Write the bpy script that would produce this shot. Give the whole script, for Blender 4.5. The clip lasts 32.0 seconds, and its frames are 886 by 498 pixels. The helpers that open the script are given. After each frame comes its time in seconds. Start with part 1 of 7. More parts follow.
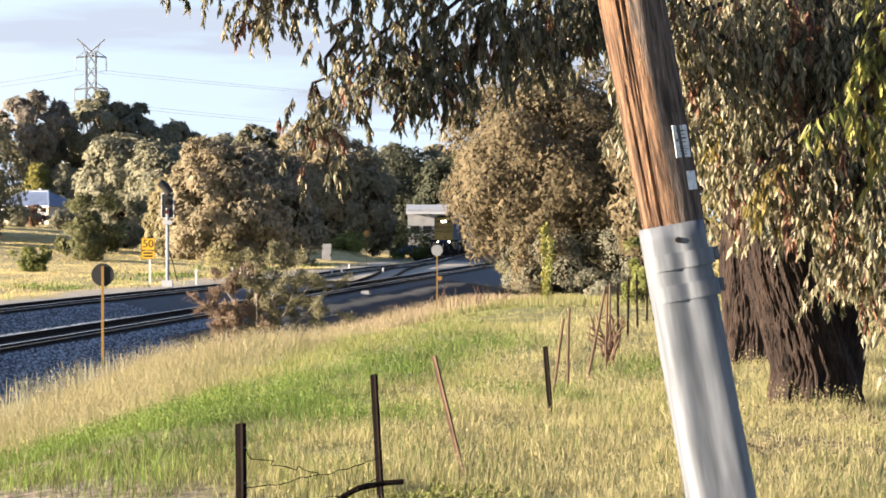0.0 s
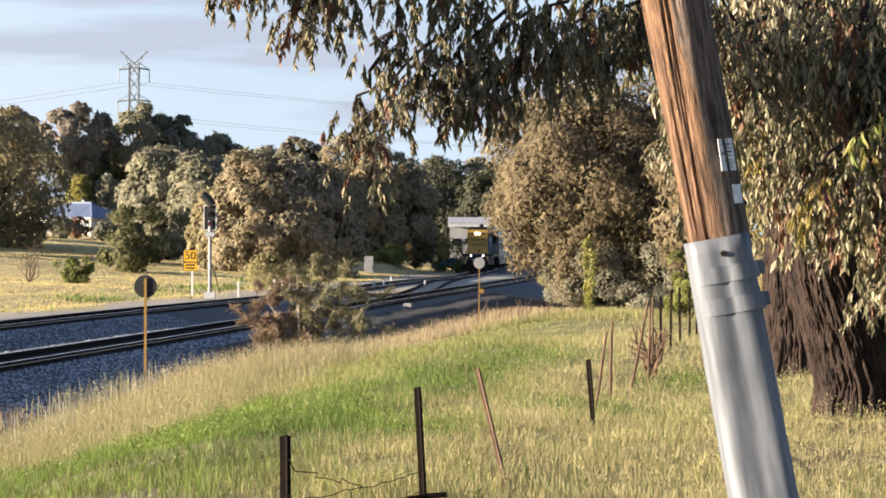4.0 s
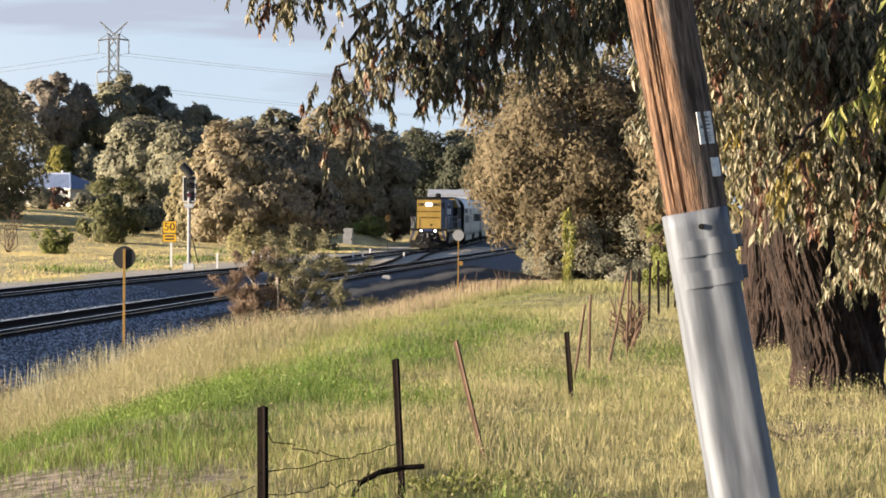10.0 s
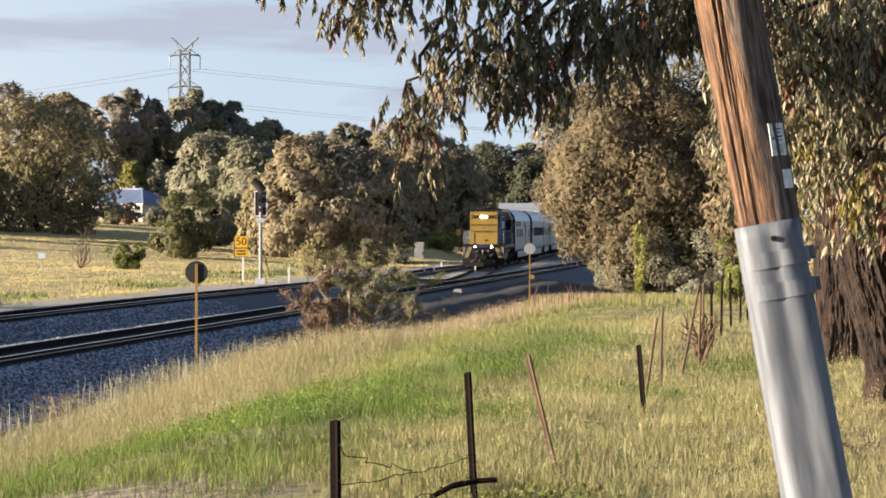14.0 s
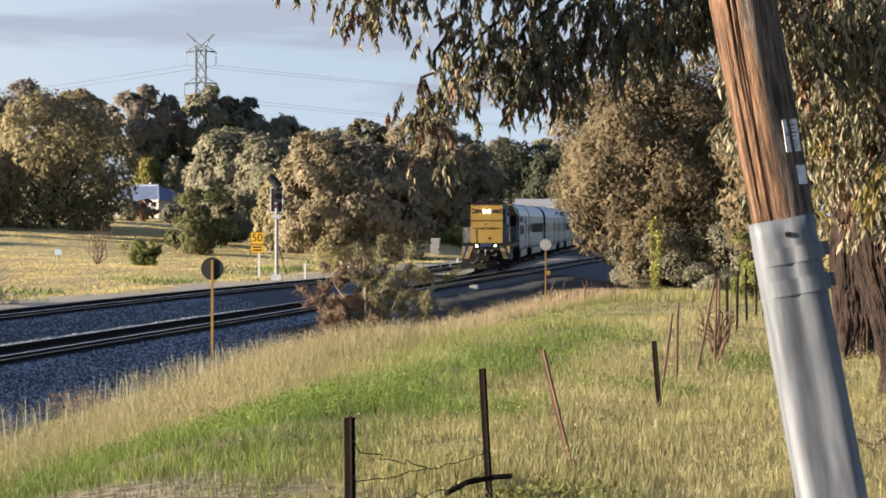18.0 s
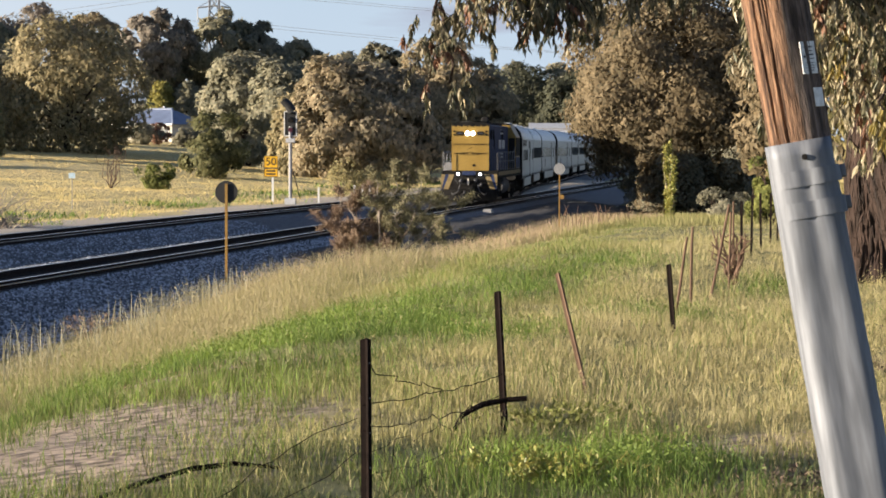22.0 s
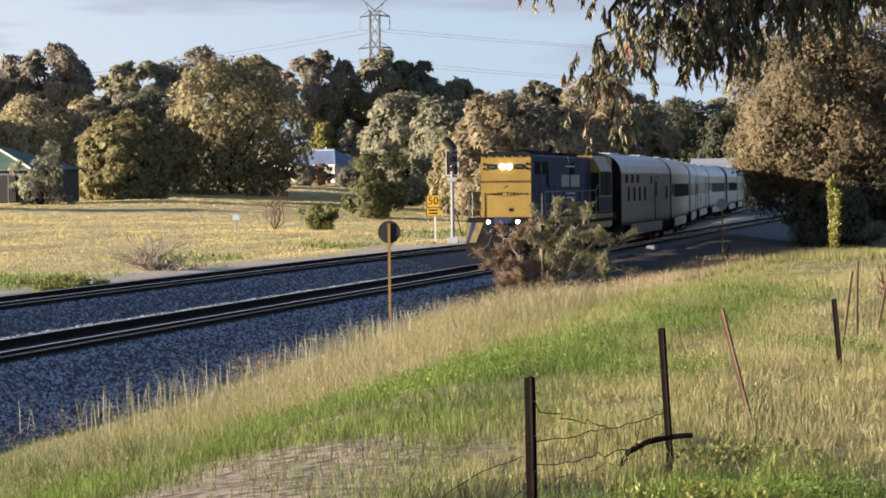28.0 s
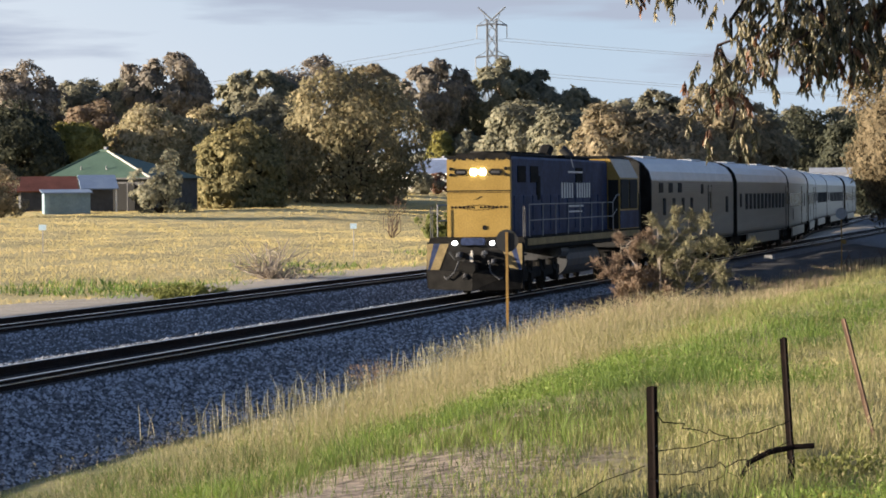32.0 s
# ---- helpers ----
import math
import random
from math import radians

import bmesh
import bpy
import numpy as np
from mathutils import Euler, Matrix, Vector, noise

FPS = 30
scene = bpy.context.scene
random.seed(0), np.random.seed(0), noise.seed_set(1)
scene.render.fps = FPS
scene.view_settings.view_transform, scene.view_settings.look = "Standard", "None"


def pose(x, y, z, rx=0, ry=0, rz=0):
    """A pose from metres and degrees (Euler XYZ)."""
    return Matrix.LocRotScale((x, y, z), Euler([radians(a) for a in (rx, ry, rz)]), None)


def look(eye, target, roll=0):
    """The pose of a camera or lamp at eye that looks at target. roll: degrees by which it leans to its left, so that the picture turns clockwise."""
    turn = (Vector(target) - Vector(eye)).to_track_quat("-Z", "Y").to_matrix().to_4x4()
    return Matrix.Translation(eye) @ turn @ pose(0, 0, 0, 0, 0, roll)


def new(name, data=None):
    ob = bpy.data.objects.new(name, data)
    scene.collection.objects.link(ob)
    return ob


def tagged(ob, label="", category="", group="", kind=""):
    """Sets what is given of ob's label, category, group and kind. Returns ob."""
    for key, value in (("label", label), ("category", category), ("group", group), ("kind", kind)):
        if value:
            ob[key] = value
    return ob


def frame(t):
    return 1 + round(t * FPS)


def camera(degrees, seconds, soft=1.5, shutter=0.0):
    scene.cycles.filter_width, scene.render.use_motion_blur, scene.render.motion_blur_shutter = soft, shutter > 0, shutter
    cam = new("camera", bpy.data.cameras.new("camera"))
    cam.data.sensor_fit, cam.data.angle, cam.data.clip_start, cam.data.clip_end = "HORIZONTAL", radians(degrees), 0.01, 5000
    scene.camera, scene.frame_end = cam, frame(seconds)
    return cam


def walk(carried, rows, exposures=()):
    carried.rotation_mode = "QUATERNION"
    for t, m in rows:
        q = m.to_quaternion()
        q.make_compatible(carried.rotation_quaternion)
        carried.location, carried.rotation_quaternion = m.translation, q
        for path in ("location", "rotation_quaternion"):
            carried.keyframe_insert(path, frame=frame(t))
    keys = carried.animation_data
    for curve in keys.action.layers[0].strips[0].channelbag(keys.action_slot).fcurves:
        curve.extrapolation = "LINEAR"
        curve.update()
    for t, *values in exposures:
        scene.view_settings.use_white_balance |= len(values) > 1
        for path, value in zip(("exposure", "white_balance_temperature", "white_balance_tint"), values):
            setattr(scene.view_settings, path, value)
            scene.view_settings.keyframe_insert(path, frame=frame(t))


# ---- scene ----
cam = camera(18.18, 32.0, soft=1.75)
PATH = [
    (0.0, -0.001, -0.438, 0.032, 0.024, 0.014), (0.5, -0.032, -0.436, -0.030, 0.021, 0.018), (1.0, -0.008, -0.438, -0.041, 0.012, 0.021),
    (1.5, 0.007, -0.429, -0.043, 0.012, 0.019), (2.0, 0.025, -0.385, -0.041, 0.007, 0.021), (2.5, 0.046, -0.166, 0.040, 0.006, 0.021),
    (3.0, -0.374, -0.091, 0.112, 0.003, 0.018), (3.5, -0.904, -0.130, 0.165, 0.005, 0.016), (5.5, -0.507, -0.255, 0.447, 0.018, 0.013),
    (6.0, -0.380, -0.312, 0.502, 0.023, 0.013), (6.5, -0.209, -0.513, 0.618, 0.021, 0.013), (7.0, -0.004, -0.638, 0.696, 0.022, 0.014),
    (7.5, 0.190, -0.719, 0.745, 0.027, 0.013), (8.0, 0.241, -0.710, 0.716, 0.027, 0.015), (8.5, 0.278, -0.727, 0.670, 0.029, 0.014),
    (9.0, 0.294, -0.748, 0.599, 0.022, 0.012), (9.5, 0.103, -0.741, 0.517, 0.019, 0.014), (10.0, -0.434, -0.749, 0.435, 0.013, 0.013),
    (10.5, -0.961, -0.734, 0.383, 0.012, 0.008), (11.0, -1.300, -0.731, 0.369, 0.008, 0.011), (11.5, -1.491, -0.773, 0.259, 0.004, 0.012),
    (12.0, -1.648, -0.716, 0.153, 0.009, 0.013), (12.5, -1.790, -0.659, 0.112, 0.005, 0.013), (13.0, -1.843, -0.523, 0.090, 0.003, 0.009),
    (13.5, -1.879, -0.499, 0.116, 0.003, 0.010), (14.0, -1.910, -0.473, 0.162, 0.011, 0.011), (14.5, -1.936, -0.424, 0.053, 0.015, 0.011),
    (16.5, -2.109, -0.570, -0.061, 0.011, 0.011), (17.0, -2.157, -0.586, -0.032, 0.012, 0.016), (17.5, -2.202, -0.584, -0.011, 0.017, 0.016),
    (18.0, -2.243, -0.558, 0.085, 0.022, 0.014), (18.5, -2.275, -0.381, 0.351, 0.020, 0.013), (19.0, -1.778, -0.262, 0.370, 0.018, 0.005),
    (19.5, -1.376, -0.257, 0.469, 0.012, -0.003), (20.0, -1.576, -1.000, 0.457, 0.006, -0.013), (20.5, -1.749, -1.796, 0.371, 0.006, -0.016),
    (21.0, -1.994, -2.181, 0.310, 0.002, -0.011), (21.5, -2.175, -2.284, 0.181, 0.010, -0.006), (22.0, -2.518, -2.125, 0.161, 0.008, 0.002),
    (22.5, -2.916, -1.783, -0.154, 0.015, 0.006), (23.0, -3.112, -1.415, -0.139, 0.022, 0.005), (23.5, -3.291, -1.294, -0.117, 0.017, 0.003),
    (24.0, -3.522, -1.294, -0.122, 0.014, 0.001), (24.5, -3.797, -1.296, -0.161, 0.007, -0.002), (25.0, -4.004, -1.300, -0.227, 0.009, 0.003),
    (25.5, -4.454, -1.288, -0.299, 0.013, 0.005), (26.0, -5.067, -1.210, -0.403, 0.016, 0.004), (26.5, -5.568, -1.189, -0.505, 0.014, 0.004),
    (28.5, -5.966, -1.358, -0.659, 0.001, 0.002), (29.0, -6.182, -1.360, -0.683, -0.010, 0.003), (29.5, -6.535, -1.303, -0.673, -0.011, 0.004),
    (30.0, -6.818, -1.169, -0.625, -0.012, 0.004), (30.5, -7.252, -1.116, -0.601, -0.018, 0.001), (31.0, -7.602, -1.103, -0.571, -0.019, 0.003),
    (31.5, -7.937, -1.077, -0.539, -0.023, 0.005), (32.0, -8.295, -1.115, -0.576, -0.021, 0.002),
]

EYE = Vector((0, 0, 3.0))          # z = 0 is the top of the rails


def aim(az, el, roll, dx, dz):
    a, e = radians(az), radians(el)
    eye = EYE + Vector((dx, 0, dz))
    return look(eye, eye + Vector((math.sin(a) * math.cos(e), math.cos(a) * math.cos(e), math.sin(e))), roll)


walk(cam, [(row[0], aim(*row[1:])) for row in PATH],
     [(0, 2.14, 6700, 10), (2, 2.1, 6700, 10), (3.5, 1.94, 6700, 10), (9, 1.79, 6700, 10), (14, 1.73, 6700, 10), (19, 1.61, 6600, 10), (22, 1.62, 6600, 10), (26, 1.63, 6500, 10), (32, 1.58, 6500, 10)])

# ---- world, sun, exposure ----
SUN_AZ, SUN_EL = -104.0, 8.5
world = bpy.data.worlds.new("sky")
scene.world = world
world.use_nodes = True
wn, wl = world.node_tree.nodes, world.node_tree.links
wbg = wn["Background"]
sky = wn.new("ShaderNodeTexSky")
sky.sky_type, sky.sun_disc = "NISHITA", False
sky.sun_elevation, sky.sun_rotation = radians(SUN_EL), radians(SUN_AZ)
sky.air_density, sky.dust_density, sky.ozone_density = 0.9, 0.2, 2.5
wtc = wn.new("ShaderNodeTexCoord")
wmap = wn.new("ShaderNodeMapping")
wmap.inputs["Scale"].default_value = (5.0, 5.0, 46.0)
wl.new(wtc.outputs["Generated"], wmap.inputs["Vector"])
wnoise = wn.new("ShaderNodeTexNoise")
wnoise.inputs["Scale"].default_value, wnoise.inputs["Detail"].default_value = 1.3, 7.0
wl.new(wmap.outputs["Vector"], wnoise.inputs["Vector"])
wramp = wn.new("ShaderNodeValToRGB")
wramp.color_ramp.elements[0].position, wramp.color_ramp.elements[1].position = 0.53, 0.64
wl.new(wnoise.outputs["Fac"], wramp.inputs["Fac"])
wmix = wn.new("ShaderNodeMixRGB")
wmix.inputs["Color2"].default_value = (2.2, 2.5, 3.1, 1)
wl.new(wramp.outputs["Color"], wmix.inputs["Fac"])
wtint = wn.new("ShaderNodeMixRGB")
wtint.blend_type = "MULTIPLY"
wtint.inputs["Fac"].default_value, wtint.inputs["Color2"].default_value = 1.0, (0.64, 0.70, 0.85, 1)
wl.new(sky.outputs["Color"], wtint.inputs["Color1"])
# pale haze low over the horizon
wsep, whaze, wlow = wn.new("ShaderNodeSeparateXYZ"), wn.new("ShaderNodeMixRGB"), wn.new("ShaderNodeMapRange")
wl.new(wtc.outputs["Generated"], wsep.inputs["Vector"])
wlow.inputs["From Min"].default_value, wlow.inputs["From Max"].default_value = 0.0, 0.4
wlow.inputs["To Min"].default_value, wlow.inputs["To Max"].default_value = 0.95, 0.0
wl.new(wsep.outputs["Z"], wlow.inputs["Value"])
wl.new(wlow.outputs["Result"], whaze.inputs["Fac"])
wglare, wside = wn.new("ShaderNodeMixRGB"), wn.new("ShaderNodeMapRange")
wside.inputs["From Min"].default_value, wside.inputs["From Max"].default_value = -0.10, -0.5
wl.new(wsep.outputs["X"], wside.inputs["Value"])
wl.new(wside.outputs["Result"], wglare.inputs["Fac"])
wglare.inputs["Color1"].default_value, wglare.inputs["Color2"].default_value = (2.75, 3.35, 4.15, 1), (4.85, 4.75, 4.95, 1)
wl.new(wglare.outputs["Color"], whaze.inputs["Color2"])
wl.new(wtint.outputs["Color"], whaze.inputs["Color1"])
wl.new(whaze.outputs["Color"], wmix.inputs["Color1"])
wl.new(wmix.outputs["Color"], wbg.inputs["Color"])
wbg.inputs["Strength"].default_value = 0.07
sun_lamp = bpy.data.lights.new("sun", "SUN")
sun_lamp.energy, sun_lamp.angle, sun_lamp.color = 5.0, radians(0.6), (1.0, 0.87, 0.70)
sun = new("sun", sun_lamp)
sa, se = radians(SUN_AZ), radians(SUN_EL)
sun.matrix_world = look((math.sin(sa) * math.cos(se) * 300, math.cos(sa) * math.cos(se) * 300, math.sin(se) * 300), (0, 0, 0))


# ---- materials ----
def surface(name, a, b, scale=6.0, fine=60.0, rough=0.8, metal=0.0, bump=0.3, stretch=(1, 1, 1), spread=0.25, depth=0.01, coords="Object", island=0.0, through_light=0.0, spec=0.4, speckle=0.55):
    """Colour a to b by coarse noise, broken up by fine noise, with relief."""
    m = bpy.data.materials.new(name)
    m.use_nodes = True
    n, l = m.node_tree.nodes, m.node_tree.links
    p = n["Principled BSDF"]
    p.inputs["Roughness"].default_value, p.inputs["Metallic"].default_value = rough, metal
    p.inputs["Specular IOR Level"].default_value = spec
    tc, mp = n.new("ShaderNodeTexCoord"), n.new("ShaderNodeMapping")
    mp.inputs["Scale"].default_value = stretch
    if coords == "World":
        g = n.new("ShaderNodeNewGeometry")
        l.new(g.outputs["Position"], mp.inputs["Vector"])
    else:
        l.new(tc.outputs[coords], mp.inputs["Vector"])
    n1, n2 = n.new("ShaderNodeTexNoise"), n.new("ShaderNodeTexNoise")
    n1.inputs["Scale"].default_value, n1.inputs["Detail"].default_value = scale, 4
    n2.inputs["Scale"].default_value, n2.inputs["Detail"].default_value = fine, 3
    for k in (n1, n2):
        l.new(mp.outputs["Vector"], k.inputs["Vector"])
    rmp = n.new("ShaderNodeValToRGB")
    rmp.color_ramp.elements[0].position, rmp.color_ramp.elements[1].position = 0.5 - spread, 0.5 + spread
    rmp.color_ramp.elements[0].color, rmp.color_ramp.elements[1].color = (*a, 1), (*b, 1)
    fac = n1.outputs["Fac"]
    if island:
        g = n.new("ShaderNodeNewGeometry")
        mx = n.new("ShaderNodeMix")
        mx.inputs["Factor"].default_value = island
        l.new(fac, mx.inputs["A"])
        l.new(g.outputs["Random Per Island"], mx.inputs["B"])
        fac = mx.outputs["Result"]
    l.new(fac, rmp.inputs["Fac"])
    mul = n.new("ShaderNodeMixRGB")
    mul.blend_type = "MULTIPLY"
    mul.inputs["Fac"].default_value = speckle
    r2 = n.new("ShaderNodeValToRGB")
    r2.color_ramp.elements[0].position, r2.color_ramp.elements[1].position = 0.3, 0.65
    r2.color_ramp.elements[0].color = (0.35, 0.35, 0.35, 1)
    l.new(n2.outputs["Fac"], r2.inputs["Fac"])
    l.new(rmp.outputs["Color"], mul.inputs["Color1"])
    l.new(r2.outputs["Color"], mul.inputs["Color2"])
    l.new(mul.outputs["Color"], p.inputs["Base Color"])
    if bump:
        bp = n.new("ShaderNodeBump")
        bp.inputs["Strength"].default_value, bp.inputs["Distance"].default_value = bump, depth
        l.new(n2.outputs["Fac"], bp.inputs["Height"])
        l.new(bp.outputs["Normal"], p.inputs["Normal"])
    if through_light:
        tr, ms = n.new("ShaderNodeBsdfTranslucent"), n.new("ShaderNodeMixShader")
        l.new(mul.outputs["Color"], tr.inputs["Color"])
        ms.inputs["Fac"].default_value = through_light
        l.new(p.outputs["BSDF"], ms.inputs[1])
        l.new(tr.outputs["BSDF"], ms.inputs[2])
        l.new(ms.outputs["Shader"], n["Material Output"].inputs["Surface"])
    return m


def glow(name, color, strength):
    m = bpy.data.materials.new(name)
    m.use_nodes = True
    p = m.node_tree.nodes["Principled BSDF"]
    p.inputs["Base Color"].default_value = (*color, 1)
    p.inputs["Emission Color"].default_value = (*color, 1)
    p.inputs["Emission Strength"].default_value = strength
    return m


M = {
    "ground": surface("meadow_soil", (0.30, 0.26, 0.12), (0.18, 0.185, 0.06), 0.35, 5.0, 0.95, bump=0.5, coords="World", depth=0.05),
    "paddocksoil": surface("paddock_soil", (0.64, 0.51, 0.24), (0.54, 0.44, 0.19), 0.06, 0.7, 0.95, bump=0.5, coords="World", depth=0.05),
    "dirt": surface("bare_dirt", (0.24, 0.17, 0.11), (0.36, 0.28, 0.19), 1.5, 14, 0.95, bump=0.6, coords="World"),
    "gravel": surface("gravel_track", (0.40, 0.34, 0.27), (0.56, 0.48, 0.39), 0.6, 9, 0.95, bump=0.6, coords="World"),
    "ballast": surface("ballast", (0.075, 0.077, 0.085), (0.20, 0.205, 0.22), 9.0, 30, 0.9, bump=1.0, coords="World", depth=0.05, spread=0.18),
    "stone": surface("ballast_stone", (0.07, 0.074, 0.086), (0.58, 0.60, 0.65), 3.0, 40, 0.9, coords="World", island=0.75),
    "rust": surface("rusty_rail_side", (0.012, 0.008, 0.007), (0.03, 0.018, 0.013), 4, 60, 0.9, bump=0.3, spec=0.15),
    "railtop": surface("polished_rail_head", (0.70, 0.70, 0.70), (0.82, 0.81, 0.80), 2, 80, 0.4, metal=0.8, bump=0.05),
    "railshade": surface("shade_black_ballast", (0.012, 0.011, 0.011), (0.04, 0.036, 0.034), 8, 30, 0.9, bump=1.0, coords="World", depth=0.04),
    "sleeper": surface("concrete_sleeper", (0.06, 0.055, 0.05), (0.13, 0.12, 0.11), 3, 30, 0.9),
    "bark": surface("furrowed_bark", (0.0105, 0.00675, 0.00525), (0.075, 0.045, 0.0338), 3.0, 16, 0.95, bump=1.0, stretch=(3, 3, 0.5), depth=0.06),
    "palebark": surface("pale_bark", (0.22, 0.17, 0.13), (0.42, 0.36, 0.30), 3.0, 20, 0.9, stretch=(2, 2, 0.5)),
    "greywood": surface("grey_brown_shade_side_wood", (0.06, 0.043, 0.035), (0.30, 0.22, 0.18), 15.0, 60, 0.9, bump=0.9, stretch=(3.2, 3.2, 0.22), depth=0.03, spread=0.17, speckle=0.75),
    "pole": surface("weathered_pole_wood", (0.055, 0.027, 0.017), (0.40, 0.225, 0.13), 15.0, 60, 0.85, bump=0.9, stretch=(3.2, 3.2, 0.22), depth=0.03, spread=0.17, speckle=0.75),
    # upright streaks: stains, and soft reflections put into the colour
    "zinc": surface("galvanised_steel", (0.12, 0.13, 0.15), (0.265, 0.28, 0.31), 2.2, 9, 0.62, metal=0.25, spec=0.2, bump=0.05, stretch=(3.0, 3.0, 0.35), speckle=0.45),
    "picket": surface("rusty_picket", (0.005, 0.004, 0.004), (0.015, 0.009, 0.007), 9, 70, 0.9, spec=0.08),
    "oldwood": surface("grey_brown_stake", (0.075, 0.042, 0.028), (0.20, 0.125, 0.082), 8, 60, 0.9, stretch=(3, 3, 0.4)),
    "white": surface("white_paint", (0.68, 0.68, 0.67), (0.80, 0.80, 0.79), 2, 30, 0.5, bump=0.03),
    "black": surface("black_paint", (0.012, 0.012, 0.013), (0.025, 0.025, 0.026), 3, 40, 0.6, bump=0.05),
    "yellowpost": surface("ochre_paint", (0.26, 0.145, 0.035), (0.38, 0.22, 0.055), 5, 50, 0.7),
    "signyellow": surface("sign_yellow", (0.78, 0.42, 0.02), (0.85, 0.50, 0.03), 3, 40, 0.45, bump=0.02),
    "locoyellow": surface("locomotive_yellow", (0.288, 0.180, 0.036), (0.360, 0.232, 0.056), 1.5, 25, 0.45, bump=0.04),
    "locoblue": surface("locomotive_blue", (0.013, 0.021, 0.058), (0.05, 0.072, 0.155), 1.2, 9, 0.6, bump=0.05, spec=0.15, speckle=0.7),
    "under": surface("grimy_running_gear", (0.006, 0.006, 0.006), (0.026, 0.024, 0.022), 3, 30, 0.9, spec=0.1),
    "tank": surface("grey_tank", (0.035, 0.035, 0.038), (0.085, 0.085, 0.09), 2, 25, 0.6),
    "steel": surface("fluted_stainless", (0.20, 0.195, 0.19), (0.29, 0.285, 0.275), 1.0, 20, 0.38, metal=0.8, bump=0.05, stretch=(0.3, 3, 3)),
    "rooftop": surface("silver_roof", (0.55, 0.56, 0.58), (0.72, 0.72, 0.73), 0.8, 15, 0.45, metal=0.4, bump=0.05),
    "glass": surface("dark_window_glass", (0.008, 0.009, 0.011), (0.014, 0.015, 0.018), 1, 10, 0.25, bump=0.0, spec=0.22),
    "rubber": surface("gangway_rubber", (0.012, 0.012, 0.012), (0.03, 0.03, 0.03), 3, 30, 0.9),
    "greenroof": surface("green_metal_roof", (0.07, 0.12, 0.088), (0.11, 0.17, 0.128), 0.5, 12, 0.55, bump=0.1, spec=0.2),
    "redroof": surface("red_tile_roof", (0.16, 0.05, 0.035), (0.26, 0.09, 0.06), 1, 12, 0.85),
    "slateroof": surface("slate_blue_metal_roof", (0.10, 0.135, 0.22), (0.17, 0.21, 0.32), 0.6, 12, 0.5),
    "dullgrey": surface("dull_grey_sign", (0.25, 0.25, 0.26), (0.34, 0.34, 0.35), 2, 20, 0.7),
    "grimyyellow": surface("grimy_yellow_paint", (0.17, 0.12, 0.05), (0.34, 0.25, 0.11), 3, 20, 0.7),
    "blueroof": surface("blue_grey_metal_roof", (0.20, 0.27, 0.39), (0.30, 0.37, 0.49), 0.6, 12, 0.45),
    "wall": surface("cream_wall", (0.48, 0.44, 0.38), (0.62, 0.57, 0.50), 0.7, 14, 0.9),
    "shed": surface("blue_grey_shed", (0.20, 0.29, 0.33), (0.30, 0.40, 0.44), 0.8, 14, 0.6),
    "dark": surface("dark_opening", (0.012, 0.011, 0.010), (0.02, 0.02, 0.02), 1, 10, 0.9),
    "galv": surface("grey_lattice_steel", (0.20, 0.21, 0.23), (0.30, 0.31, 0.33), 1, 10, 0.6, metal=0.3),
    "carblue": surface("blue_car_paint", (0.08, 0.16, 0.36), (0.10, 0.20, 0.42), 1, 20, 0.25, bump=0),
    "cyan": surface("pale_sign_blue", (0.42, 0.56, 0.66), (0.5, 0.64, 0.74), 2, 20, 0.6),
    "grey": surface("grey_cabinet_paint", (0.432, 0.444, 0.468), (0.552, 0.564, 0.588), 2, 20, 0.6),
    "litter": surface("brown_leaf_litter", (0.07, 0.05, 0.035), (0.24, 0.17, 0.12), 3, 20, 0.8, coords="World", island=0.6),
    "fines": surface("dark_ballast_fines", (0.028, 0.026, 0.027), (0.085, 0.08, 0.08), 1.2, 14, 0.95, bump=1.0, coords="World", depth=0.05),
    "headlight": glow("lit_headlamp", (1.0, 1.0, 1.0), 6.0),
    "redlight": glow("dim_red_lens", (0.05, 0.004, 0.014), 0.05),
}


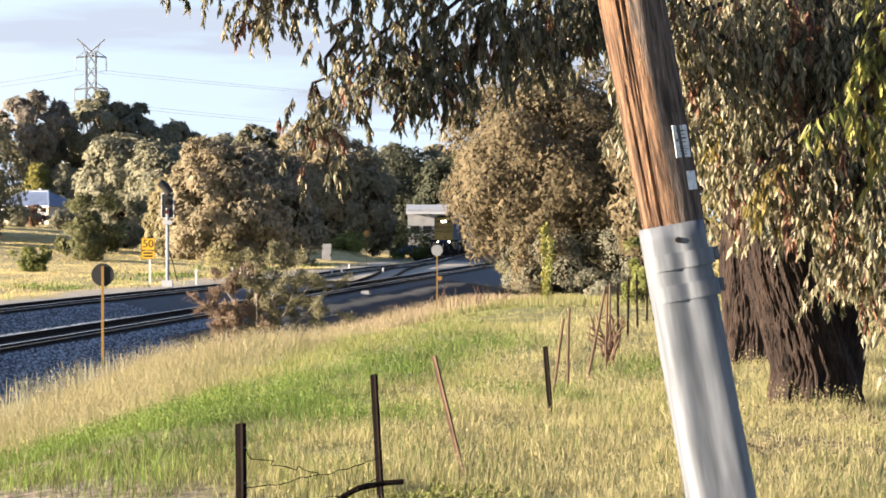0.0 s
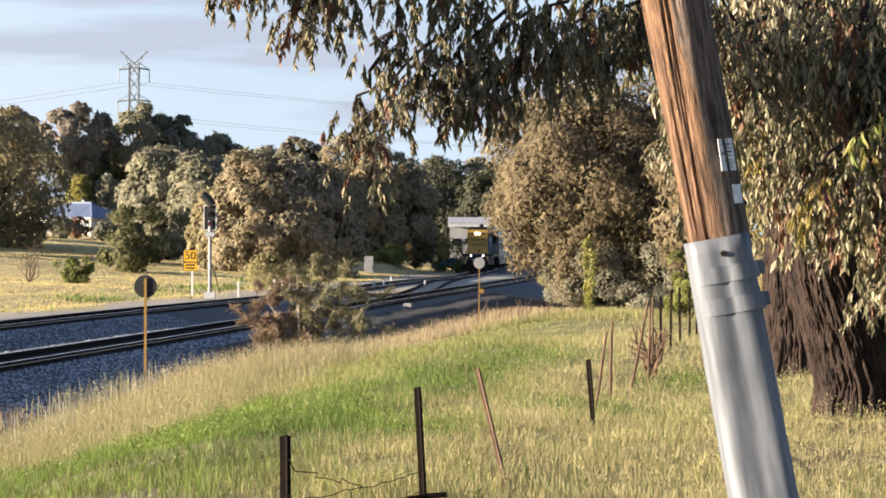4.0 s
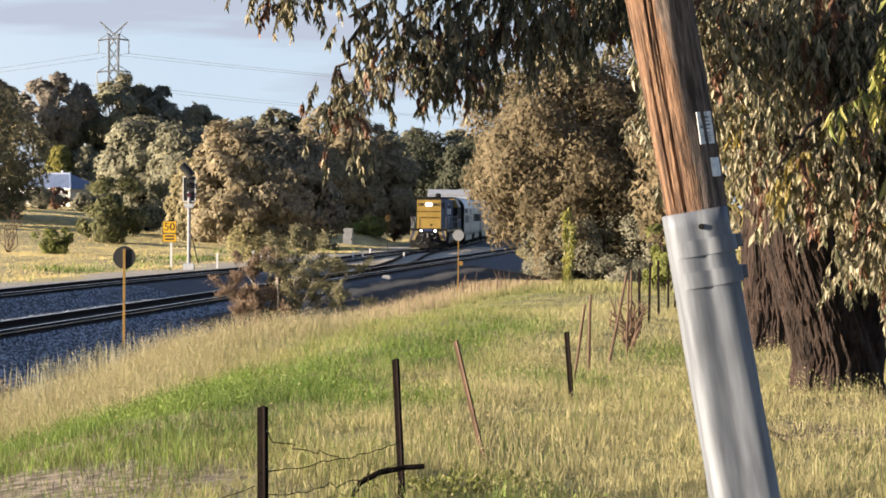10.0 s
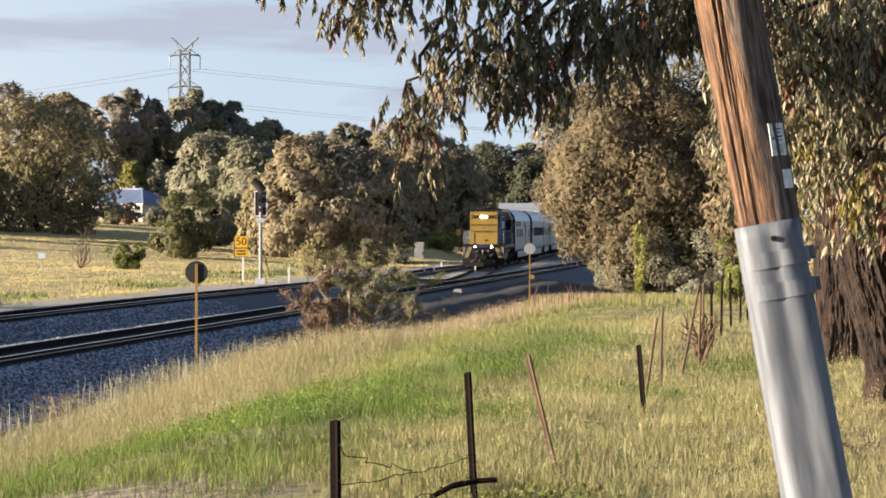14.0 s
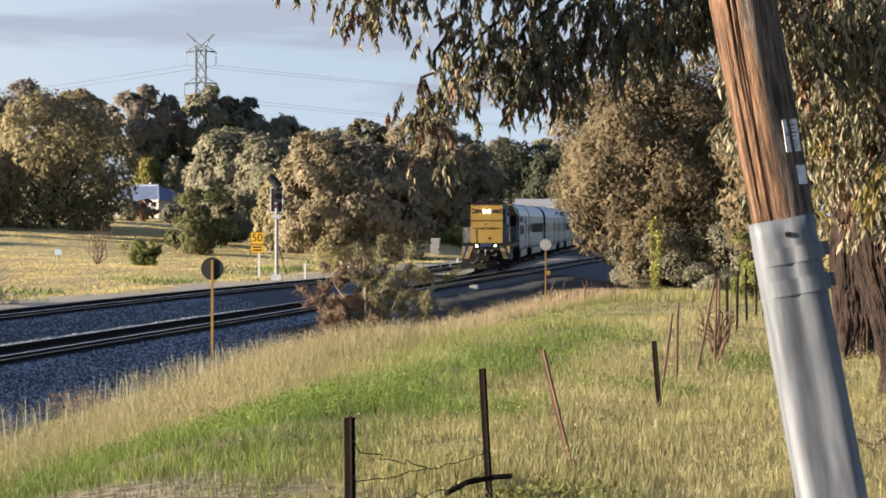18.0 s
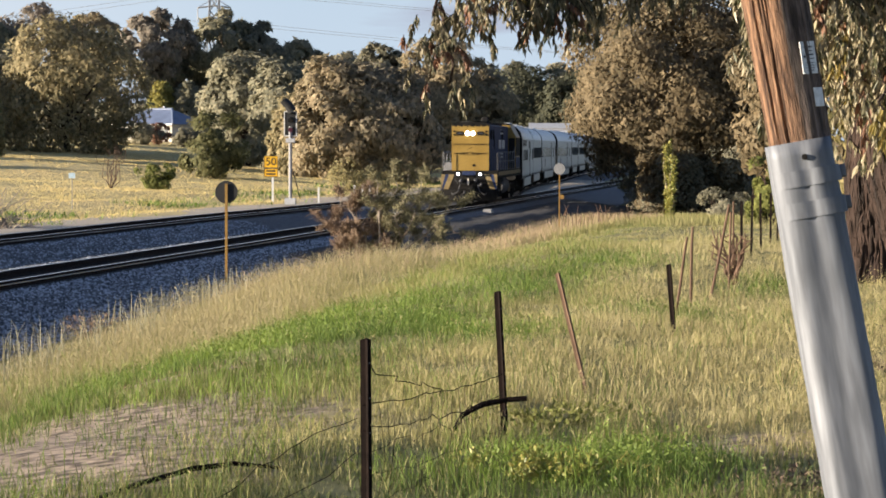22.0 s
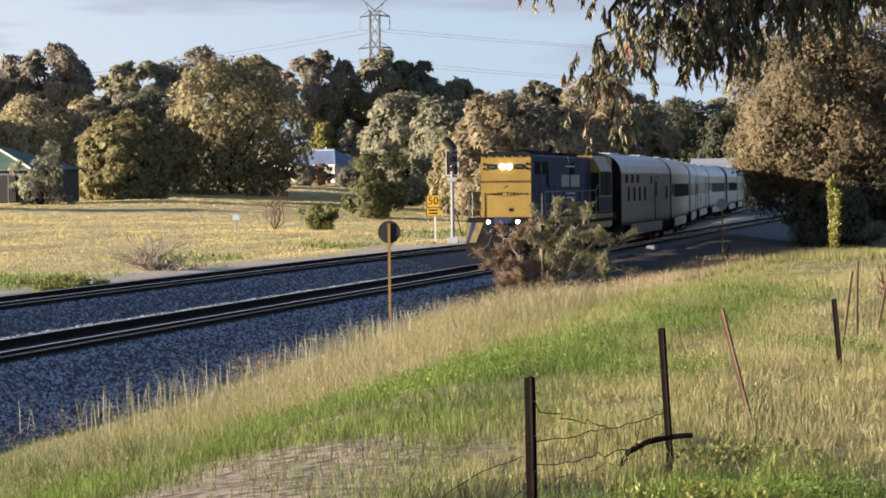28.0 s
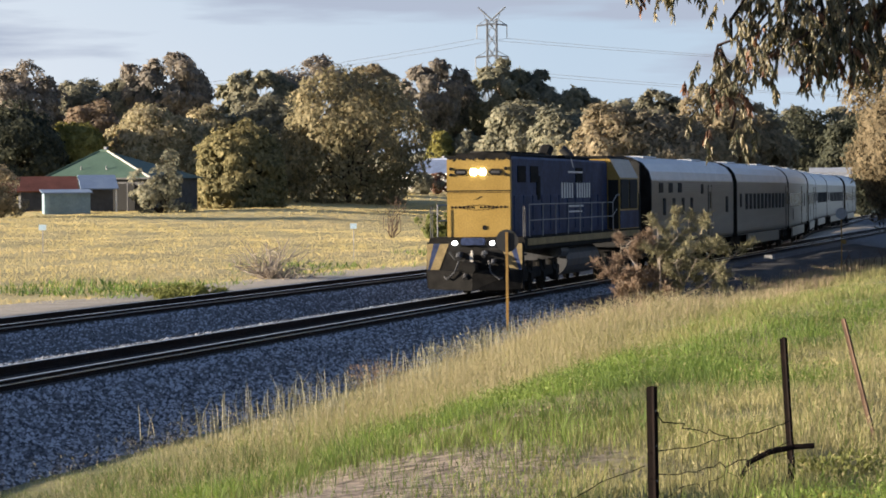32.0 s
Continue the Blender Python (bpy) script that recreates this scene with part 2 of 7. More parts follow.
def bare_patches(m, soil, patches):
    """Worn spots of trodden soil: rows of x, y, half width, half depth."""
    n, l = m.node_tree.nodes, m.node_tree.links
    p = n["Principled BSDF"]
    base = p.inputs["Base Color"].links[0].from_socket
    g, nz = n.new("ShaderNodeNewGeometry"), n.new("ShaderNodeTexNoise")
    nz.inputs["Scale"].default_value, nz.inputs["Detail"].default_value = 2.5, 6
    l.new(g.outputs["Position"], nz.inputs["Vector"])
    grain = n.new("ShaderNodeTexNoise")
    grain.inputs["Scale"].default_value, grain.inputs["Detail"].default_value = 7, 8
    l.new(g.outputs["Position"], grain.inputs["Vector"])
    tone = n.new("ShaderNodeValToRGB")
    tone.color_ramp.elements[0].position, tone.color_ramp.elements[1].position = 0.38, 0.60
    tone.color_ramp.elements[0].color, tone.color_ramp.elements[1].color = (*soil[0], 1), (*soil[1], 1)
    l.new(grain.outputs["Fac"], tone.inputs["Fac"])
    for x, y, rx, ry in patches:
        mp, ln = n.new("ShaderNodeMapping"), n.new("ShaderNodeVectorMath")
        mp.vector_type = "TEXTURE"
        mp.inputs["Location"].default_value, mp.inputs["Scale"].default_value = (x, y, 0), (rx, ry, 1e6)
        l.new(g.outputs["Position"], mp.inputs["Vector"])
        ln.operation = "LENGTH"
        l.new(mp.outputs["Vector"], ln.inputs[0])
        add = n.new("ShaderNodeMath")
        add.operation = "ADD"
        l.new(ln.outputs["Value"], add.inputs[0])
        l.new(nz.outputs["Fac"], add.inputs[1])
        edge = n.new("ShaderNodeValToRGB")
        edge.color_ramp.elements[0].position, edge.color_ramp.elements[1].position = 0.62, 0.78
        edge.color_ramp.elements[0].color, edge.color_ramp.elements[1].color = (1, 1, 1, 1), (0, 0, 0, 1)
        half = n.new("ShaderNodeMath")
        half.operation = "MULTIPLY"
        half.inputs[1].default_value = 0.5
        l.new(add.outputs["Value"], half.inputs[0])
        l.new(half.outputs["Value"], edge.inputs["Fac"])
        mix = n.new("ShaderNodeMixRGB")
        l.new(edge.outputs["Color"], mix.inputs["Fac"])
        l.new(base, mix.inputs["Color1"])
        l.new(tone.outputs["Color"], mix.inputs["Color2"])
        base = mix.outputs["Color"]
    l.new(base, p.inputs["Base Color"])


bare_patches(M["ground"], ((0.085, 0.06, 0.042), (0.37, 0.29, 0.22)), ((-3.6, 20.0, 2.2, 5.0), (-3.3, 28.2, 1.6, 1.0), (3.5, 25.6, 1.3, 1.4), (1.4, 19.4, 1.0, 0.7)))
bare_patches(M["ballast"], ((0.40, 0.34, 0.275), (0.60, 0.52, 0.425)), ((-6.3, 188.0, 5.0, 34.0), (-12.0, 158.0, 3.0, 18.0), (-1.0, 240.0, 6.0, 34.0)))
def crown_leaves(name, a, b, tone=0.22):
    return surface(name, a, b, tone, 3, 0.7, bump=0, coords="World", island=0.5, through_light=0.45, spread=0.24, speckle=0.2, spec=0.15)


LEAF = {
    "near": surface("long_gum_leaves", (0.12, 0.122, 0.06), (0.55, 0.47, 0.315), 0.7, 9, 0.42, bump=0, coords="World", island=0.65, through_light=0.4, spread=0.2),
    "fringe": surface("small_drooping_gum_leaves", (0.075, 0.08, 0.042), (0.36, 0.30, 0.185), 0.9, 9, 0.5, bump=0, coords="World", island=0.6, through_light=0.3, spread=0.2),
    "lime": surface("yellow_green_leaves", (0.17, 0.20, 0.05), (0.44, 0.38, 0.10), 0.8, 9, 0.45, bump=0, coords="World", island=0.6, through_light=0.25),
    "amber": surface("yellowing_leaves", (0.20, 0.165, 0.045), (0.40, 0.30, 0.09), 0.8, 9, 0.45, bump=0, coords="World", island=0.6, through_light=0.25),
    "red": surface("reddish_dead_leaves", (0.13, 0.06, 0.035), (0.30, 0.15, 0.085), 0.8, 9, 0.6, bump=0, coords="World", island=0.6, through_light=0.2),
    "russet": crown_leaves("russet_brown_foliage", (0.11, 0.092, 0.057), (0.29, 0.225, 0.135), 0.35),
    "brown": crown_leaves("olive_brown_foliage", (0.224, 0.195, 0.124), (0.484, 0.389, 0.254)),
    "umber": crown_leaves("dark_umber_foliage", (0.212, 0.189, 0.132), (0.448, 0.372, 0.26)),
    "mauve": crown_leaves("mauve_brown_foliage", (0.201, 0.183, 0.153), (0.431, 0.366, 0.295)),
    "golden": crown_leaves("golden_olive_foliage", (0.19, 0.172, 0.098), (0.43, 0.355, 0.205)),
    "gold": crown_leaves("yellow_green_crown", (0.27, 0.25, 0.075), (0.42, 0.37, 0.12)),
    "cream": crown_leaves("cream_flowering_foliage", (0.236, 0.212, 0.112), (0.649, 0.543, 0.354), 0.5),
    "rosy": crown_leaves("rosy_brown_foliage", (0.30, 0.22, 0.15), (0.40, 0.31, 0.22)),
    "olive": crown_leaves("olive_foliage", (0.165, 0.153, 0.0732), (0.401, 0.336, 0.165)),
    "deep": crown_leaves("dark_green_foliage", (0.165, 0.165, 0.124), (0.389, 0.354, 0.248)),
    "pine": crown_leaves("blackish_green_foliage", (0.06, 0.068, 0.05), (0.14, 0.14, 0.09)),
    "grey": crown_leaves("grey_green_foliage", (0.189, 0.189, 0.132), (0.419, 0.384, 0.269)),
    "bush": crown_leaves("dark_olive_bush", (0.085, 0.092, 0.04), (0.205, 0.195, 0.095)),
    "fresh": crown_leaves("fresh_green_foliage", (0.13, 0.15, 0.045), (0.28, 0.28, 0.09)),
    "dry": surface("dry_rust_foliage", (0.20, 0.135, 0.095), (0.38, 0.275, 0.19), 2, 9, 0.8, bump=0, coords="World", island=0.5, through_light=0.27),
    "airy": surface("pale_wispy_foliage", (0.19, 0.18, 0.10), (0.40, 0.355, 0.21), 2, 9, 0.8, bump=0, coords="World", island=0.5, through_light=0.3),
    "weed": surface("broad_weed_leaves", (0.06, 0.115, 0.018), (0.28, 0.355, 0.07), 0.6, 5, 0.6, bump=0, coords="World", island=0.4, through_light=0.3),
}
GRASS = surface("mixed_meadow_grass", (0.215, 0.22, 0.066), (0.43, 0.375, 0.17), 0.35, 1.6, 0.7, bump=0, coords="World", island=0.25, through_light=0.35, spread=0.2, speckle=0.35)
LUSH = surface("lush_green_grass", (0.04, 0.086, 0.014), (0.235, 0.33, 0.056), 0.55, 3.0, 0.7, bump=0, coords="World", island=0.2, through_light=0.35, spread=0.16, speckle=0.4)
PALE = surface("pale_fine_grass", (0.33, 0.295, 0.13), (0.52, 0.44, 0.235), 0.5, 2.5, 0.75, bump=0, coords="World", island=0.35, through_light=0.35, spread=0.22, speckle=0.3)
STRAW = surface("dry_seeding_grass", (0.31, 0.27, 0.13), (0.49, 0.415, 0.25), 0.3, 2, 0.8, bump=0, coords="World", island=0.4, through_light=0.35)
ROSY = surface("rosy_seeding_grass", (0.40, 0.29, 0.18), (0.56, 0.42, 0.29), 0.3, 2, 0.8, bump=0, coords="World", island=0.4, through_light=0.35)
OLIVE = surface("short_olive_grass", (0.065, 0.085, 0.025), (0.20, 0.20, 0.075), 0.5, 2, 0.75, bump=0, coords="World", island=0.25, through_light=0.35, spread=0.2, speckle=0.35)
PADDOCK = surface("dry_paddock_grass", (0.70, 0.55, 0.26), (0.60, 0.49, 0.21), 0.06, 0.6, 0.85, bump=0, coords="World", island=0.08, through_light=0.4, spread=0.25, speckle=0.2)


# ---- mesh helpers ----
class Shape:
    """Collects vertices and faces for one mesh."""

    def __init__(self):
        self.v, self.f = [], []

    def add(self, verts, faces):
        k = len(self.v)
        self.v += [tuple(p) for p in verts]
        self.f += [tuple(i + k for i in f) for f in faces]
        return self

    def box(self, c, s, m=None, cut=0.0):
        """A box at c of size s, its four long edges cut back by cut."""
        hx, hy, hz = s[0] / 2, s[1] / 2, s[2] / 2
        e = min(cut, hy * 0.9, hz * 0.9)
        ring = [(-hy + e, -hz), (hy - e, -hz), (hy, -hz + e), (hy, hz - e), (hy - e, hz), (-hy + e, hz), (-hy, hz - e), (-hy, -hz + e)] if e else [(-hy, -hz), (hy, -hz), (hy, hz), (-hy, hz)]
        n = len(ring)
        vs = [Vector((x, y, z)) for x in (-hx, hx) for y, z in ring]
        if m is not None:
            vs = [m @ p for p in vs]
        vs = [p + Vector(c) for p in vs]
        fs = [tuple(range(n))[::-1], tuple(range(n, 2 * n))] + [(i, (i + 1) % n, n + (i + 1) % n, n + i) for i in range(n)]
        return self.add(vs, fs)

    def tube(self, pts, radii, n=8, caps=True):
        """A round limb along pts."""
        pts = [Vector(p) for p in pts]
        if not hasattr(radii, "__len__"):
            radii = [radii] * len(pts)
        vs, fs = [], []
        for i, p in enumerate(pts):
            d = (pts[min(i + 1, len(pts) - 1)] - pts[max(i - 1, 0)]).normalized()
            u = d.cross(Vector((0.31, 0.95, 0.05))).normalized()
            w = d.cross(u)
            vs += [p + radii[i] * (math.cos(a) * u + math.sin(a) * w) for a in (2 * math.pi * k / n for k in range(n))]
        for i in range(len(pts) - 1):
            fs += [(i * n + k, i * n + (k + 1) % n, (i + 1) * n + (k + 1) % n, (i + 1) * n + k) for k in range(n)]
        if caps:
            fs += [tuple(range(n))[::-1], tuple(range((len(pts) - 1) * n, len(pts) * n))]
        return self.add(vs, fs)

    def prism(self, poly, x0, x1):
        """The (y, z) outline poly drawn out from x0 to x1."""
        n = len(poly)
        vs = [(x, y, z) for x in (x0, x1) for y, z in poly]
        return self.add(vs, [tuple(range(n))[::-1], tuple(range(n, 2 * n))] + [(i, (i + 1) % n, n + (i + 1) % n, n + i) for i in range(n)])

    def mesh(self, name, smooth=False):
        me = bpy.data.meshes.new(name)
        me.from_pydata(self.v, [], self.f)
        if smooth:
            me.polygons.foreach_set("use_smooth", [True] * len(me.polygons))
        me.update()
        return me


def part(name, shape, material, parent=None, label="", smooth=False, recalc=True):
    me = shape.mesh(name, smooth) if isinstance(shape, Shape) else shape
    if recalc and isinstance(shape, Shape) and len(me.polygons) < 4000:
        bm = bmesh.new()
        bm.from_mesh(me)
        bmesh.ops.recalc_face_normals(bm, faces=bm.faces)
        bm.to_mesh(me)
        bm.free()
    if not me.materials:
        me.materials.append(material)
    ob = new(name, me)
    if parent is not None:
        ob.parent = parent
    if label:
        ob["label"] = label
    return ob


def empty(name, m, label, category, group=""):
    ob = new(name)
    ob.matrix_basis = m
    return tagged(ob, label, category, group)


def quads(name, verts, n_per, faces, material, parent=None):
    """A mesh of many equal small pieces: verts (k, n_per, 3), faces of one piece."""
    k = len(verts)
    me = bpy.data.meshes.new(name)
    f = (np.array(faces)[None] + (np.arange(k) * n_per)[:, None, None]).reshape(-1, len(faces[0]))
    me.vertices.add(k * n_per)
    me.vertices.foreach_set("co", np.ascontiguousarray(verts, dtype=np.float32).ravel())
    me.loops.add(f.size)
    me.loops.foreach_set("vertex_index", f.ravel().astype(np.int32))
    me.polygons.add(len(f))
    me.polygons.foreach_set("loop_start", (np.arange(len(f)) * f.shape[1]).astype(np.int32))
    me.update(calc_edges=True)
    me.materials.append(material)
    ob = new(name, me)
    if parent is not None:
        ob.parent = parent
    return ob


# ---- the lie of the land ----
def spline(points):
    """A smooth x(y) through (y, x) points."""
    ys, xs = np.array([p[0] for p in points], float), np.array([p[1] for p in points], float)
    slopes = np.gradient(xs, ys)

    def at(y):
        y = np.asarray(y, float)
        i = np.clip(np.searchsorted(ys, y) - 1, 0, len(ys) - 2)
        h = ys[i + 1] - ys[i]
        u = (y - ys[i]) / h
        inside = (2 * u**3 - 3 * u**2 + 1) * xs[i] + (u**3 - 2 * u**2 + u) * h * slopes[i] + (3 * u**2 - 2 * u**3) * xs[i + 1] + (u**3 - u**2) * h * slopes[i + 1]
        return np.where(y < ys[0], xs[0] + (y - ys[0]) * slopes[0], np.where(y > ys[-1], xs[-1] + (y - ys[-1]) * slopes[-1], inside))
    return at


near_line = spline([(0, -18.7), (51.58, -14.0), (96.71, -9.4), (141.84, -5.0), (193.43, 0.05), (245.01, 5.2), (322.38, 14.0), (438.43, 29.0)])
far_line = spline([(0, -27.0), (64.48, -20.8), (116.06, -15.6), (167.64, -9.2), (206.32, -6.0), (238.56, -2.2), (264.35, -0.8), (290.14, 0.2), (348.17, 3.5), (438.43, 10.0)])
train_line = spline([(0, -18.7), (51.58, -14.0), (96.71, -9.4), (123.79, -6.75), (144.42, -4.95), (174.08, -3.85), (201.16, -3.5), (229.53, -2.5), (248.87, -1.3), (290.14, 0.2), (348.17, 3.5), (438.43, 10.0)])


def step(u):
    u = np.clip(u, 0, 1)
    return u * u * (3 - 2 * u)


def land(x, y):
    """Height of the ground."""
    x, y = np.asarray(x, float), np.asarray(y, float)
    s = (x - near_line(y)) * 0.992
    d = np.hypot(x, y)
    sf = (far_line(y) - x) * 0.992
    high = 0.9 - 1.5 * step((d - 62) / 84) - 0.9 * step((d - 136) / 38)
    bank = -0.72 + (high + 0.72) * step((s - 4.2) / 10.5)
    bank = np.where(high < -0.72, -0.72 + (high + 0.72) * step((s - 3.5) / 4), bank)
    left = -0.42 + 0.027 * np.minimum(np.maximum(0, sf - 9), 110) + 0.013 * np.minimum(np.maximum(0, sf - 9), 45) + 0.023 * np.minimum(np.maximum(0, y - 245), 260) * step((sf - 12) / 40)
    left = left + step((sf - 6) / 5) * (1.0 * np.exp(-(((x + 43.5) / 17) ** 2) - ((y - 232) / 15) ** 2) + 1.6 * np.exp(-(((x + 8.6) / 6.5) ** 2) - ((y - 284) / 11) ** 2))
    bank = bank + 0.55 * np.exp(-(((s - 7.8) / 2.6) ** 2) - ((y - 60) / 9) ** 2)
    bank = bank - 0.28 * np.exp(-(((s - 8.6) / 2.4) ** 2)) * step((50 - y) / 9)
    z = np.where(s > 3.0, bank, np.where(sf > 3.0, left, -0.72))
    z = z + 0.016 * np.maximum(0, d - 425)
    rough = 0.05 * np.sin(x * 1.3 + 0.7 * y) * np.sin(y * 0.9 - 0.4 * x) + 0.09 * np.sin(x * 0.31 + 1) * np.sin(y * 0.23 + 2)
    return z + rough * step((np.minimum(np.abs(s), np.abs(sf)) - 4) / 3)


def on_land(x, y, lift=0.0):
    return Vector((x, y, float(land(x, y)) + lift))


def bearing(az, dist):
    return dist * math.sin(radians(az)), dist * math.cos(radians(az))


def make_ground():
    az = np.radians(np.concatenate([np.arange(-180, -30, 6), np.arange(-30, 20, 0.35), np.arange(20, 182, 4)]))
    r = np.concatenate([[0.0], np.geomspace(2.5, 540, 200), np.geomspace(580, 4500, 14)])
    A, R = np.meshgrid(az, r)
    X, Y = R * np.sin(A), R * np.cos(A)
    Z = np.where(R > 700, land(X * 700 / np.maximum(R, 700), Y * 700 / np.maximum(R, 700)), land(X, Y))
    n = len(az)
    me = bpy.data.meshes.new("ground")
    fs = [(i * n + k, i * n + k + 1, (i + 1) * n + k + 1, (i + 1) * n + k) for i in range(1, len(r) - 1) for k in range(n - 1)]
    fs += [(0, n + k + 1, n + k) for k in range(n - 1)]
    me.from_pydata(np.stack([X, Y, Z], -1).reshape(-1, 3).tolist(), [], fs)
    me.polygons.foreach_set("use_smooth", [True] * len(me.polygons))
    me.update()
    me.materials.append(M["ground"])
    me.materials.append(M["paddocksoil"])
    for p in me.polygons:
        p.material_index = int(p.center.x < float(far_line(p.center.y)) - 3)
    bm = bmesh.new()
    bm.from_mesh(me)
    bmesh.ops.recalc_face_normals(bm, faces=bm.faces)
    bm.to_mesh(me)
    bm.free()
    return tagged(new("ground", me), "grassy uneven ground with straw-coloured and green patches", "ground", kind="structure")


make_ground()


# ---- railway ----
def along(line, y0, y1, stepy):
    ys = np.arange(y0, y1 + 1e-6, stepy)
    xs = line(ys)
    dx = (line(ys + 0.5) - line(ys - 0.5))
    ln = np.hypot(dx, 1)
    return ys, xs, 1 / ln, -dx / ln      # normal to the right: (nx, ny)


def sweep(line, y0, y1, stepy, profile, closed=False):
    """A strip with the (offset, height) profile along a line."""
    ys, xs, nx, ny = along(line, y0, y1, stepy)
    sh, n = Shape(), len(profile)
    vs = [(x + a * u, y + a * w, z) for y, x, u, w in zip(ys, xs, nx, ny) for a, z in profile]
    m = n if closed else n - 1
    sh.add(vs, [(i * n + k, (i + 1) * n + k, (i + 1) * n + (k + 1) % n, i * n + (k + 1) % n) for i in range(len(ys) - 1) for k in range(m)])
    return sh


RAIL = [(-0.035, -0.003), (-0.035, -0.045), (-0.010, -0.06), (-0.010, -0.14), (-0.07, -0.16), (-0.07, -0.175), (0.07, -0.175), (0.07, -0.16), (0.010, -0.14), (0.010, -0.06), (0.035, -0.045), (0.035, -0.003)]


def make_track(name, line, y0, y1, label, head="railtop"):
    root = empty(name, Matrix(), label, "railway track")
    root["kind"] = "structure"
    for off in (-0.7525, 0.7525):
        rail = part("rail", sweep(line, y0, y1, 2.0, [(off + a, z) for a, z in RAIL], True), M["rust"], root, "dark rusty steel rail", recalc=False)
        part("rail_head", sweep(line, y0, y1, 2.0, [(off - 0.034, -0.002), (off - 0.030, 0.003), (off + 0.030, 0.003), (off + 0.034, -0.002)]), M[head], rail, "polished rail head", recalc=False)
        if off > 0 and head == "railtop":
            part("rail_foot", sweep(line, y0, y1, 2.0, [(off + 0.012, -0.070), (off + 0.055, -0.078), (off + 0.055, -0.092)]), M["railtop"], rail, "pale worn foot of the rail", recalc=False)
    return root


def make_sleepers(root, line, y0, y1):
    """Single sleepers where the track passes nearest, the rest in one piece."""
    one = Shape().box((0, 0, -0.285), (0.24, 2.4, 0.2), cut=0.03).mesh("sleeper")
    one.materials.append(M["sleeper"])
    ys, xs, nx, ny = along(line, y0, y1, 0.66)
    rest = Shape()
    for i, (y, x, u, w) in enumerate(zip(ys, xs, nx, ny)):
        turn = math.atan2(u, -w)
        if i < 150:
            ob = part("sleeper", one, M["sleeper"], root)
            ob.matrix_basis = Matrix.Translation((x, y, 0)) @ Matrix.Rotation(math.atan2(w, u) + math.pi / 2, 4, "Z")
        else:
            rest.box((x, y, -0.285), (0.24, 2.4, 0.2), Matrix.Rotation(math.atan2(w, u) + math.pi / 2, 3, "Z"))
    ob = part("sleeper", rest, M["sleeper"], root, recalc=False)
    ob["kind"] = "stuff"


def make_ballast(name, line, y0, y1, toe_left, toe_right, label, reach=3.9):
    prof = [(-3.9, toe_left), (-3.0, toe_left * 0.62 - 0.05), (-1.75, -0.225), (-1.2, -0.2), (1.2, -0.2), (1.75, -0.225), (3.0, toe_right * 0.62 - 0.05), (reach, toe_right)]
    ob = part(name, sweep(line, y0, y1, 2.0, prof), M["ballast"], None, recalc=False)
    return tagged(ob, label, "ballast", kind="structure")


make_ballast("ballast_near_track", near_line, 10, 425, -0.75, -0.73, "bed of crushed blue-grey stone under the rails", 5.0)
make_ballast("ballast_far_track", far_line, 10, 425, -0.6, -0.75, "bed of crushed blue-grey stone under the rails")
# dark strip between the rails; the rails' shade is put into its colour
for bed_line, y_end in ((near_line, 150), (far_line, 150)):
    tagged(part("shaded_ballast", sweep(bed_line, 10, y_end, 2.0, [(-1.04, -0.205), (-0.98, -0.178), (0.98, -0.178), (1.04, -0.205)]), M["railshade"], None, recalc=False), "dark strip of stone between the rails, coloured as shade", "ballast", kind="structure")
near_track = make_track("track_near", near_line, 10, 425, "railway track of dark rails with polished heads on grey ballast")
far_track = make_track("track_far", far_line, 10, 425, "railway track of dark rails with polished heads on grey ballast")
# dark heads here: the trees' dark reflection is put into the colour
crossover = make_track("track_crossover", train_line, 146, 237, "crossover rails joining the two parallel tracks", "rust")


def make_stones():
    """Loose ballast stones on the beds and shoulders."""
    rng = np.random.default_rng(5)
    out = []
    for line, lo, hi, toe, count, ymax, reach in ((near_line, -2.4, 4.9, -0.73, 70000, 100, 5.0), (far_line, 0.9, 3.9, -0.75, 20000, 118, 3.9)):
        y = 28 + (ymax - 28) * rng.random(count) ** 1.5
        s = lo + (hi - lo) * rng.random(count)
        z = np.interp(s, [-1.75, -1.2, 1.2, 1.75, 3.0, reach], [-0.225, -0.2, -0.2, -0.225, toe * 0.62 - 0.05, toe])
        keep = np.abs(s) > 1.08
        p = np.stack([line(y) + s * 0.992, y - s * 0.097, z + 0.004], -1)[keep]
        out.append(p)
    p = np.concatenate(out)
    k = len(p)
    base = np.array([(1, 0, 0), (-1, 0, 0), (0, 1, 0), (0, -1, 0), (0, 0, 0.9)], float)
    size = 0.022 + 0.032 * rng.random((k, 1, 1))
    v = base[None] * (0.6 + 0.7 * rng.random((k, 5, 1))) * size
    a = rng.random(k) * 6.28
    c, s_ = np.cos(a), np.sin(a)
    v = np.stack([c[:, None] * v[..., 0] - s_[:, None] * v[..., 1], s_[:, None] * v[..., 0] + c[:, None] * v[..., 1], v[..., 2]], -1) + p[:, None]
    ob = quads("ballast_stone", v, 5, [(0, 2, 4), (2, 1, 4), (1, 3, 4), (3, 0, 4)], M["stone"])
    tagged(ob, "loose angular blue-grey ballast stones", "gravel", kind="stuff")


make_stones()
make_sleepers(near_track, near_line, 36, 300)
make_sleepers(far_track, far_line, 50, 300)


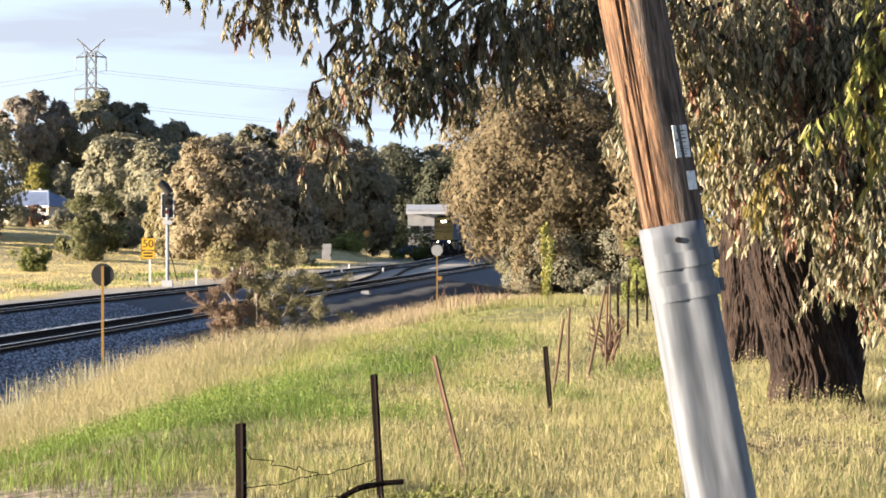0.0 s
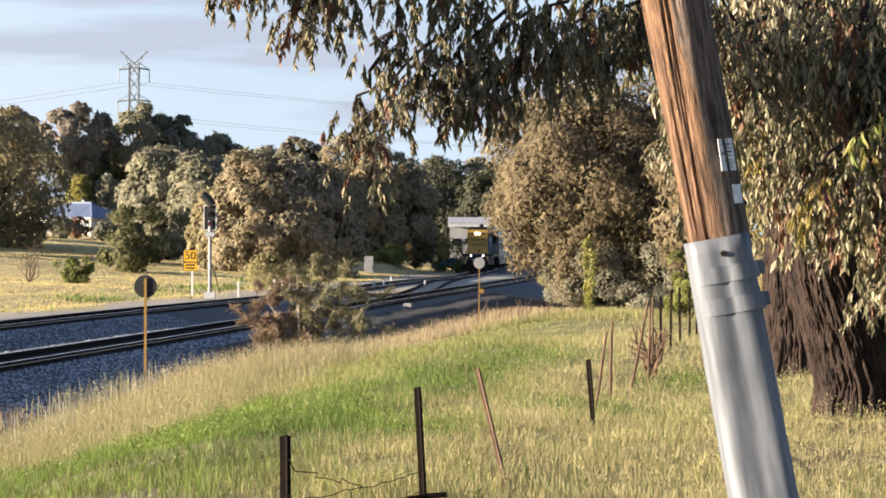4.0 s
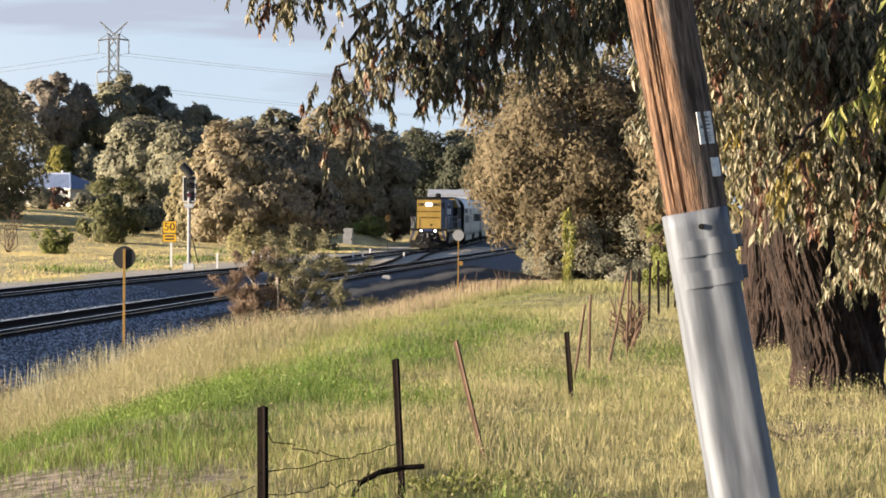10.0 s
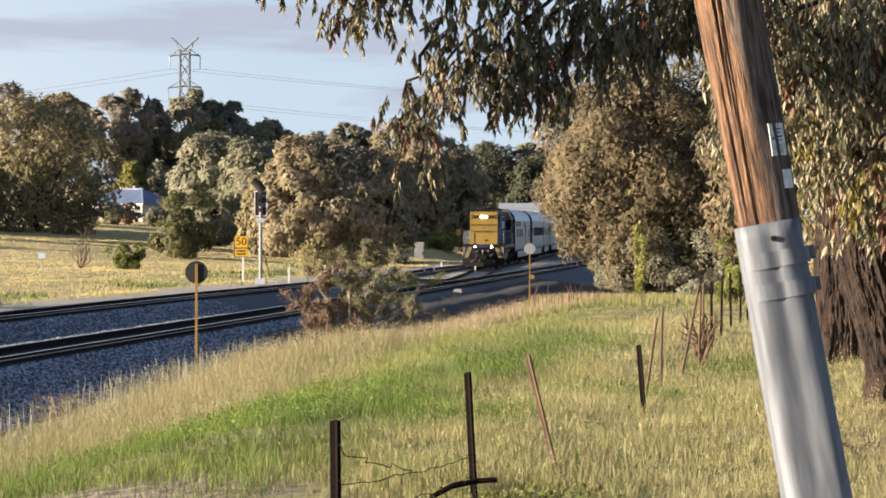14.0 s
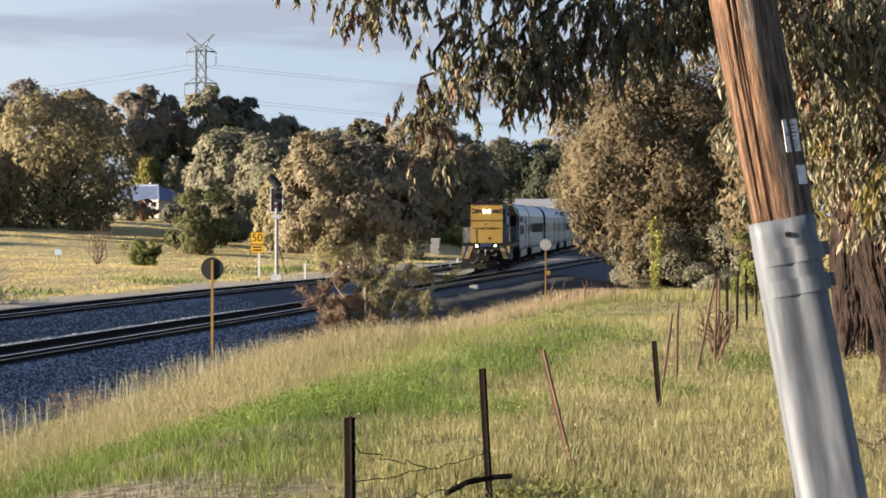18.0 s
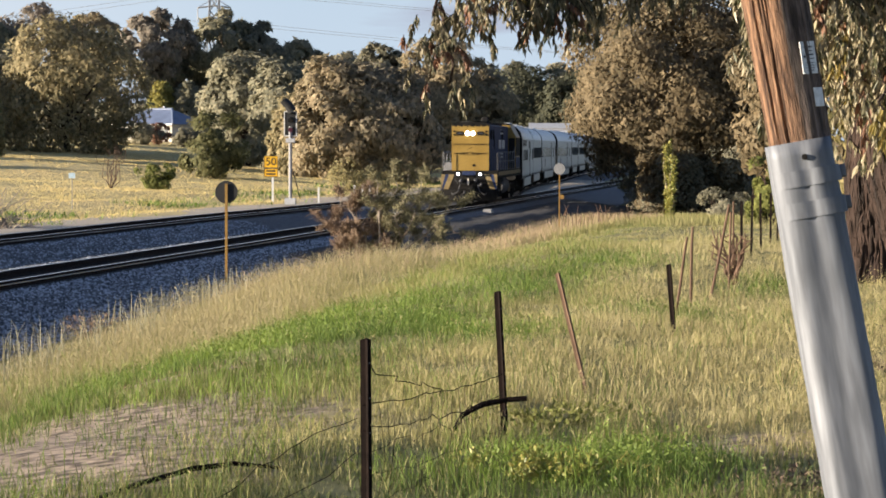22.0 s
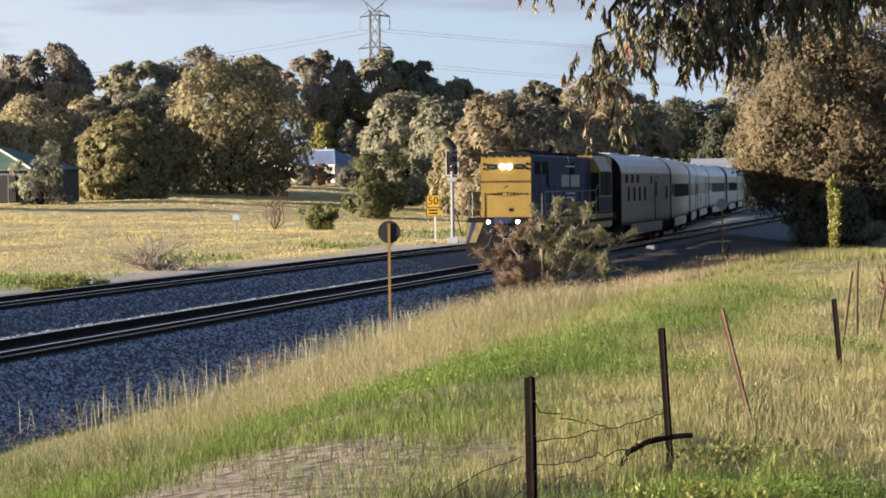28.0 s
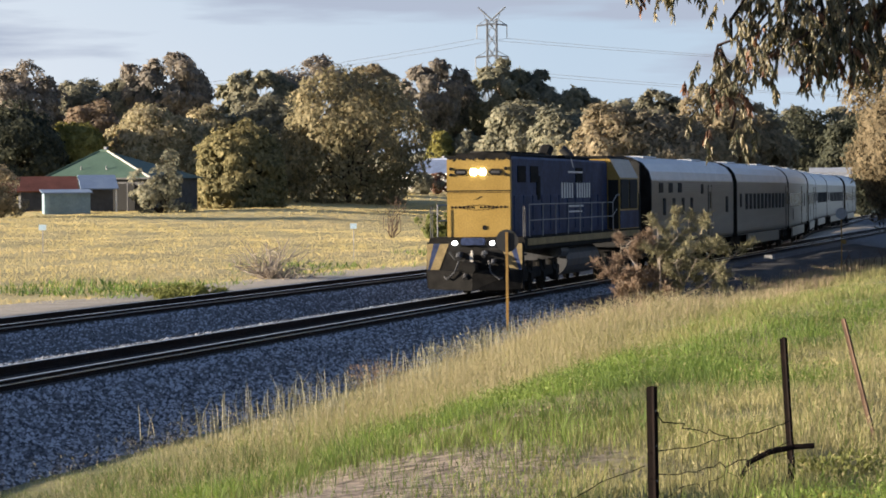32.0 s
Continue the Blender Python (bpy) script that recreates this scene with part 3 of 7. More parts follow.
# ---- grass ----
def blades(name, p, height, width, lean, material, rng, label, category="grass", simple=False):
    """Bent blades at the points p; simple ones, for far off, are one triangle each."""
    k = len(p)
    a = rng.random(k) * 6.28
    face = np.stack([np.cos(a), np.sin(a), np.zeros(k)], -1)
    b = rng.random(k) * 6.28
    bend = np.stack([np.cos(b), np.sin(b), np.zeros(k)], -1) * (lean * rng.random((k, 1)))
    h = height[:, None]
    w = width[:, None] * 0.5
    up = np.array([0, 0, 1.0])
    mid = p + up * h * 0.55 + bend * h * 0.35
    tip = p + up * h * (0.97 - 0.2 * lean) + bend * h
    if simple:
        return tagged(quads(name, np.stack([p - face * w, p + face * w, tip], 1), 3, [(0, 1, 2)], material), label, category, kind="stuff")
    v = np.stack([p - face * w, p + face * w, mid + face * w * 0.8, mid - face * w * 0.8, tip], 1)
    me_f3 = [(0, 1, 2), (0, 2, 3), (3, 2, 4)]
    ob = quads(name, v, 5, me_f3, material)
    return tagged(ob, label, category, kind="stuff")


GREENS = ((-2.3, 34.3, 1.3, 2.0, 1.0), (-0.7, 30.0, 0.8, 1.5, 0.9), (-3.7, 31.0, 1.3, 1.0, 0.9), (-5.0, 33.0, 1.4, 2.0, 0.7), (0.7, 49.0, 1.3, 3.5, 0.7), (-0.6, 44.0, 1.3, 3.0, 0.7),
          (0.2, 18.6, 0.75, 1.3, 0.9), (-0.4, 17.2, 0.9, 1.2, 0.5), (3.1, 42.0, 0.8, 2.5, 0.7), (1.1, 36.0, 0.9, 2.0, 0.6), (2.0, 34.2, 0.8, 0.9, 0.5), (1.0, 17.4, 0.9, 0.9, 0.5))


def lush_share(x, y, s, wave, clump):
    """How much of the grass is the lush green kind."""
    band = step((s - 10.6 - 0.35 * wave) / 0.7) * step((14.6 + 0.4 * wave - s) / 1.0)
    share = band * (0.95 * step((y - 29.6 - 0.5 * wave) / 0.6) * step((46 - y) / 8) + 0.20 * step((y - 40) / 8))
    share = share * (0.6 + 0.4 * step((clump + 0.25) / 0.4)) + 0.16 * step((clump - 0.2) / 0.3) * step((52 - y) / 20)
    share = share + 0.7 * np.exp(-(((s - 9.6) / 1.3) ** 2)) * step((31 - y) / 6)
    share = share + 0.30 * step((s - 9.5) / 1.5) * step((15.5 - s) / 2) * step((33 - y) / 4)
    for gx, gy, rx, ry, k in GREENS:
        share = share + k * np.exp(-(((x - gx) / rx) ** 2 + ((y - gy) / ry) ** 2) ** 1.5)
    return np.minimum(share, 0.97)


def seed_heads(name, p, height, size, lean, material, rng, label):
    """Thin stems, each with a small nodding head of seeds."""
    k = len(p)
    b = rng.random(k) * 6.28
    bend = np.stack([np.cos(b), np.sin(b), np.zeros(k)], -1) * (lean * (0.3 + 0.7 * rng.random((k, 1))))
    up, h = np.array([0, 0, 1.0]), height[:, None]
    neck = p + up * h * 0.85 + bend * h * 0.6
    tip = neck + (bend + up * 0.45) * size[:, None]
    a = rng.random(k) * 6.28
    face = np.stack([np.cos(a), np.sin(a), np.zeros(k)], -1)
    w, thin = face * size[:, None] * 0.09, face * size[:, None] * 0.03
    mid = neck * 0.55 + tip * 0.45
    v = np.stack([p - thin, p + thin, neck, mid + w, tip, mid - w], 1)
    return tagged(quads(name, v, 6, [(0, 1, 2), (2, 3, 4), (2, 4, 5)], material), label, "grass", kind="stuff")


def make_grass():
    rng = np.random.default_rng(11)

    def spots(count, d0, d1, a0, a1, power=1.0):
        d = d0 + (d1 - d0) * rng.random(count) ** power
        a = np.radians(a0 + (a1 - a0) * rng.random(count))
        return d * np.sin(a), d * np.cos(a), d

    def tufts(x, y):
        return np.sin(x * 3.1 + 2 * np.sin(y * 1.1)) * np.sin(y * 1.9 + 2 * np.sin(x * 1.3)) * 0.6 + 0.4 * np.sin(x * 7.3 + 3 * np.sin(y * 2.7)) * np.sin(y * 4.1 + 2 * np.sin(x * 3.9))
    # near bank
    x, y, d = spots(640000, 13, 85, -19, 11, 1.15)
    s = (x - near_line(y)) * 0.992
    clump = tufts(x, y)
    bare = sum(k * np.exp(-(((x - bx) / rx) ** 2 + ((y - by) / ry) ** 2) ** 2) for k, bx, by, rx, ry in ((0.93, -3.6, 20.0, 1.3, 4.2), (0.95, -3.3, 28.1, 1.5, 0.9), (0.92, 3.4, 25.2, 0.9, 0.9), (0.9, 1.6, 17.3, 0.8, 0.9)))
    keep = (s > 4.5 + 0.3 * np.sin(y * 0.9)) & (rng.random(len(x)) > bare * (0.92 + 0.5 * clump))
    x, y, d, s, clump = x[keep], y[keep], d[keep], s[keep], clump[keep]
    h = (0.05 + 0.15 * rng.random(len(x)) ** 1.6) * (1 + 0.9 * clump)
    w = 0.0026 + 0.00015 * d
    wave = 1.3 * np.sin(x * 0.8 + 0.5 * y) + 0.9 * np.sin(0.37 * y - x)
    lush = lush_share(x, y, s, wave, clump)
    ridge = step((10.6 + 0.45 * wave - s) / 1.6) * (0.6 + 0.4 * step((y - 34) / 16))
    pick = rng.random(len(x))
    field = step((s - 14.6 - 0.3 * wave) / 1.6) * step((y - 18.9 - 0.3 * wave) / 1.6) * (0.5 + 0.5 * np.maximum(step((x + 0.3) / 1.4), step((y - 24) / 4)))
    dry = np.clip(ridge * (0.12 + 0.58 * step((y - 32) / 13)) + 0.72 * field * (1 - 0.5 * step((y - 52) / 20)), 0, 1) * (1 - 0.95 * np.clip(lush, 0, 1) * (s > 9.5))
    lush = lush + 0.12 * step((11 - s) / 2) * step((42 - y) / 8)
    is_straw = pick < dry
    is_lush = ~is_straw & (pick < dry + lush)
    is_olive = ~is_straw & ~is_lush & (rng.random(len(x)) < np.maximum(0.92 * step((15.5 - s) / 2) * step((40 - y) / 5), 0.75 * step((19.6 - y) / 1.5)))
    is_pale = is_straw & (s > 13)
    is_straw = is_straw & ~is_pale
    h = h * np.where(is_lush, 1.35, 1.0) * (1 + 1.0 * ridge * step((s - 5.2) / 2.5))
    h = h * np.where(is_pale, 1.15, 1.0) * (0.4 + 0.6 * step((s - 4.6) / 2.5)) * np.interp(y, [58, 66, 90], [1.0, 0.6, 0.6])
    p = np.stack([x, y, land(x, y) - 0.02], -1)
    for pickd, name, mat, label in ((is_lush, "green_grass", LUSH, "lush green grass in a band below the bank"), (is_straw, "bank_grass", STRAW, "straw-coloured dry grass on the bank"), (is_pale, "field_grass", PALE, "fine pale straw-coloured grass round the old fence"), (~is_lush & ~is_straw & ~is_olive & ~is_pale, "meadow_grass", GRASS, "mixed green and straw-coloured meadow grass"), (is_olive, "olive_grass", OLIVE, "short olive-green grass round bare soil")):
        close = d < 27
        blades(name, p[pickd & close], h[pickd & close], w[pickd & close], 0.9, mat, rng, label)
        blades(name, p[pickd & ~close], h[pickd & ~close], w[pickd & ~close] * 1.3, 0.9, mat, rng, label, simple=True)
    # seeding stems on the bank and in the pale field
    x, y, d = spots(120000, 16, 75, -19, 9, 1.0)
    s = (x - near_line(y)) * 0.992
    clump = tufts(x * 0.7 + 3, y * 0.5)
    on_bank = np.clip(1.25 - np.abs(s - 8.2) / 2.6, 0, 1) * (0.2 + 0.8 * step((y - 30) / 12)) * (0.5 + 0.5 * step((clump + 0.3) / 0.5))
    in_field = 0.42 * step((s - 14.4) / 1.5) * step((y - 18.2) / 1.5) * step((56 - y) / 12) * (0.35 + 0.65 * step((clump + 0.1) / 0.4))
    keep = rng.random(len(x)) < np.maximum(np.maximum(on_bank, in_field), 0.03 * (s > 6))
    keep &= rng.random(len(x)) > 0.9 * np.exp(-(((x + 3.6) / 1.4) ** 2 + ((y - 20) / 4.4) ** 2) ** 2)
    x, y, d, s = x[keep], y[keep], d[keep], s[keep]
    field = s > 13
    p, h = np.stack([x, y, land(x, y) - 0.02], -1), (0.22 + 0.24 * rng.random(len(x))) * np.where(field, 0.85, 1.25) * np.interp(y, [58, 66, 90], [1.0, 0.6, 0.6])
    for some, mat, label in ((field, PALE, "fine seeding grass stems round the old fence"), (~field, STRAW, "feathery seeding grass stems on the bank")):
        seed_heads("seeding_stem", p[some], h[some], (0.040 + 0.0008 * d[some]) * (0.7 + 0.6 * rng.random(int(some.sum()))), 0.7, mat, rng, label)
    # tall seeding grass along the edge of the bank
    x, y, d = spots(200000, 18, 160, -19, 6, 1.0)
    s = (x - near_line(y)) * 0.992
    clump = tufts(x, y * 0.8)
    keep = (s > 4.0) & (rng.random(len(x)) < np.clip(1.2 - np.abs(s - 7.6) / 3.0, 0.012, 1) * (0.07 + 0.93 * step((y - 34) / 16)))
    x, y, d, s, clump = x[keep], y[keep], d[keep], s[keep], clump[keep]
    h = (0.22 + 0.46 * rng.random(len(x)) ** 2.0) * (0.7 + 0.3 * step((s - 5) / 2)) * np.interp(y, [40, 48, 60, 67, 90, 98], [0.8, 1.15, 1.1, 0.4, 0.4, 0.9]) * (1 + 0.45 * clump)
    rosy = step((y - 52) / 10) * 0.8 > rng.random(len(x))
    p = np.stack([x, y, land(x, y) - 0.02], -1)
    for some, mat, label in ((~rosy, STRAW, "tall dry seeding grass on the bank"), (rosy, ROSY, "rosy dry seeding grass on the hump of the bank")):
        blades("seeding_grass", p[some], h[some], 0.0030 + 0.00012 * d[some], 0.75, mat, rng, label, simple=True)
    # single tall stalks along the foot of the bank
    y = 40 + 25 * rng.random(420)
    x = near_line(y) + 4.6 + 2.4 * rng.random(420)
    blades("tall_stalk", np.stack([x, y, land(x, y) - 0.02], -1), 0.45 + 0.4 * rng.random(420), 0.012 + 0.008 * rng.random(420), 0.35, LEAF["grey"], rng, "tall grey seeding stalks at the foot of the bank")
    # low mounds of broad-leaved weeds in the lush band
    x, y, d = spots(13000, 17, 56, -19, 9, 1.0)
    s = (x - near_line(y)) * 0.992
    wave = 1.3 * np.sin(x * 0.8 + 0.5 * y) + 0.9 * np.sin(0.37 * y - x)
    keep = (rng.random(len(x)) < 0.9 * (lush_share(x, y, s, wave, -0.3 + 0 * x) - 0.35)) & (s > 9)
    x, y = x[keep], y[keep]
    r = 0.12 + 0.26 * rng.random(len(x)) ** 1.7
    mounds = np.stack([x, y, land(x, y), r, r, 0.06 + 0.7 * r], -1)
    tagged(leaf_cloud("weed_mound", mounds, min(100000, 70 * len(x)), 0.034, LEAF["weed"], 19, None, droop=0, slim=0.38, shell=0.55, outward=0.5), "low mounds of bright green broad-leaved weeds", "weeds", kind="stuff")
    # farther rough grass beside the line
    x, y, d = spots(95000, 77, 175, -7, 7, 1.0)
    s = (x - near_line(y)) * 0.992
    keep = s > 4.2
    x, y, d, s = x[keep], y[keep], d[keep], s[keep]
    p, h, w = np.stack([x, y, land(x, y) - 0.02], -1), 0.2 + 0.28 * rng.random(len(x)), 0.003 + 0.00022 * d
    rosy = (s < 10.5) & (rng.random(len(x)) < 0.7)
    for some, mat, label in ((~rosy, GRASS, "rough green and straw grass beside the railway"), (rosy, ROSY, "rosy dry grass beside the railway")):
        blades("rough_grass", p[some], h[some], w[some], 0.5, mat, rng, label, simple=True)
    # the paddock beyond the tracks
    x, y, d = spots(210000, 80, 340, -20, 0, 0.9)
    sf = (far_line(y) - x) * 0.992
    keep = sf > 6.5
    x, y, d = x[keep], y[keep], d[keep]
    blades("paddock_grass", np.stack([x, y, land(x, y) - 0.03], -1), (0.12 + 0.06 * rng.random(len(x))) * (1 + 0.25 * np.sin(x * 0.31 + 2 * np.sin(y * 0.07)) * np.sin(y * 0.17 + x * 0.05)), 0.012 + 0.00024 * d, 0.8, PADDOCK, rng, "tall golden grass of an open paddock", simple=True)
    # green weeds along the edge of the paddock
    x, y, d = spots(90000, 85, 260, -20, 0, 0.9)
    sf = (far_line(y) - x) * 0.992
    patch = np.sin(y * 0.21 + 0.6 * np.sin(x * 0.5)) + 0.7 * np.sin(y * 0.53 + 2)
    keep = (sf > 5.6) & (sf < 13 + 2 * patch) & (rng.random(len(x)) < np.clip(0.25 + 1.3 * patch, 0.0, 1) * np.clip((15 - sf) / 5, 0, 1))
    keep &= (sf > 9.2) | (rng.random(len(x)) < 0.1) | (y < 118)
    x, y, d = x[keep], y[keep], d[keep]
    blades("verge_weed", np.stack([x, y, land(x, y) - 0.03], -1), 0.18 + 0.34 * rng.random(len(x)), 0.02 + 0.0004 * d, 0.9, LUSH, rng, "green weeds along the edge of the paddock", "weeds", simple=True)


def make_litter():
    """Curled brown leaves and bark bits on the bare spots."""
    rng = np.random.default_rng(77)
    rows = []
    for x0, y0, rx, ry, n in ((1.7, 17.2, 0.9, 0.9, 900), (3.4, 25.0, 1.2, 1.0, 700), (4.5, 30.0, 1.2, 1.2, 600), (-3.3, 28.2, 1.1, 0.9, 160)):
        rows.append(np.stack([x0 + rx * rng.normal(size=n) * 0.6, y0 + ry * rng.normal(size=n) * 0.6], -1))
    q = np.concatenate(rows)
    clumps = np.stack([q[:, 0], q[:, 1], land(q[:, 0], q[:, 1]) + 0.012, 0.01 + 0 * q[:, 0], 0.01 + 0 * q[:, 0], 0.01 + 0 * q[:, 0]], -1)
    tagged(leaf_cloud("leaf_litter", clumps, len(q) * 2, 0.055, M["litter"], 78, None, droop=0, slim=0.32, shell=0.0), "brown leaf litter on trodden soil", "leaf litter", kind="stuff")


# ---- trees ----
def leaf_cloud(name, clumps, count, size, material, seed, parent, droop=0.3, slim=0.45, shell=0.5, outward=0.0):
    """Leaves in many soft clumps: rows of (x, y, z, rx, ry, rz); outward turns their faces away from the clump's middle."""
    rng = np.random.default_rng(seed)
    c = np.array(clumps, float)
    vol = (c[:, 3] * c[:, 4] * c[:, 5]) ** 0.7
    i = rng.choice(len(c), count, p=vol / vol.sum())
    d = rng.normal(size=(count, 3))
    d /= np.linalg.norm(d, axis=1)[:, None]
    r = (shell + (1 - shell) * rng.random((count, 1))) * (0.85 + 0.3 * rng.random((count, 1)))
    p = c[i, :3] + d * r * c[i, 3:]
    axis = rng.normal(size=(count, 3))
    axis[:, 2] -= droop * 3
    axis /= np.linalg.norm(axis, axis=1)[:, None]
    face = rng.normal(size=(count, 3)) * (1 - outward) + outward * 2.2 * d * np.array([1, 1, 0.9])
    side = np.cross(axis, face)
    side /= np.linalg.norm(side, axis=1)[:, None]
    if outward:
        axis = np.cross(face, side)
        axis /= np.linalg.norm(axis, axis=1)[:, None]
    ln = size * (0.6 + 0.8 * rng.random((count, 1)))
    w = ln * slim * 0.5
    nrm = np.cross(axis, side)
    mid = p + axis * ln * 0.45 + nrm * ln * 0.08
    v = np.stack([p, mid + side * w, p + axis * ln, mid - side * w], 1)
    return quads(name, v, 4, [(0, 1, 2), (0, 2, 3)], material, parent)


make_grass()
make_litter()


def limb(p, q, r0, r1, rng, bend=0.08, n=5):
    p, q = Vector(p), Vector(q)
    ln = (q - p).length
    pts = [p.lerp(q, k / n) + Vector(rng.normal(size=3)) * bend * ln * (0 < k < n) for k in range(n + 1)]
    return pts, [r0 + (r1 - r0) * k / n for k in range(n + 1)]


def foliage(name, puffs, count, size, material, seed, parent, centre, slim=0.62, droop=0.5, spread=0.34):
    """Small leaves on the shells of many puffs, rows of (x, y, z, radius), shaded softly puff by puff."""
    rng = np.random.default_rng(seed)
    c = np.array(puffs, float)
    area = c[:, 3] ** 2
    i = rng.choice(len(c), count, p=area / area.sum())
    d = rng.normal(size=(count, 3))
    d /= np.linalg.norm(d, axis=1)[:, None]
    away = c[i, :3] - np.array(centre)
    away /= np.linalg.norm(away, axis=1)[:, None] + 1e-6
    inward = (d * away).sum(1) < -0.3
    d[inward] *= -1
    r = c[i, 3:4] * (0.74 + 0.34 * rng.random((count, 1)))
    p = c[i, :3] + d * r * np.array([1, 1, 0.85])
    normal = 0.50 * d + 0.50 * away + 0.16 * rng.normal(size=(count, 3))
    normal /= np.linalg.norm(normal, axis=1)[:, None]
    face = normal + spread * rng.normal(size=(count, 3))
    face /= np.linalg.norm(face, axis=1)[:, None]
    axis = rng.normal(size=(count, 3)) * 0.7
    axis[:, 2] -= droop * 2
    axis -= (axis * face).sum(1)[:, None] * face
    axis /= np.linalg.norm(axis, axis=1)[:, None]
    side = np.cross(face, axis)
    ln = size * (0.55 + 0.9 * rng.random((count, 1)))
    w = ln * slim * 0.5
    ob = quads(name, np.stack([p - side * w, p + axis * ln, p + side * w], 1), 3, [(0, 1, 2)], material, parent)
    soft = ob.data.attributes.new("custom_normal", "FLOAT_VECTOR", "POINT")
    soft.data.foreach_set("vector", np.repeat(normal, 3, axis=0).astype(np.float32).ravel())
    return ob


def make_tree(name, x, y, height, width, leaf, label, seed, count=5000, size=0.4, trunk_r=0.22, low=0.12, lobes=26, bark="bark", base=None, droop=0.5, group="", style="full"):
    """A gum with a forked trunk and a crown of many puffs; style: full to the ground, round, open with bare limbs, or dome."""
    rng = np.random.default_rng(seed)
    z = float(land(x, y)) - 0.1 if base is None else base
    root = empty(name, Matrix.Translation((x, y, z)), label, "tree", group)
    trunk = Shape()
    fork = height * (0.25 + 0.1 * rng.random())
    pts, rad = limb((0, 0, 0), (0.06 * width * rng.normal(), 0, fork), trunk_r, trunk_r * 0.75, rng, 0.02)
    trunk.tube(pts, rad, 9)
    puffs = []
    mid, up = height * (1 + low) / 2, height * (1 - low) / 2
    for k in range(lobes):
        a, u = 2.4 * k + 0.8 * rng.random(), 1 - 2 * (k + 0.5) / lobes
        flat = math.sqrt(max(0, 1 - u * u))
        if style == "full" and u < 0:
            flat = max(flat, 0.86 - 0.1 * rng.random())
        if style == "dome":
            u, flat = (u if u > -0.25 else -0.25 + 0.9 * (u + 0.25)), flat if u > 0 else max(flat, 0.92)
        reach = 0.62 + 0.30 * rng.random() if style != "dome" else 0.80 + 0.05 * rng.random()
        cx, cy, cz = width / 2 * reach * flat * math.cos(a), width / 2 * reach * flat * math.sin(a), mid + up * (reach + 0.05) * u
        q = min(width, 1.2 * height) * (0.09 + 0.09 * rng.random()) * (0.8 if style == "open" else 1.0)
        puffs.append((cx, cy, cz, q))
        out = Vector((cx, cy, 0.6 * (cz - mid) + 0.35 * up)).normalized()
        for j in range(14):
            o = Vector(rng.normal(size=3)).normalized() + out * 0.7
            o = o.normalized() * q * (0.75 + 0.35 * rng.random())
            puffs.append((cx + o.x, cy + o.y, max(cz + o.z * 0.85, 0.25 * q), q * (0.30 + 0.30 * rng.random())))
        if k % 3 == 0 or style == "open":
            pts, rad = limb((0, 0, fork * (0.7 + 0.3 * rng.random())), (cx, cy, cz), trunk_r * 0.45, trunk_r * 0.1, rng)
            trunk.tube(pts, rad, 6)
    for k in range(6 if style != "open" else 2):
        a = k * 1.05
        puffs.append((0.16 * width * math.cos(a), 0.16 * width * math.sin(a), height * (low + (0.9 - low) * (0.3 + 0.09 * k)), width * 0.2))
    part("trunk", trunk, M[bark], root, smooth=True)
    foliage("crown", puffs, count, size, LEAF[leaf], seed + 1, root, (0, 0, mid - 0.15 * up), droop=droop)
    return root


def tree_at(az, dist, *args, **kw):
    x, y = bearing(az, dist)
    return make_tree(kw.pop("name", "gum_tree"), x, y, *args, **kw)

BACK = "far gum trees behind the paddock"
MID = "gum trees beside the railway"
# far row: bearing, distance, height, width, foliage, style
for k, (az, dist, h, w, leaf, style, label) in enumerate((
        (-18.72, 411.72, 14.8, 15, "mauve", "full", "tall spreading grey-green gum tree behind houses"),
        (-17.00, 407.61, 15.4, 13, "mauve", "full", "tall gum tree with pale limbs and olive crown"),
        (-15.75, 421.89, 13.6, 11, "deep", "full", "tall dark green gum tree behind houses"),
        (-14.75, 414.0, 14.0, 11, "deep", "full", "dark gum tree half hidden behind houses"),
        (-13.95, 411.03, 17.0, 15, "mauve", "open", "tall broad gum tree with brownish crown"),
        (-12.1, 425.63, 16.2, 12, "grey", "open", "tall open-crowned gum tree with gaps of sky"),
        (-11.0, 433.21, 16.8, 13, "mauve", "full", "tall gum tree behind a round-crowned one"),
        (-9.8, 440.9, 17.0, 11, "brown", "full", "reddish-brown gum tree in a far row"),
        (-8.45, 420.66, 17.8, 11, "mauve", "open", "tall gum tree with bare pale limbs below its crown"),
        (-8.0, 437.0, 13, 9, "deep", "full", "dark gum tree filling a gap in a far row"),
        (-7.15, 429.92, 18.0, 10, "grey", "open", "tall gum tree in front of a pylon"),
        (-6.35, 431.0, 16.5, 8, "deep", "full", "narrow dark gum tree on a far slope"),
        (-5.6, 430.51, 13.5, 10, "grey", "full", "grey-green gum tree on a far slope"),
        (-4.66, 411.74, 13, 13, "deep", "full", "dark green gum tree on a far slope"),
        (-3.80, 386.31, 15.6, 6.5, "deep", "full", "narrow gum tree rising above its neighbours"),
        (-2.64, 412.35, 13, 13, "deep", "full", "dark gum tree in far woods"),
        (-1.24, 425.47, 15, 12, "deep", "open", "dark gum tree in far woods"),
        (0.16, 425.53, 15.5, 12, "deep", "full", "dark gum tree in far woods"),
        (1.55, 425.43, 14, 14, "deep", "full", "dark gum tree in far woods"))):
    tree_at(az, dist, h, w, leaf, label, 100 + 7 * k, count=13000, size=0.72, trunk_r=0.35, low=0.42 if style == "open" else 0.12, lobes=26 if style == "open" else 36, bark="palebark", group=BACK, style=style)
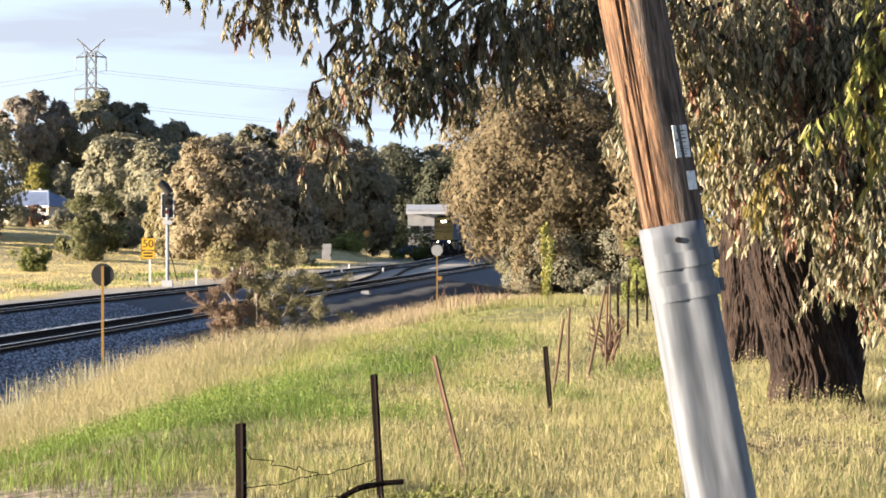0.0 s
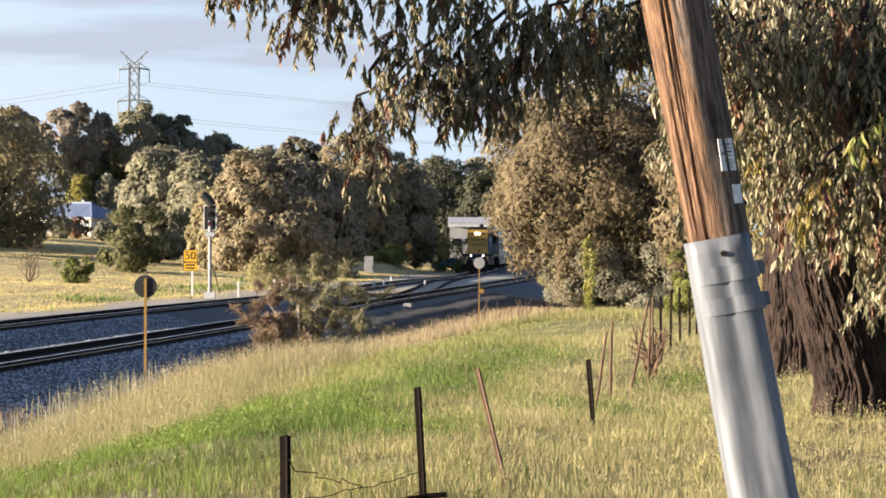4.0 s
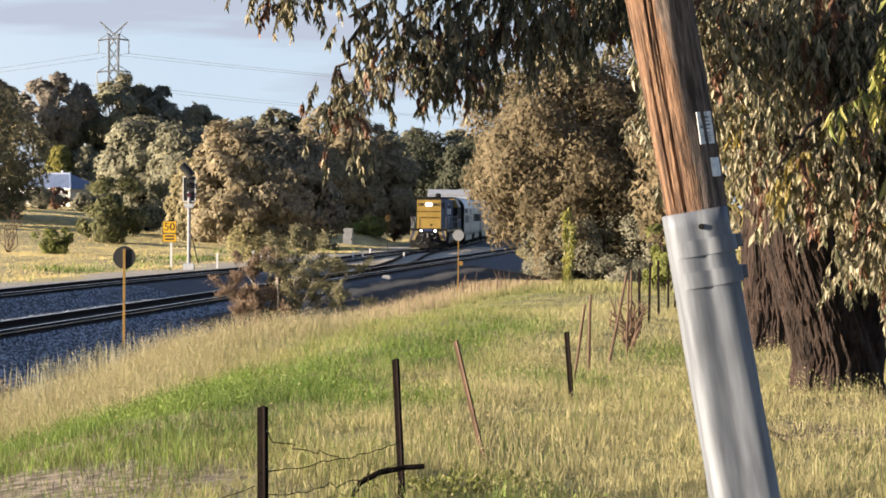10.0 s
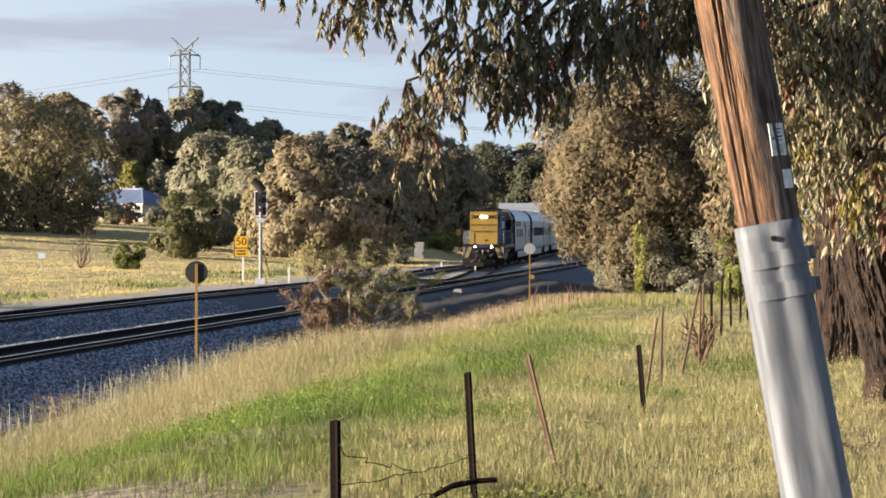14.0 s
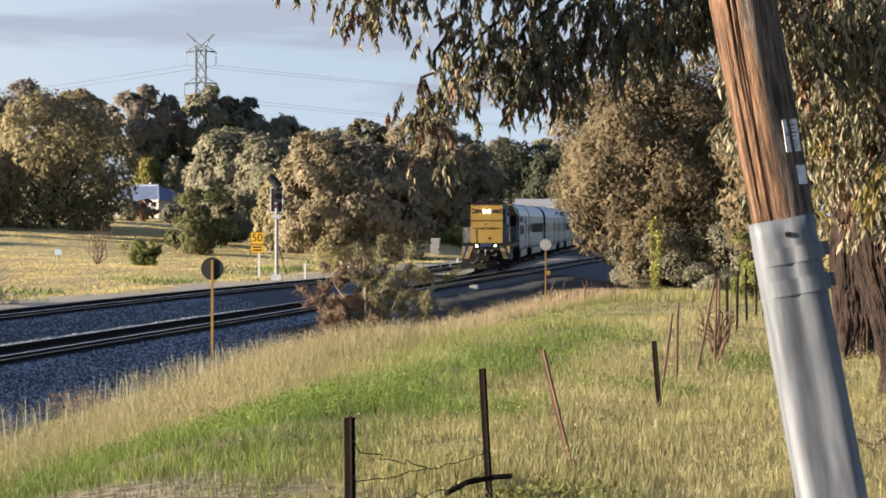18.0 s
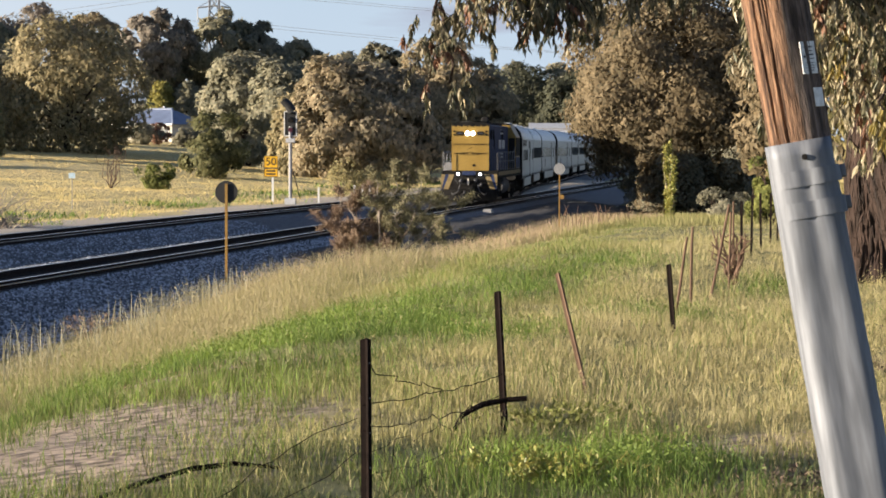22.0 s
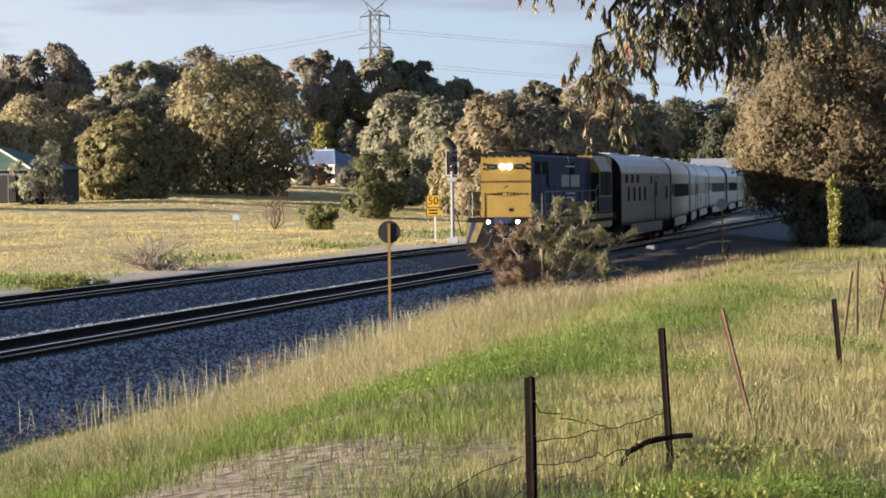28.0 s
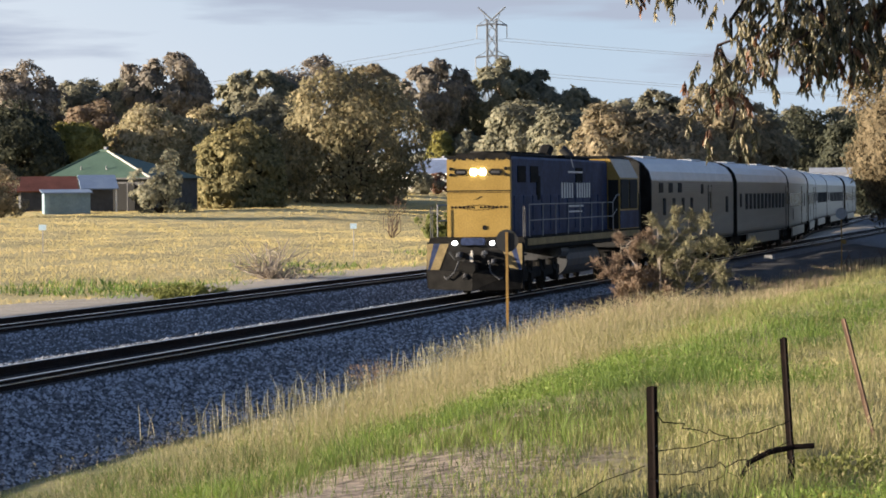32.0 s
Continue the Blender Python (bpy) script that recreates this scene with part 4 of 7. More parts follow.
for k, (az, dist, h, w, leaf, low, style, label) in enumerate((
        (-10.22, 293.46, 13.7, 14.2, "golden", -0.07, "full", "big round-crowned gum tree lit golden from one side"),
        (-12.42, 269.2, 7.9, 8.0, "olive", -0.06, "dome", "domed dark green tree beside a house"),
        (-11.95, 302.56, 10.6, 9.5, "deep", 0.0, "dome", "dark green tree behind a domed one"),
        (-14.2, 292.0, 9.2, 10, "cream", 0.02, "full", "cream-flowering tree behind a green-roofed house"),
        (-13.2, 298.91, 9.6, 8, "cream", 0.02, "full", "olive flowering tree behind a green-roofed house"),
        (-15.8, 289.31, 7.9, 6.0, "gold", 0.02, "dome", "yellow-green tree behind a green-roofed house"),
        (-15.5, 318.0, 9.8, 8, "rosy", 0.1, "full", "brownish leafless-looking tree behind a yellow-green one"),
        (-17.2, 285.0, 9.0, 10.2, "pine", -0.03, "dome", "dense dark conifer-like tree beside a shed"),
        (-8.32, 358, 7.4, 3.4, "gold", 0.05, "dome", "small round light green tree beside a house"),
        (-7.82, 358, 7.6, 3.2, "grey", 0.05, "dome", "small round grey-green tree beside a house"),
        (-6.55, 285.08, 11.0, 9, "grey", -0.02, "full", "grey-green gum tree beyond the paddock"),
        (-5.7, 275.0, 11.0, 8, "grey", -0.05, "full", "pale grey-green gum tree beyond the signal"),
        (-5.3, 255.52, 7.6, 7, "golden", -0.05, "full", "olive gum tree beyond the signal"),
        (-4.75, 246.0, 10.4, 8.4, "brown", -0.05, "full", "broad brownish gum tree beyond the tracks"),
        (-3.75, 247.25, 10.4, 9, "umber", -0.05, "full", "dark broad gum tree beyond the tracks"),
        (-2.55, 292.0, 13.9, 9.4, "brown", -0.03, "full", "brownish gum tree beyond the tracks"),
        (-1.75, 294.0, 10.9, 7.6, "brown", 0.0, "full", "gum tree with a pale bare trunk beyond the tracks"),
        (-0.78, 373.93, 14.0, 11, "pine", 0.05, "full", "dark gum tree behind a white building"),
        (0.31, 367.5, 14.0, 10, "pine", 0.05, "full", "dark gum tree behind a white building"))):
    tree_at(az, dist, h, w, leaf, label, 300 + 7 * k, count=19000, size=0.44, trunk_r=0.28, low=low, lobes=64, bark="palebark" if k in (16,) else "bark", group=MID, style=style)
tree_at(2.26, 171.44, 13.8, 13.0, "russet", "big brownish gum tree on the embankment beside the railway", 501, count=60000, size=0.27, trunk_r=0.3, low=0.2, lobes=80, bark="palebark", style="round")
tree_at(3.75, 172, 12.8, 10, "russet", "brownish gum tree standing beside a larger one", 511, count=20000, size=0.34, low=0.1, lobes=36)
tree_at(8.2, 128, 12.0, 11, "olive", "olive gum tree behind an old weeping gum", 531, count=16000, size=0.36, low=0.04, lobes=34)
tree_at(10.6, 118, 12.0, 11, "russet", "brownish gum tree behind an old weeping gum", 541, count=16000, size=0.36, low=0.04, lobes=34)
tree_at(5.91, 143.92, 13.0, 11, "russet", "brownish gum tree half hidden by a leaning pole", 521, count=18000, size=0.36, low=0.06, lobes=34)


def make_shrub(name, x, y, height, width, leaf, label, seed, count=2500, size=0.22, stems=7, bark="bark"):
    rng = np.random.default_rng(seed)
    root = empty(name, Matrix.Translation(on_land(x, y, -0.08)), label, "shrub")
    clumps = []
    for k in range(stems):
        a = 6.28 * k / stems + rng.random()
        r = width * 0.5 * (0.3 + 0.55 * rng.random())
        tip = Vector((r * math.cos(a), r * math.sin(a), height * (0.45 + 0.45 * rng.random())))
        pts, rad = limb((0, 0, 0), tip, 0.05 * height ** 0.5, 0.012, rng, 0.07)
        part("stem", Shape().tube(pts, rad, 6), M[bark], root, smooth=True)
        for j in range(4):
            c = pts[2 + j % 4] + Vector(rng.normal(size=3)) * width * 0.10
            q = width * (0.10 + 0.08 * rng.random())
            clumps.append((c.x, c.y, max(c.z, q * 0.7), q))
            for _ in range(3):
                o = Vector(rng.normal(size=3)).normalized() * q
                clumps.append((c.x + o.x, c.y + o.y, max(c.z + abs(o.z) * 0.8, q * 0.4), q * 0.5))
    foliage("leaves", clumps, int(count * 1.8), size * 0.8, LEAF[leaf], seed + 1, root, (0, 0, height * 0.35), droop=0.3, slim=0.7)
    return root


for az, dist, h, w, leaf, label, sd, cnt, sz in (
        (-7.24, 223.2, 4.2, 5.4, "bush", "round olive-green bush in the paddock", 601, 5000, 0.30),
        (-8.40, 192.0, 1.5, 2.5, "fresh", "small green bush in the paddock", 602, 1800, 0.22),
        (-14.14, 232.71, 4.0, 5.2, "grey", "straggly pale bush in front of a house", 603, 3500, 0.28),
        (-17.4, 223.02, 4.0, 5.0, "brown", "brownish bush beside a shed", 604, 3500, 0.28),
        (2.6, 174, 6.6, 7.0, "olive", "dark dense shrub under gum trees", 605, 9000, 0.24),
        (3.9, 172, 6.2, 7.5, "deep", "dark dense shrub under gum trees", 606, 7000, 0.24),
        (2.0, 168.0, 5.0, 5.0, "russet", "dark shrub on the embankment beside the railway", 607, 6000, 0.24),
        (3.41, 115.92, 1.2, 2.6, "deep", "dark green low shrub behind the fence", 608, 2600, 0.12),
        (2.7, 168, 3.4, 7.5, "deep", "dark green low shrub under gum trees", 615, 6500, 0.16),
        (1.9, 169, 2.8, 4.0, "deep", "brownish low shrub under gum trees", 616, 5000, 0.16),
        (4.5, 166, 4.0, 7.5, "deep", "dark low shrub under gum trees", 617, 6500, 0.16),
        (4.19, 79.81, 2.4, 1.6, "fresh", "light green bush beside the fence", 609, 1800, 0.14),
        (-4.19, 193.08, 1.6, 5.0, "olive", "low green scrub beyond the tracks", 610, 2000, 0.2),
        (-8.75, 330, 2.4, 4.0, "deep", "dark garden hedge before a house", 613, 2600, 0.3),
        (-8.38, 333, 2.6, 2.8, "red", "round reddish-brown garden shrub before a house", 618, 2200, 0.26),
        (-7.75, 328, 2.4, 4.0, "deep", "dark garden hedge before a house", 614, 2600, 0.3),
        (-0.55, 296, 2.6, 7.0, "fresh", "low light green scrub before a white-roofed building", 612, 2600, 0.28),
        (-2.02, 281.0, 0.9, 5.0, "fresh", "low light green scrub beyond the tracks", 611, 2200, 0.25)):
    x, y = bearing(az, dist)
    make_shrub("shrub", x, y, h, w, leaf, label, sd, cnt, sz)


def make_sapling():
    x, y = bearing(2.16, 96.67)
    root = empty("sapling", Matrix.Translation(on_land(x, y, -0.05)), "slender light green sapling with upright leafy shoots", "tree")
    rng = np.random.default_rng(641)
    clumps = []
    for k in range(3):
        top = Vector((-0.22 + 0.2 * k + 0.1 * rng.normal(), 0.2 * rng.normal(), 2.3 + 0.6 * rng.random()))
        pts, rad = limb((0, 0, 0), top, 0.03, 0.008, rng, 0.03)
        part("stem", Shape().tube(pts, rad, 5), M["palebark"], root)
        for j in range(7):
            c = Vector((0, 0, 0.1)).lerp(top, 0.15 + 0.14 * j)
            clumps.append((c.x, c.y, c.z, 0.14, 0.14, 0.22))
    leaf_cloud("leaves", clumps, 2400, 0.11, LEAF["lime"], 642, root, droop=-0.4, outward=0.3)


make_sapling()


def make_dead_shrub(x, y, height, seed, label, wide=0.45, count=11, bark="oldwood"):
    """A bare, branching dry shrub."""
    rng = np.random.default_rng(seed)
    sh = Shape()
    for k in range(count):
        a = rng.random() * 6.28
        tip = Vector((height * wide * math.cos(a) * rng.random(), height * wide * math.sin(a) * rng.random(), height * (0.6 + 0.4 * rng.random()) * (1 if wide < 1 else rng.random())))
        pts, rad = limb((0, 0, 0), tip, 0.035, 0.008, rng, 0.05)
        sh.tube(pts, rad, 5)
        for j in (2, 3, 4):
            q = pts[j] + Vector((rng.normal() * 0.3, rng.normal() * 0.3, 0.35)) * height * 0.3
            sh.tube([pts[j], q], [0.014, 0.004], 4)
    root = part("dead_shrub", sh, M[bark], None)
    root.location = on_land(x, y, -0.05)
    tagged(root, label, "shrub")


make_dead_shrub(*bearing(-9.36, 186.0), 3.0, 651, "bare dry branching shrub in the paddock")
make_dead_shrub(*bearing(3.5, 43.5), 0.95, 655, "tangle of dry brushwood leaning on old fence stakes", 0.55, 12)
make_dead_shrub(-23.6, 112.5, 2.1, 652, "heap of dead pale twigs in golden grass", 1.5, 80, "palebark")


# the straggly bush by the near track
def make_trackside_bush():
    x, y = bearing(-3.95, 77.88)
    root = empty("trackside_bush", Matrix.Translation(on_land(x, y, -0.1)), "straggly bush, half rusty brown and half grey-green, beside the railway", "shrub")
    rng = np.random.default_rng(661)
    dry, live = [], []
    tips = [(-1.15, 1.6, 0.1), (-0.95, 2.2, 0.3), (-0.75, 2.3, -0.3), (-0.5, 1.7, 0.2), (-0.85, 1.2, -0.1)]
    tips += [(0.1, 2.7, 0.2), (0.55, 3.1, 0.0), (0.95, 2.9, 0.3), (1.35, 2.7, -0.2), (1.75, 2.3, 0.1), (2.15, 1.9, -0.3), (2.3, 1.3, 0.2), (1.2, 1.9, -0.4), (0.4, 2.0, 0.3)]
    for tx, tz, ty in tips:
        pts, rad = limb((0.0, 0, 0), (tx, ty, tz), 0.05, 0.010, rng, 0.06)
        stem = Shape().tube(pts, rad, 6)
        for j in (2, 3, 3, 4, 4, 5, 5):
            q = pts[j] + Vector((rng.normal() * 0.42 + 0.12, rng.normal() * 0.35, 0.22 * rng.normal() + 0.18))
            stem.tube([pts[j], pts[j].lerp(q, 0.5) + Vector((0, 0, 0.05)), q], [0.014, 0.010, 0.004], 4)
            bag = dry if tx < -0.3 or (j < 3 and rng.random() < 0.6) else live
            for u in (0.45, 0.75, 1.0):
                c = pts[j].lerp(q, u)
                if c.z > 0.9 or tx < 0:
                    bag.append((c.x, c.y, c.z, 0.17, 0.17, 0.10))
        part("stem", stem, M["palebark"], root, "pale grey branching stem")
    for k in range(10):
        dry.append((-1.05 + 0.09 * k, 0.2 * rng.normal(), 0.3 + 1.2 * rng.random(), 0.22, 0.22, 0.34))
    leaf_cloud("leaves", live, 9000, 0.17, LEAF["airy"], 662, root, droop=-0.15, slim=0.09, shell=0.0)
    leaf_cloud("dry_leaves", dry, 9500, 0.17, LEAF["dry"], 663, root, droop=-0.3, slim=0.09, shell=0.0)


make_trackside_bush()


# ---- the weeping gum in front ----
def hang(shape_list, twigs, p, length, leaves, size, rng):
    """One drooping twig with leaves."""
    p = Vector(p)
    sway = Vector((rng.normal() * 0.45, rng.normal() * 0.45, 0)) * length
    end = p + Vector((0, 0, -length)) + sway
    mid = p.lerp(end, 0.5) + Vector((sway.y, -sway.x, 0)) * 0.3 + sway * 0.3
    twigs.tube([p, mid, end], [0.006, 0.004, 0.002], 3, caps=False)
    for k in range(leaves):
        u = (k + rng.random()) / leaves
        q = p.lerp(mid, u * 2) if u < 0.5 else mid.lerp(end, u * 2 - 1)
        a = rng.random() * 6.28
        d = Vector((0.5 * math.cos(a), 0.5 * math.sin(a), -0.7 - 1.6 * rng.random())).normalized()
        sd = d.cross(Vector((rng.normal(), rng.normal(), rng.normal()))).normalized()
        ln = size * (0.6 + 0.7 * rng.random())
        w = ln * (0.105 + 0.055 * rng.random())
        bow = d.cross(sd) * ln * 0.12
        shape_list.append((q, q + d * ln * 0.35 + sd * w + bow, q + d * ln, q + d * ln * 0.4 - sd * w + bow))


def furrowed(pts, rad, rng, n=150, fine=7):
    """A trunk with deep, wandering vertical furrows."""
    pts, sh, vs = [Vector(p) for p in pts], Shape(), []
    rows = (len(pts) - 1) * fine * 2 + 1
    for i in range(rows):
        u = i / (rows - 1) * (len(pts) - 1)
        k = min(len(pts) - 2, int(u))
        c = pts[k].lerp(pts[k + 1], u - k)
        r = rad[k] + (rad[k + 1] - rad[k]) * (u - k)
        for j in range(n):
            a = 2 * math.pi * j / n
            w = noise.noise(Vector((7 * math.cos(a), 7 * math.sin(a), 1.6 * c.z + 5))) + 0.6 * noise.noise(Vector((15 * math.cos(a), 15 * math.sin(a), 4.5 * c.z)))
            q = r * (1.06 - 0.16 * max(0.0, 0.55 - 2.2 * abs(w)) + 0.05 * w + 0.05 * math.sin(2 * a + c.z))
            vs.append(c + Vector((q * math.cos(a), q * math.sin(a), 0)))
    sh.add(vs, [(i * n + j, i * n + (j + 1) % n, (i + 1) * n + (j + 1) % n, (i + 1) * n + j) for i in range(rows - 1) for j in range(n)])
    return sh


def make_weeping_gum(name, label, seed, limbs, trunk_pts, trunk_rad, extra=()):
    rng = np.random.default_rng(seed)
    root = empty(name, Matrix(), label, "tree")
    trunk = furrowed(trunk_pts, trunk_rad, rng)
    twigs = Shape()
    bag = {}
    for start, end, r0, n, drop, leaves, size, mat, wide in limbs:
        pts, rad = limb(start, end, r0, 0.012, rng, 0.05, 6)
        part("branch", Shape().tube(pts, rad, 7), M["bark"], root, smooth=True)
        for k in range(int(n * 3.6)):
            u = 6 * (0.12 + 0.88 * rng.random())
            i = min(5, int(u))
            q = pts[i].lerp(pts[i + 1], u - i) + Vector((rng.normal() * wide, rng.normal() * wide, rng.normal() * wide * 0.55 - 0.12))
            kind = mat if rng.random() < 0.91 else ("red" if rng.random() < 0.8 else "amber")
            hang(bag.setdefault(kind, []), twigs, q, 0.6 * drop * (0.3 + 1.0 * rng.random()), int(leaves * 0.72), size, rng)
    part("trunk", trunk, M["bark"], root, "dark deeply furrowed trunk", recalc=False)
    if extra:
        part("side_trunk", furrowed(extra[0], extra[1], rng), M["bark"], root, "dark side trunk in shade", recalc=False)
    part("twig", twigs, M["bark"], root, recalc=False)["kind"] = "stuff"
    for kind, rows in bag.items():
        ob = quads("leaves", np.array(rows), 4, [(0, 1, 2), (0, 2, 3)], LEAF[kind], root)
    return root


TOP = (4.2, 32.24, 6.2)
HIGH = (3.6, 29.66, 7.6)
CANOPY = [(HIGH, (-0.4, 24.4, 5.75), 0.07, 30, 0.5, 26, 0.13, "near", 0.25),
          (HIGH, (0.6, 25.2, 5.7), 0.07, 26, 0.5, 26, 0.13, "near", 0.3),
          (HIGH, (1.5, 26.0, 6.0), 0.07, 42, 0.7, 28, 0.14, "near", 0.45),
          (TOP, (2.2, 26.4, 5.4), 0.09, 85, 0.8, 34, 0.125, "near", 0.45),
          (TOP, (2.5, 26.8, 4.3), 0.08, 110, 0.7, 34, 0.125, "near", 0.4),
          (TOP, (3.3, 27.3, 5.0), 0.09, 115, 0.8, 34, 0.125, "near", 0.5),
          (TOP, (3.5, 27.7, 3.7), 0.07, 110, 0.7, 34, 0.125, "near", 0.4),
          (TOP, (4.2, 28.0, 4.6), 0.09, 120, 0.8, 34, 0.125, "near", 0.5),
          (TOP, (4.5, 27.6, 3.1), 0.07, 120, 0.7, 34, 0.125, "near", 0.45),
          (TOP, (4.9, 27.5, 2.7), 0.06, 110, 0.7, 34, 0.125, "near", 0.4),
          (TOP, (5.3, 28.6, 5.1), 0.09, 120, 0.8, 34, 0.125, "near", 0.5),
          (TOP, (5.6, 29.0, 3.4), 0.07, 120, 0.8, 34, 0.125, "near", 0.5),
          (TOP, (3.2, 27.0, 3.4), 0.05, 60, 0.7, 32, 0.125, "near", 0.35),
          (TOP, (3.6, 27.2, 3.3), 0.05, 70, 0.7, 32, 0.125, "near", 0.35),
          ((4.6, 27.8, 4.3), (4.15, 26.8, 2.95), 0.05, 75, 0.8, 32, 0.125, "near", 0.3),
          ((4.9, 27.8, 4.1), (4.55, 26.8, 2.75), 0.05, 80, 0.8, 32, 0.125, "near", 0.3),
          ((4.4, 25.8, 5.9), (3.9, 25.0, 4.5), 0.03, 16, 0.7, 20, 0.17, "lime", 0.12),
          ((4.3, 25.6, 5.2), (3.75, 24.8, 4.2), 0.03, 12, 0.7, 20, 0.17, "lime", 0.12),
          ((4.5, 25.6, 4.6), (4.05, 25.0, 3.9), 0.03, 7, 0.7, 20, 0.17, "lime", 0.12),
          ((3.4, 26.4, 3.95), (2.9, 25.4, 3.35), 0.02, 3, 0.5, 24, 0.16, "amber", 0.10),
          (TOP, (2.55, 28.4, 3.5), 0.05, 4, 0.5, 28, 0.14, "lime", 0.16)]
# drooping ends of the high limbs
for sx, sy, sz, ex, ey, ez, n, drop in ((-1.2, 24.2, 5.9, -2.2, 23.8, 5.25, 20, 0.42), (-0.8, 24.2, 5.8, -1.7, 24.0, 5.0, 24, 0.45), (-0.2, 24.3, 5.6, -1.0, 24.0, 4.7, 14, 0.45),
                                        (0.2, 24.5, 5.5, -0.85, 24.1, 4.35, 16, 0.52), (0.4, 24.8, 5.3, -0.5, 24.1, 4.25, 15, 0.5), (0.6, 25.0, 5.4, -0.2, 24.3, 4.3, 17, 0.55),
                                        (0.9, 25.0, 5.4, 0.15, 24.6, 4.35, 17, 0.55), (1.2, 25.5, 5.5, 0.5, 25.0, 4.6, 20, 0.6), (1.6, 26.0, 5.5, 0.95, 25.5, 4.75, 22, 0.6), (1.9, 26.0, 5.7, 1.35, 26.0, 5.0, 26, 0.6),
                                        (-0.8, 24.2, 4.85, -1.15, 24.2, 4.15, 5, 0.4), (-1.1, 24.2, 4.25, -1.0, 24.2, 3.55, 5, 0.4)):
    CANOPY.append(((sx, sy, sz), (ex, ey, ez), 0.022, n, drop, 46, 0.088, "fringe", 0.16))
make_weeping_gum("weeping_gum", "old gum tree with furrowed dark trunk and weeping leaves", 701, CANOPY,
                 [(4.46, 32.88, 0.7), (4.44, 32.88, 1.3), (4.2, 32.8, 2.0), (3.98, 32.7, 2.6), (3.85, 32.6, 3.4), (4.0, 32.5, 4.4), TOP, (3.9, 30.95, 7.2), HIGH],
                 [0.58, 0.46, 0.42, 0.40, 0.36, 0.32, 0.28, 0.16, 0.08], [((4.62, 33.0, 0.9), (4.78, 33.2, 1.8), (5.0, 33.4, 2.8), (5.3, 33.5, 4.6)), (0.36, 0.30, 0.26, 0.18)])
make_weeping_gum("gum_tree", "gum tree with dark furrowed trunk behind another", 711,
                 [((4.9, 43.33, 4.5), (3.9, 39.97, 4.6), 0.09, 90, 1.0, 28, 0.15, "near", 0.5), ((4.9, 43.33, 5.0), (6.2, 39.97, 5.2), 0.09, 90, 1.0, 28, 0.15, "near", 0.6), ((4.9, 43.33, 6.0), (4.4, 39.97, 7.0), 0.09, 90, 1.0, 28, 0.15, "near", 0.7)],
                 [(4.93, 43.33, 0.6), (4.93, 43.33, 1.4), (4.8, 43.33, 2.6), (4.9, 43.33, 4.5), (4.8, 43.2, 6.5)], [0.55, 0.46, 0.42, 0.34, 0.2])


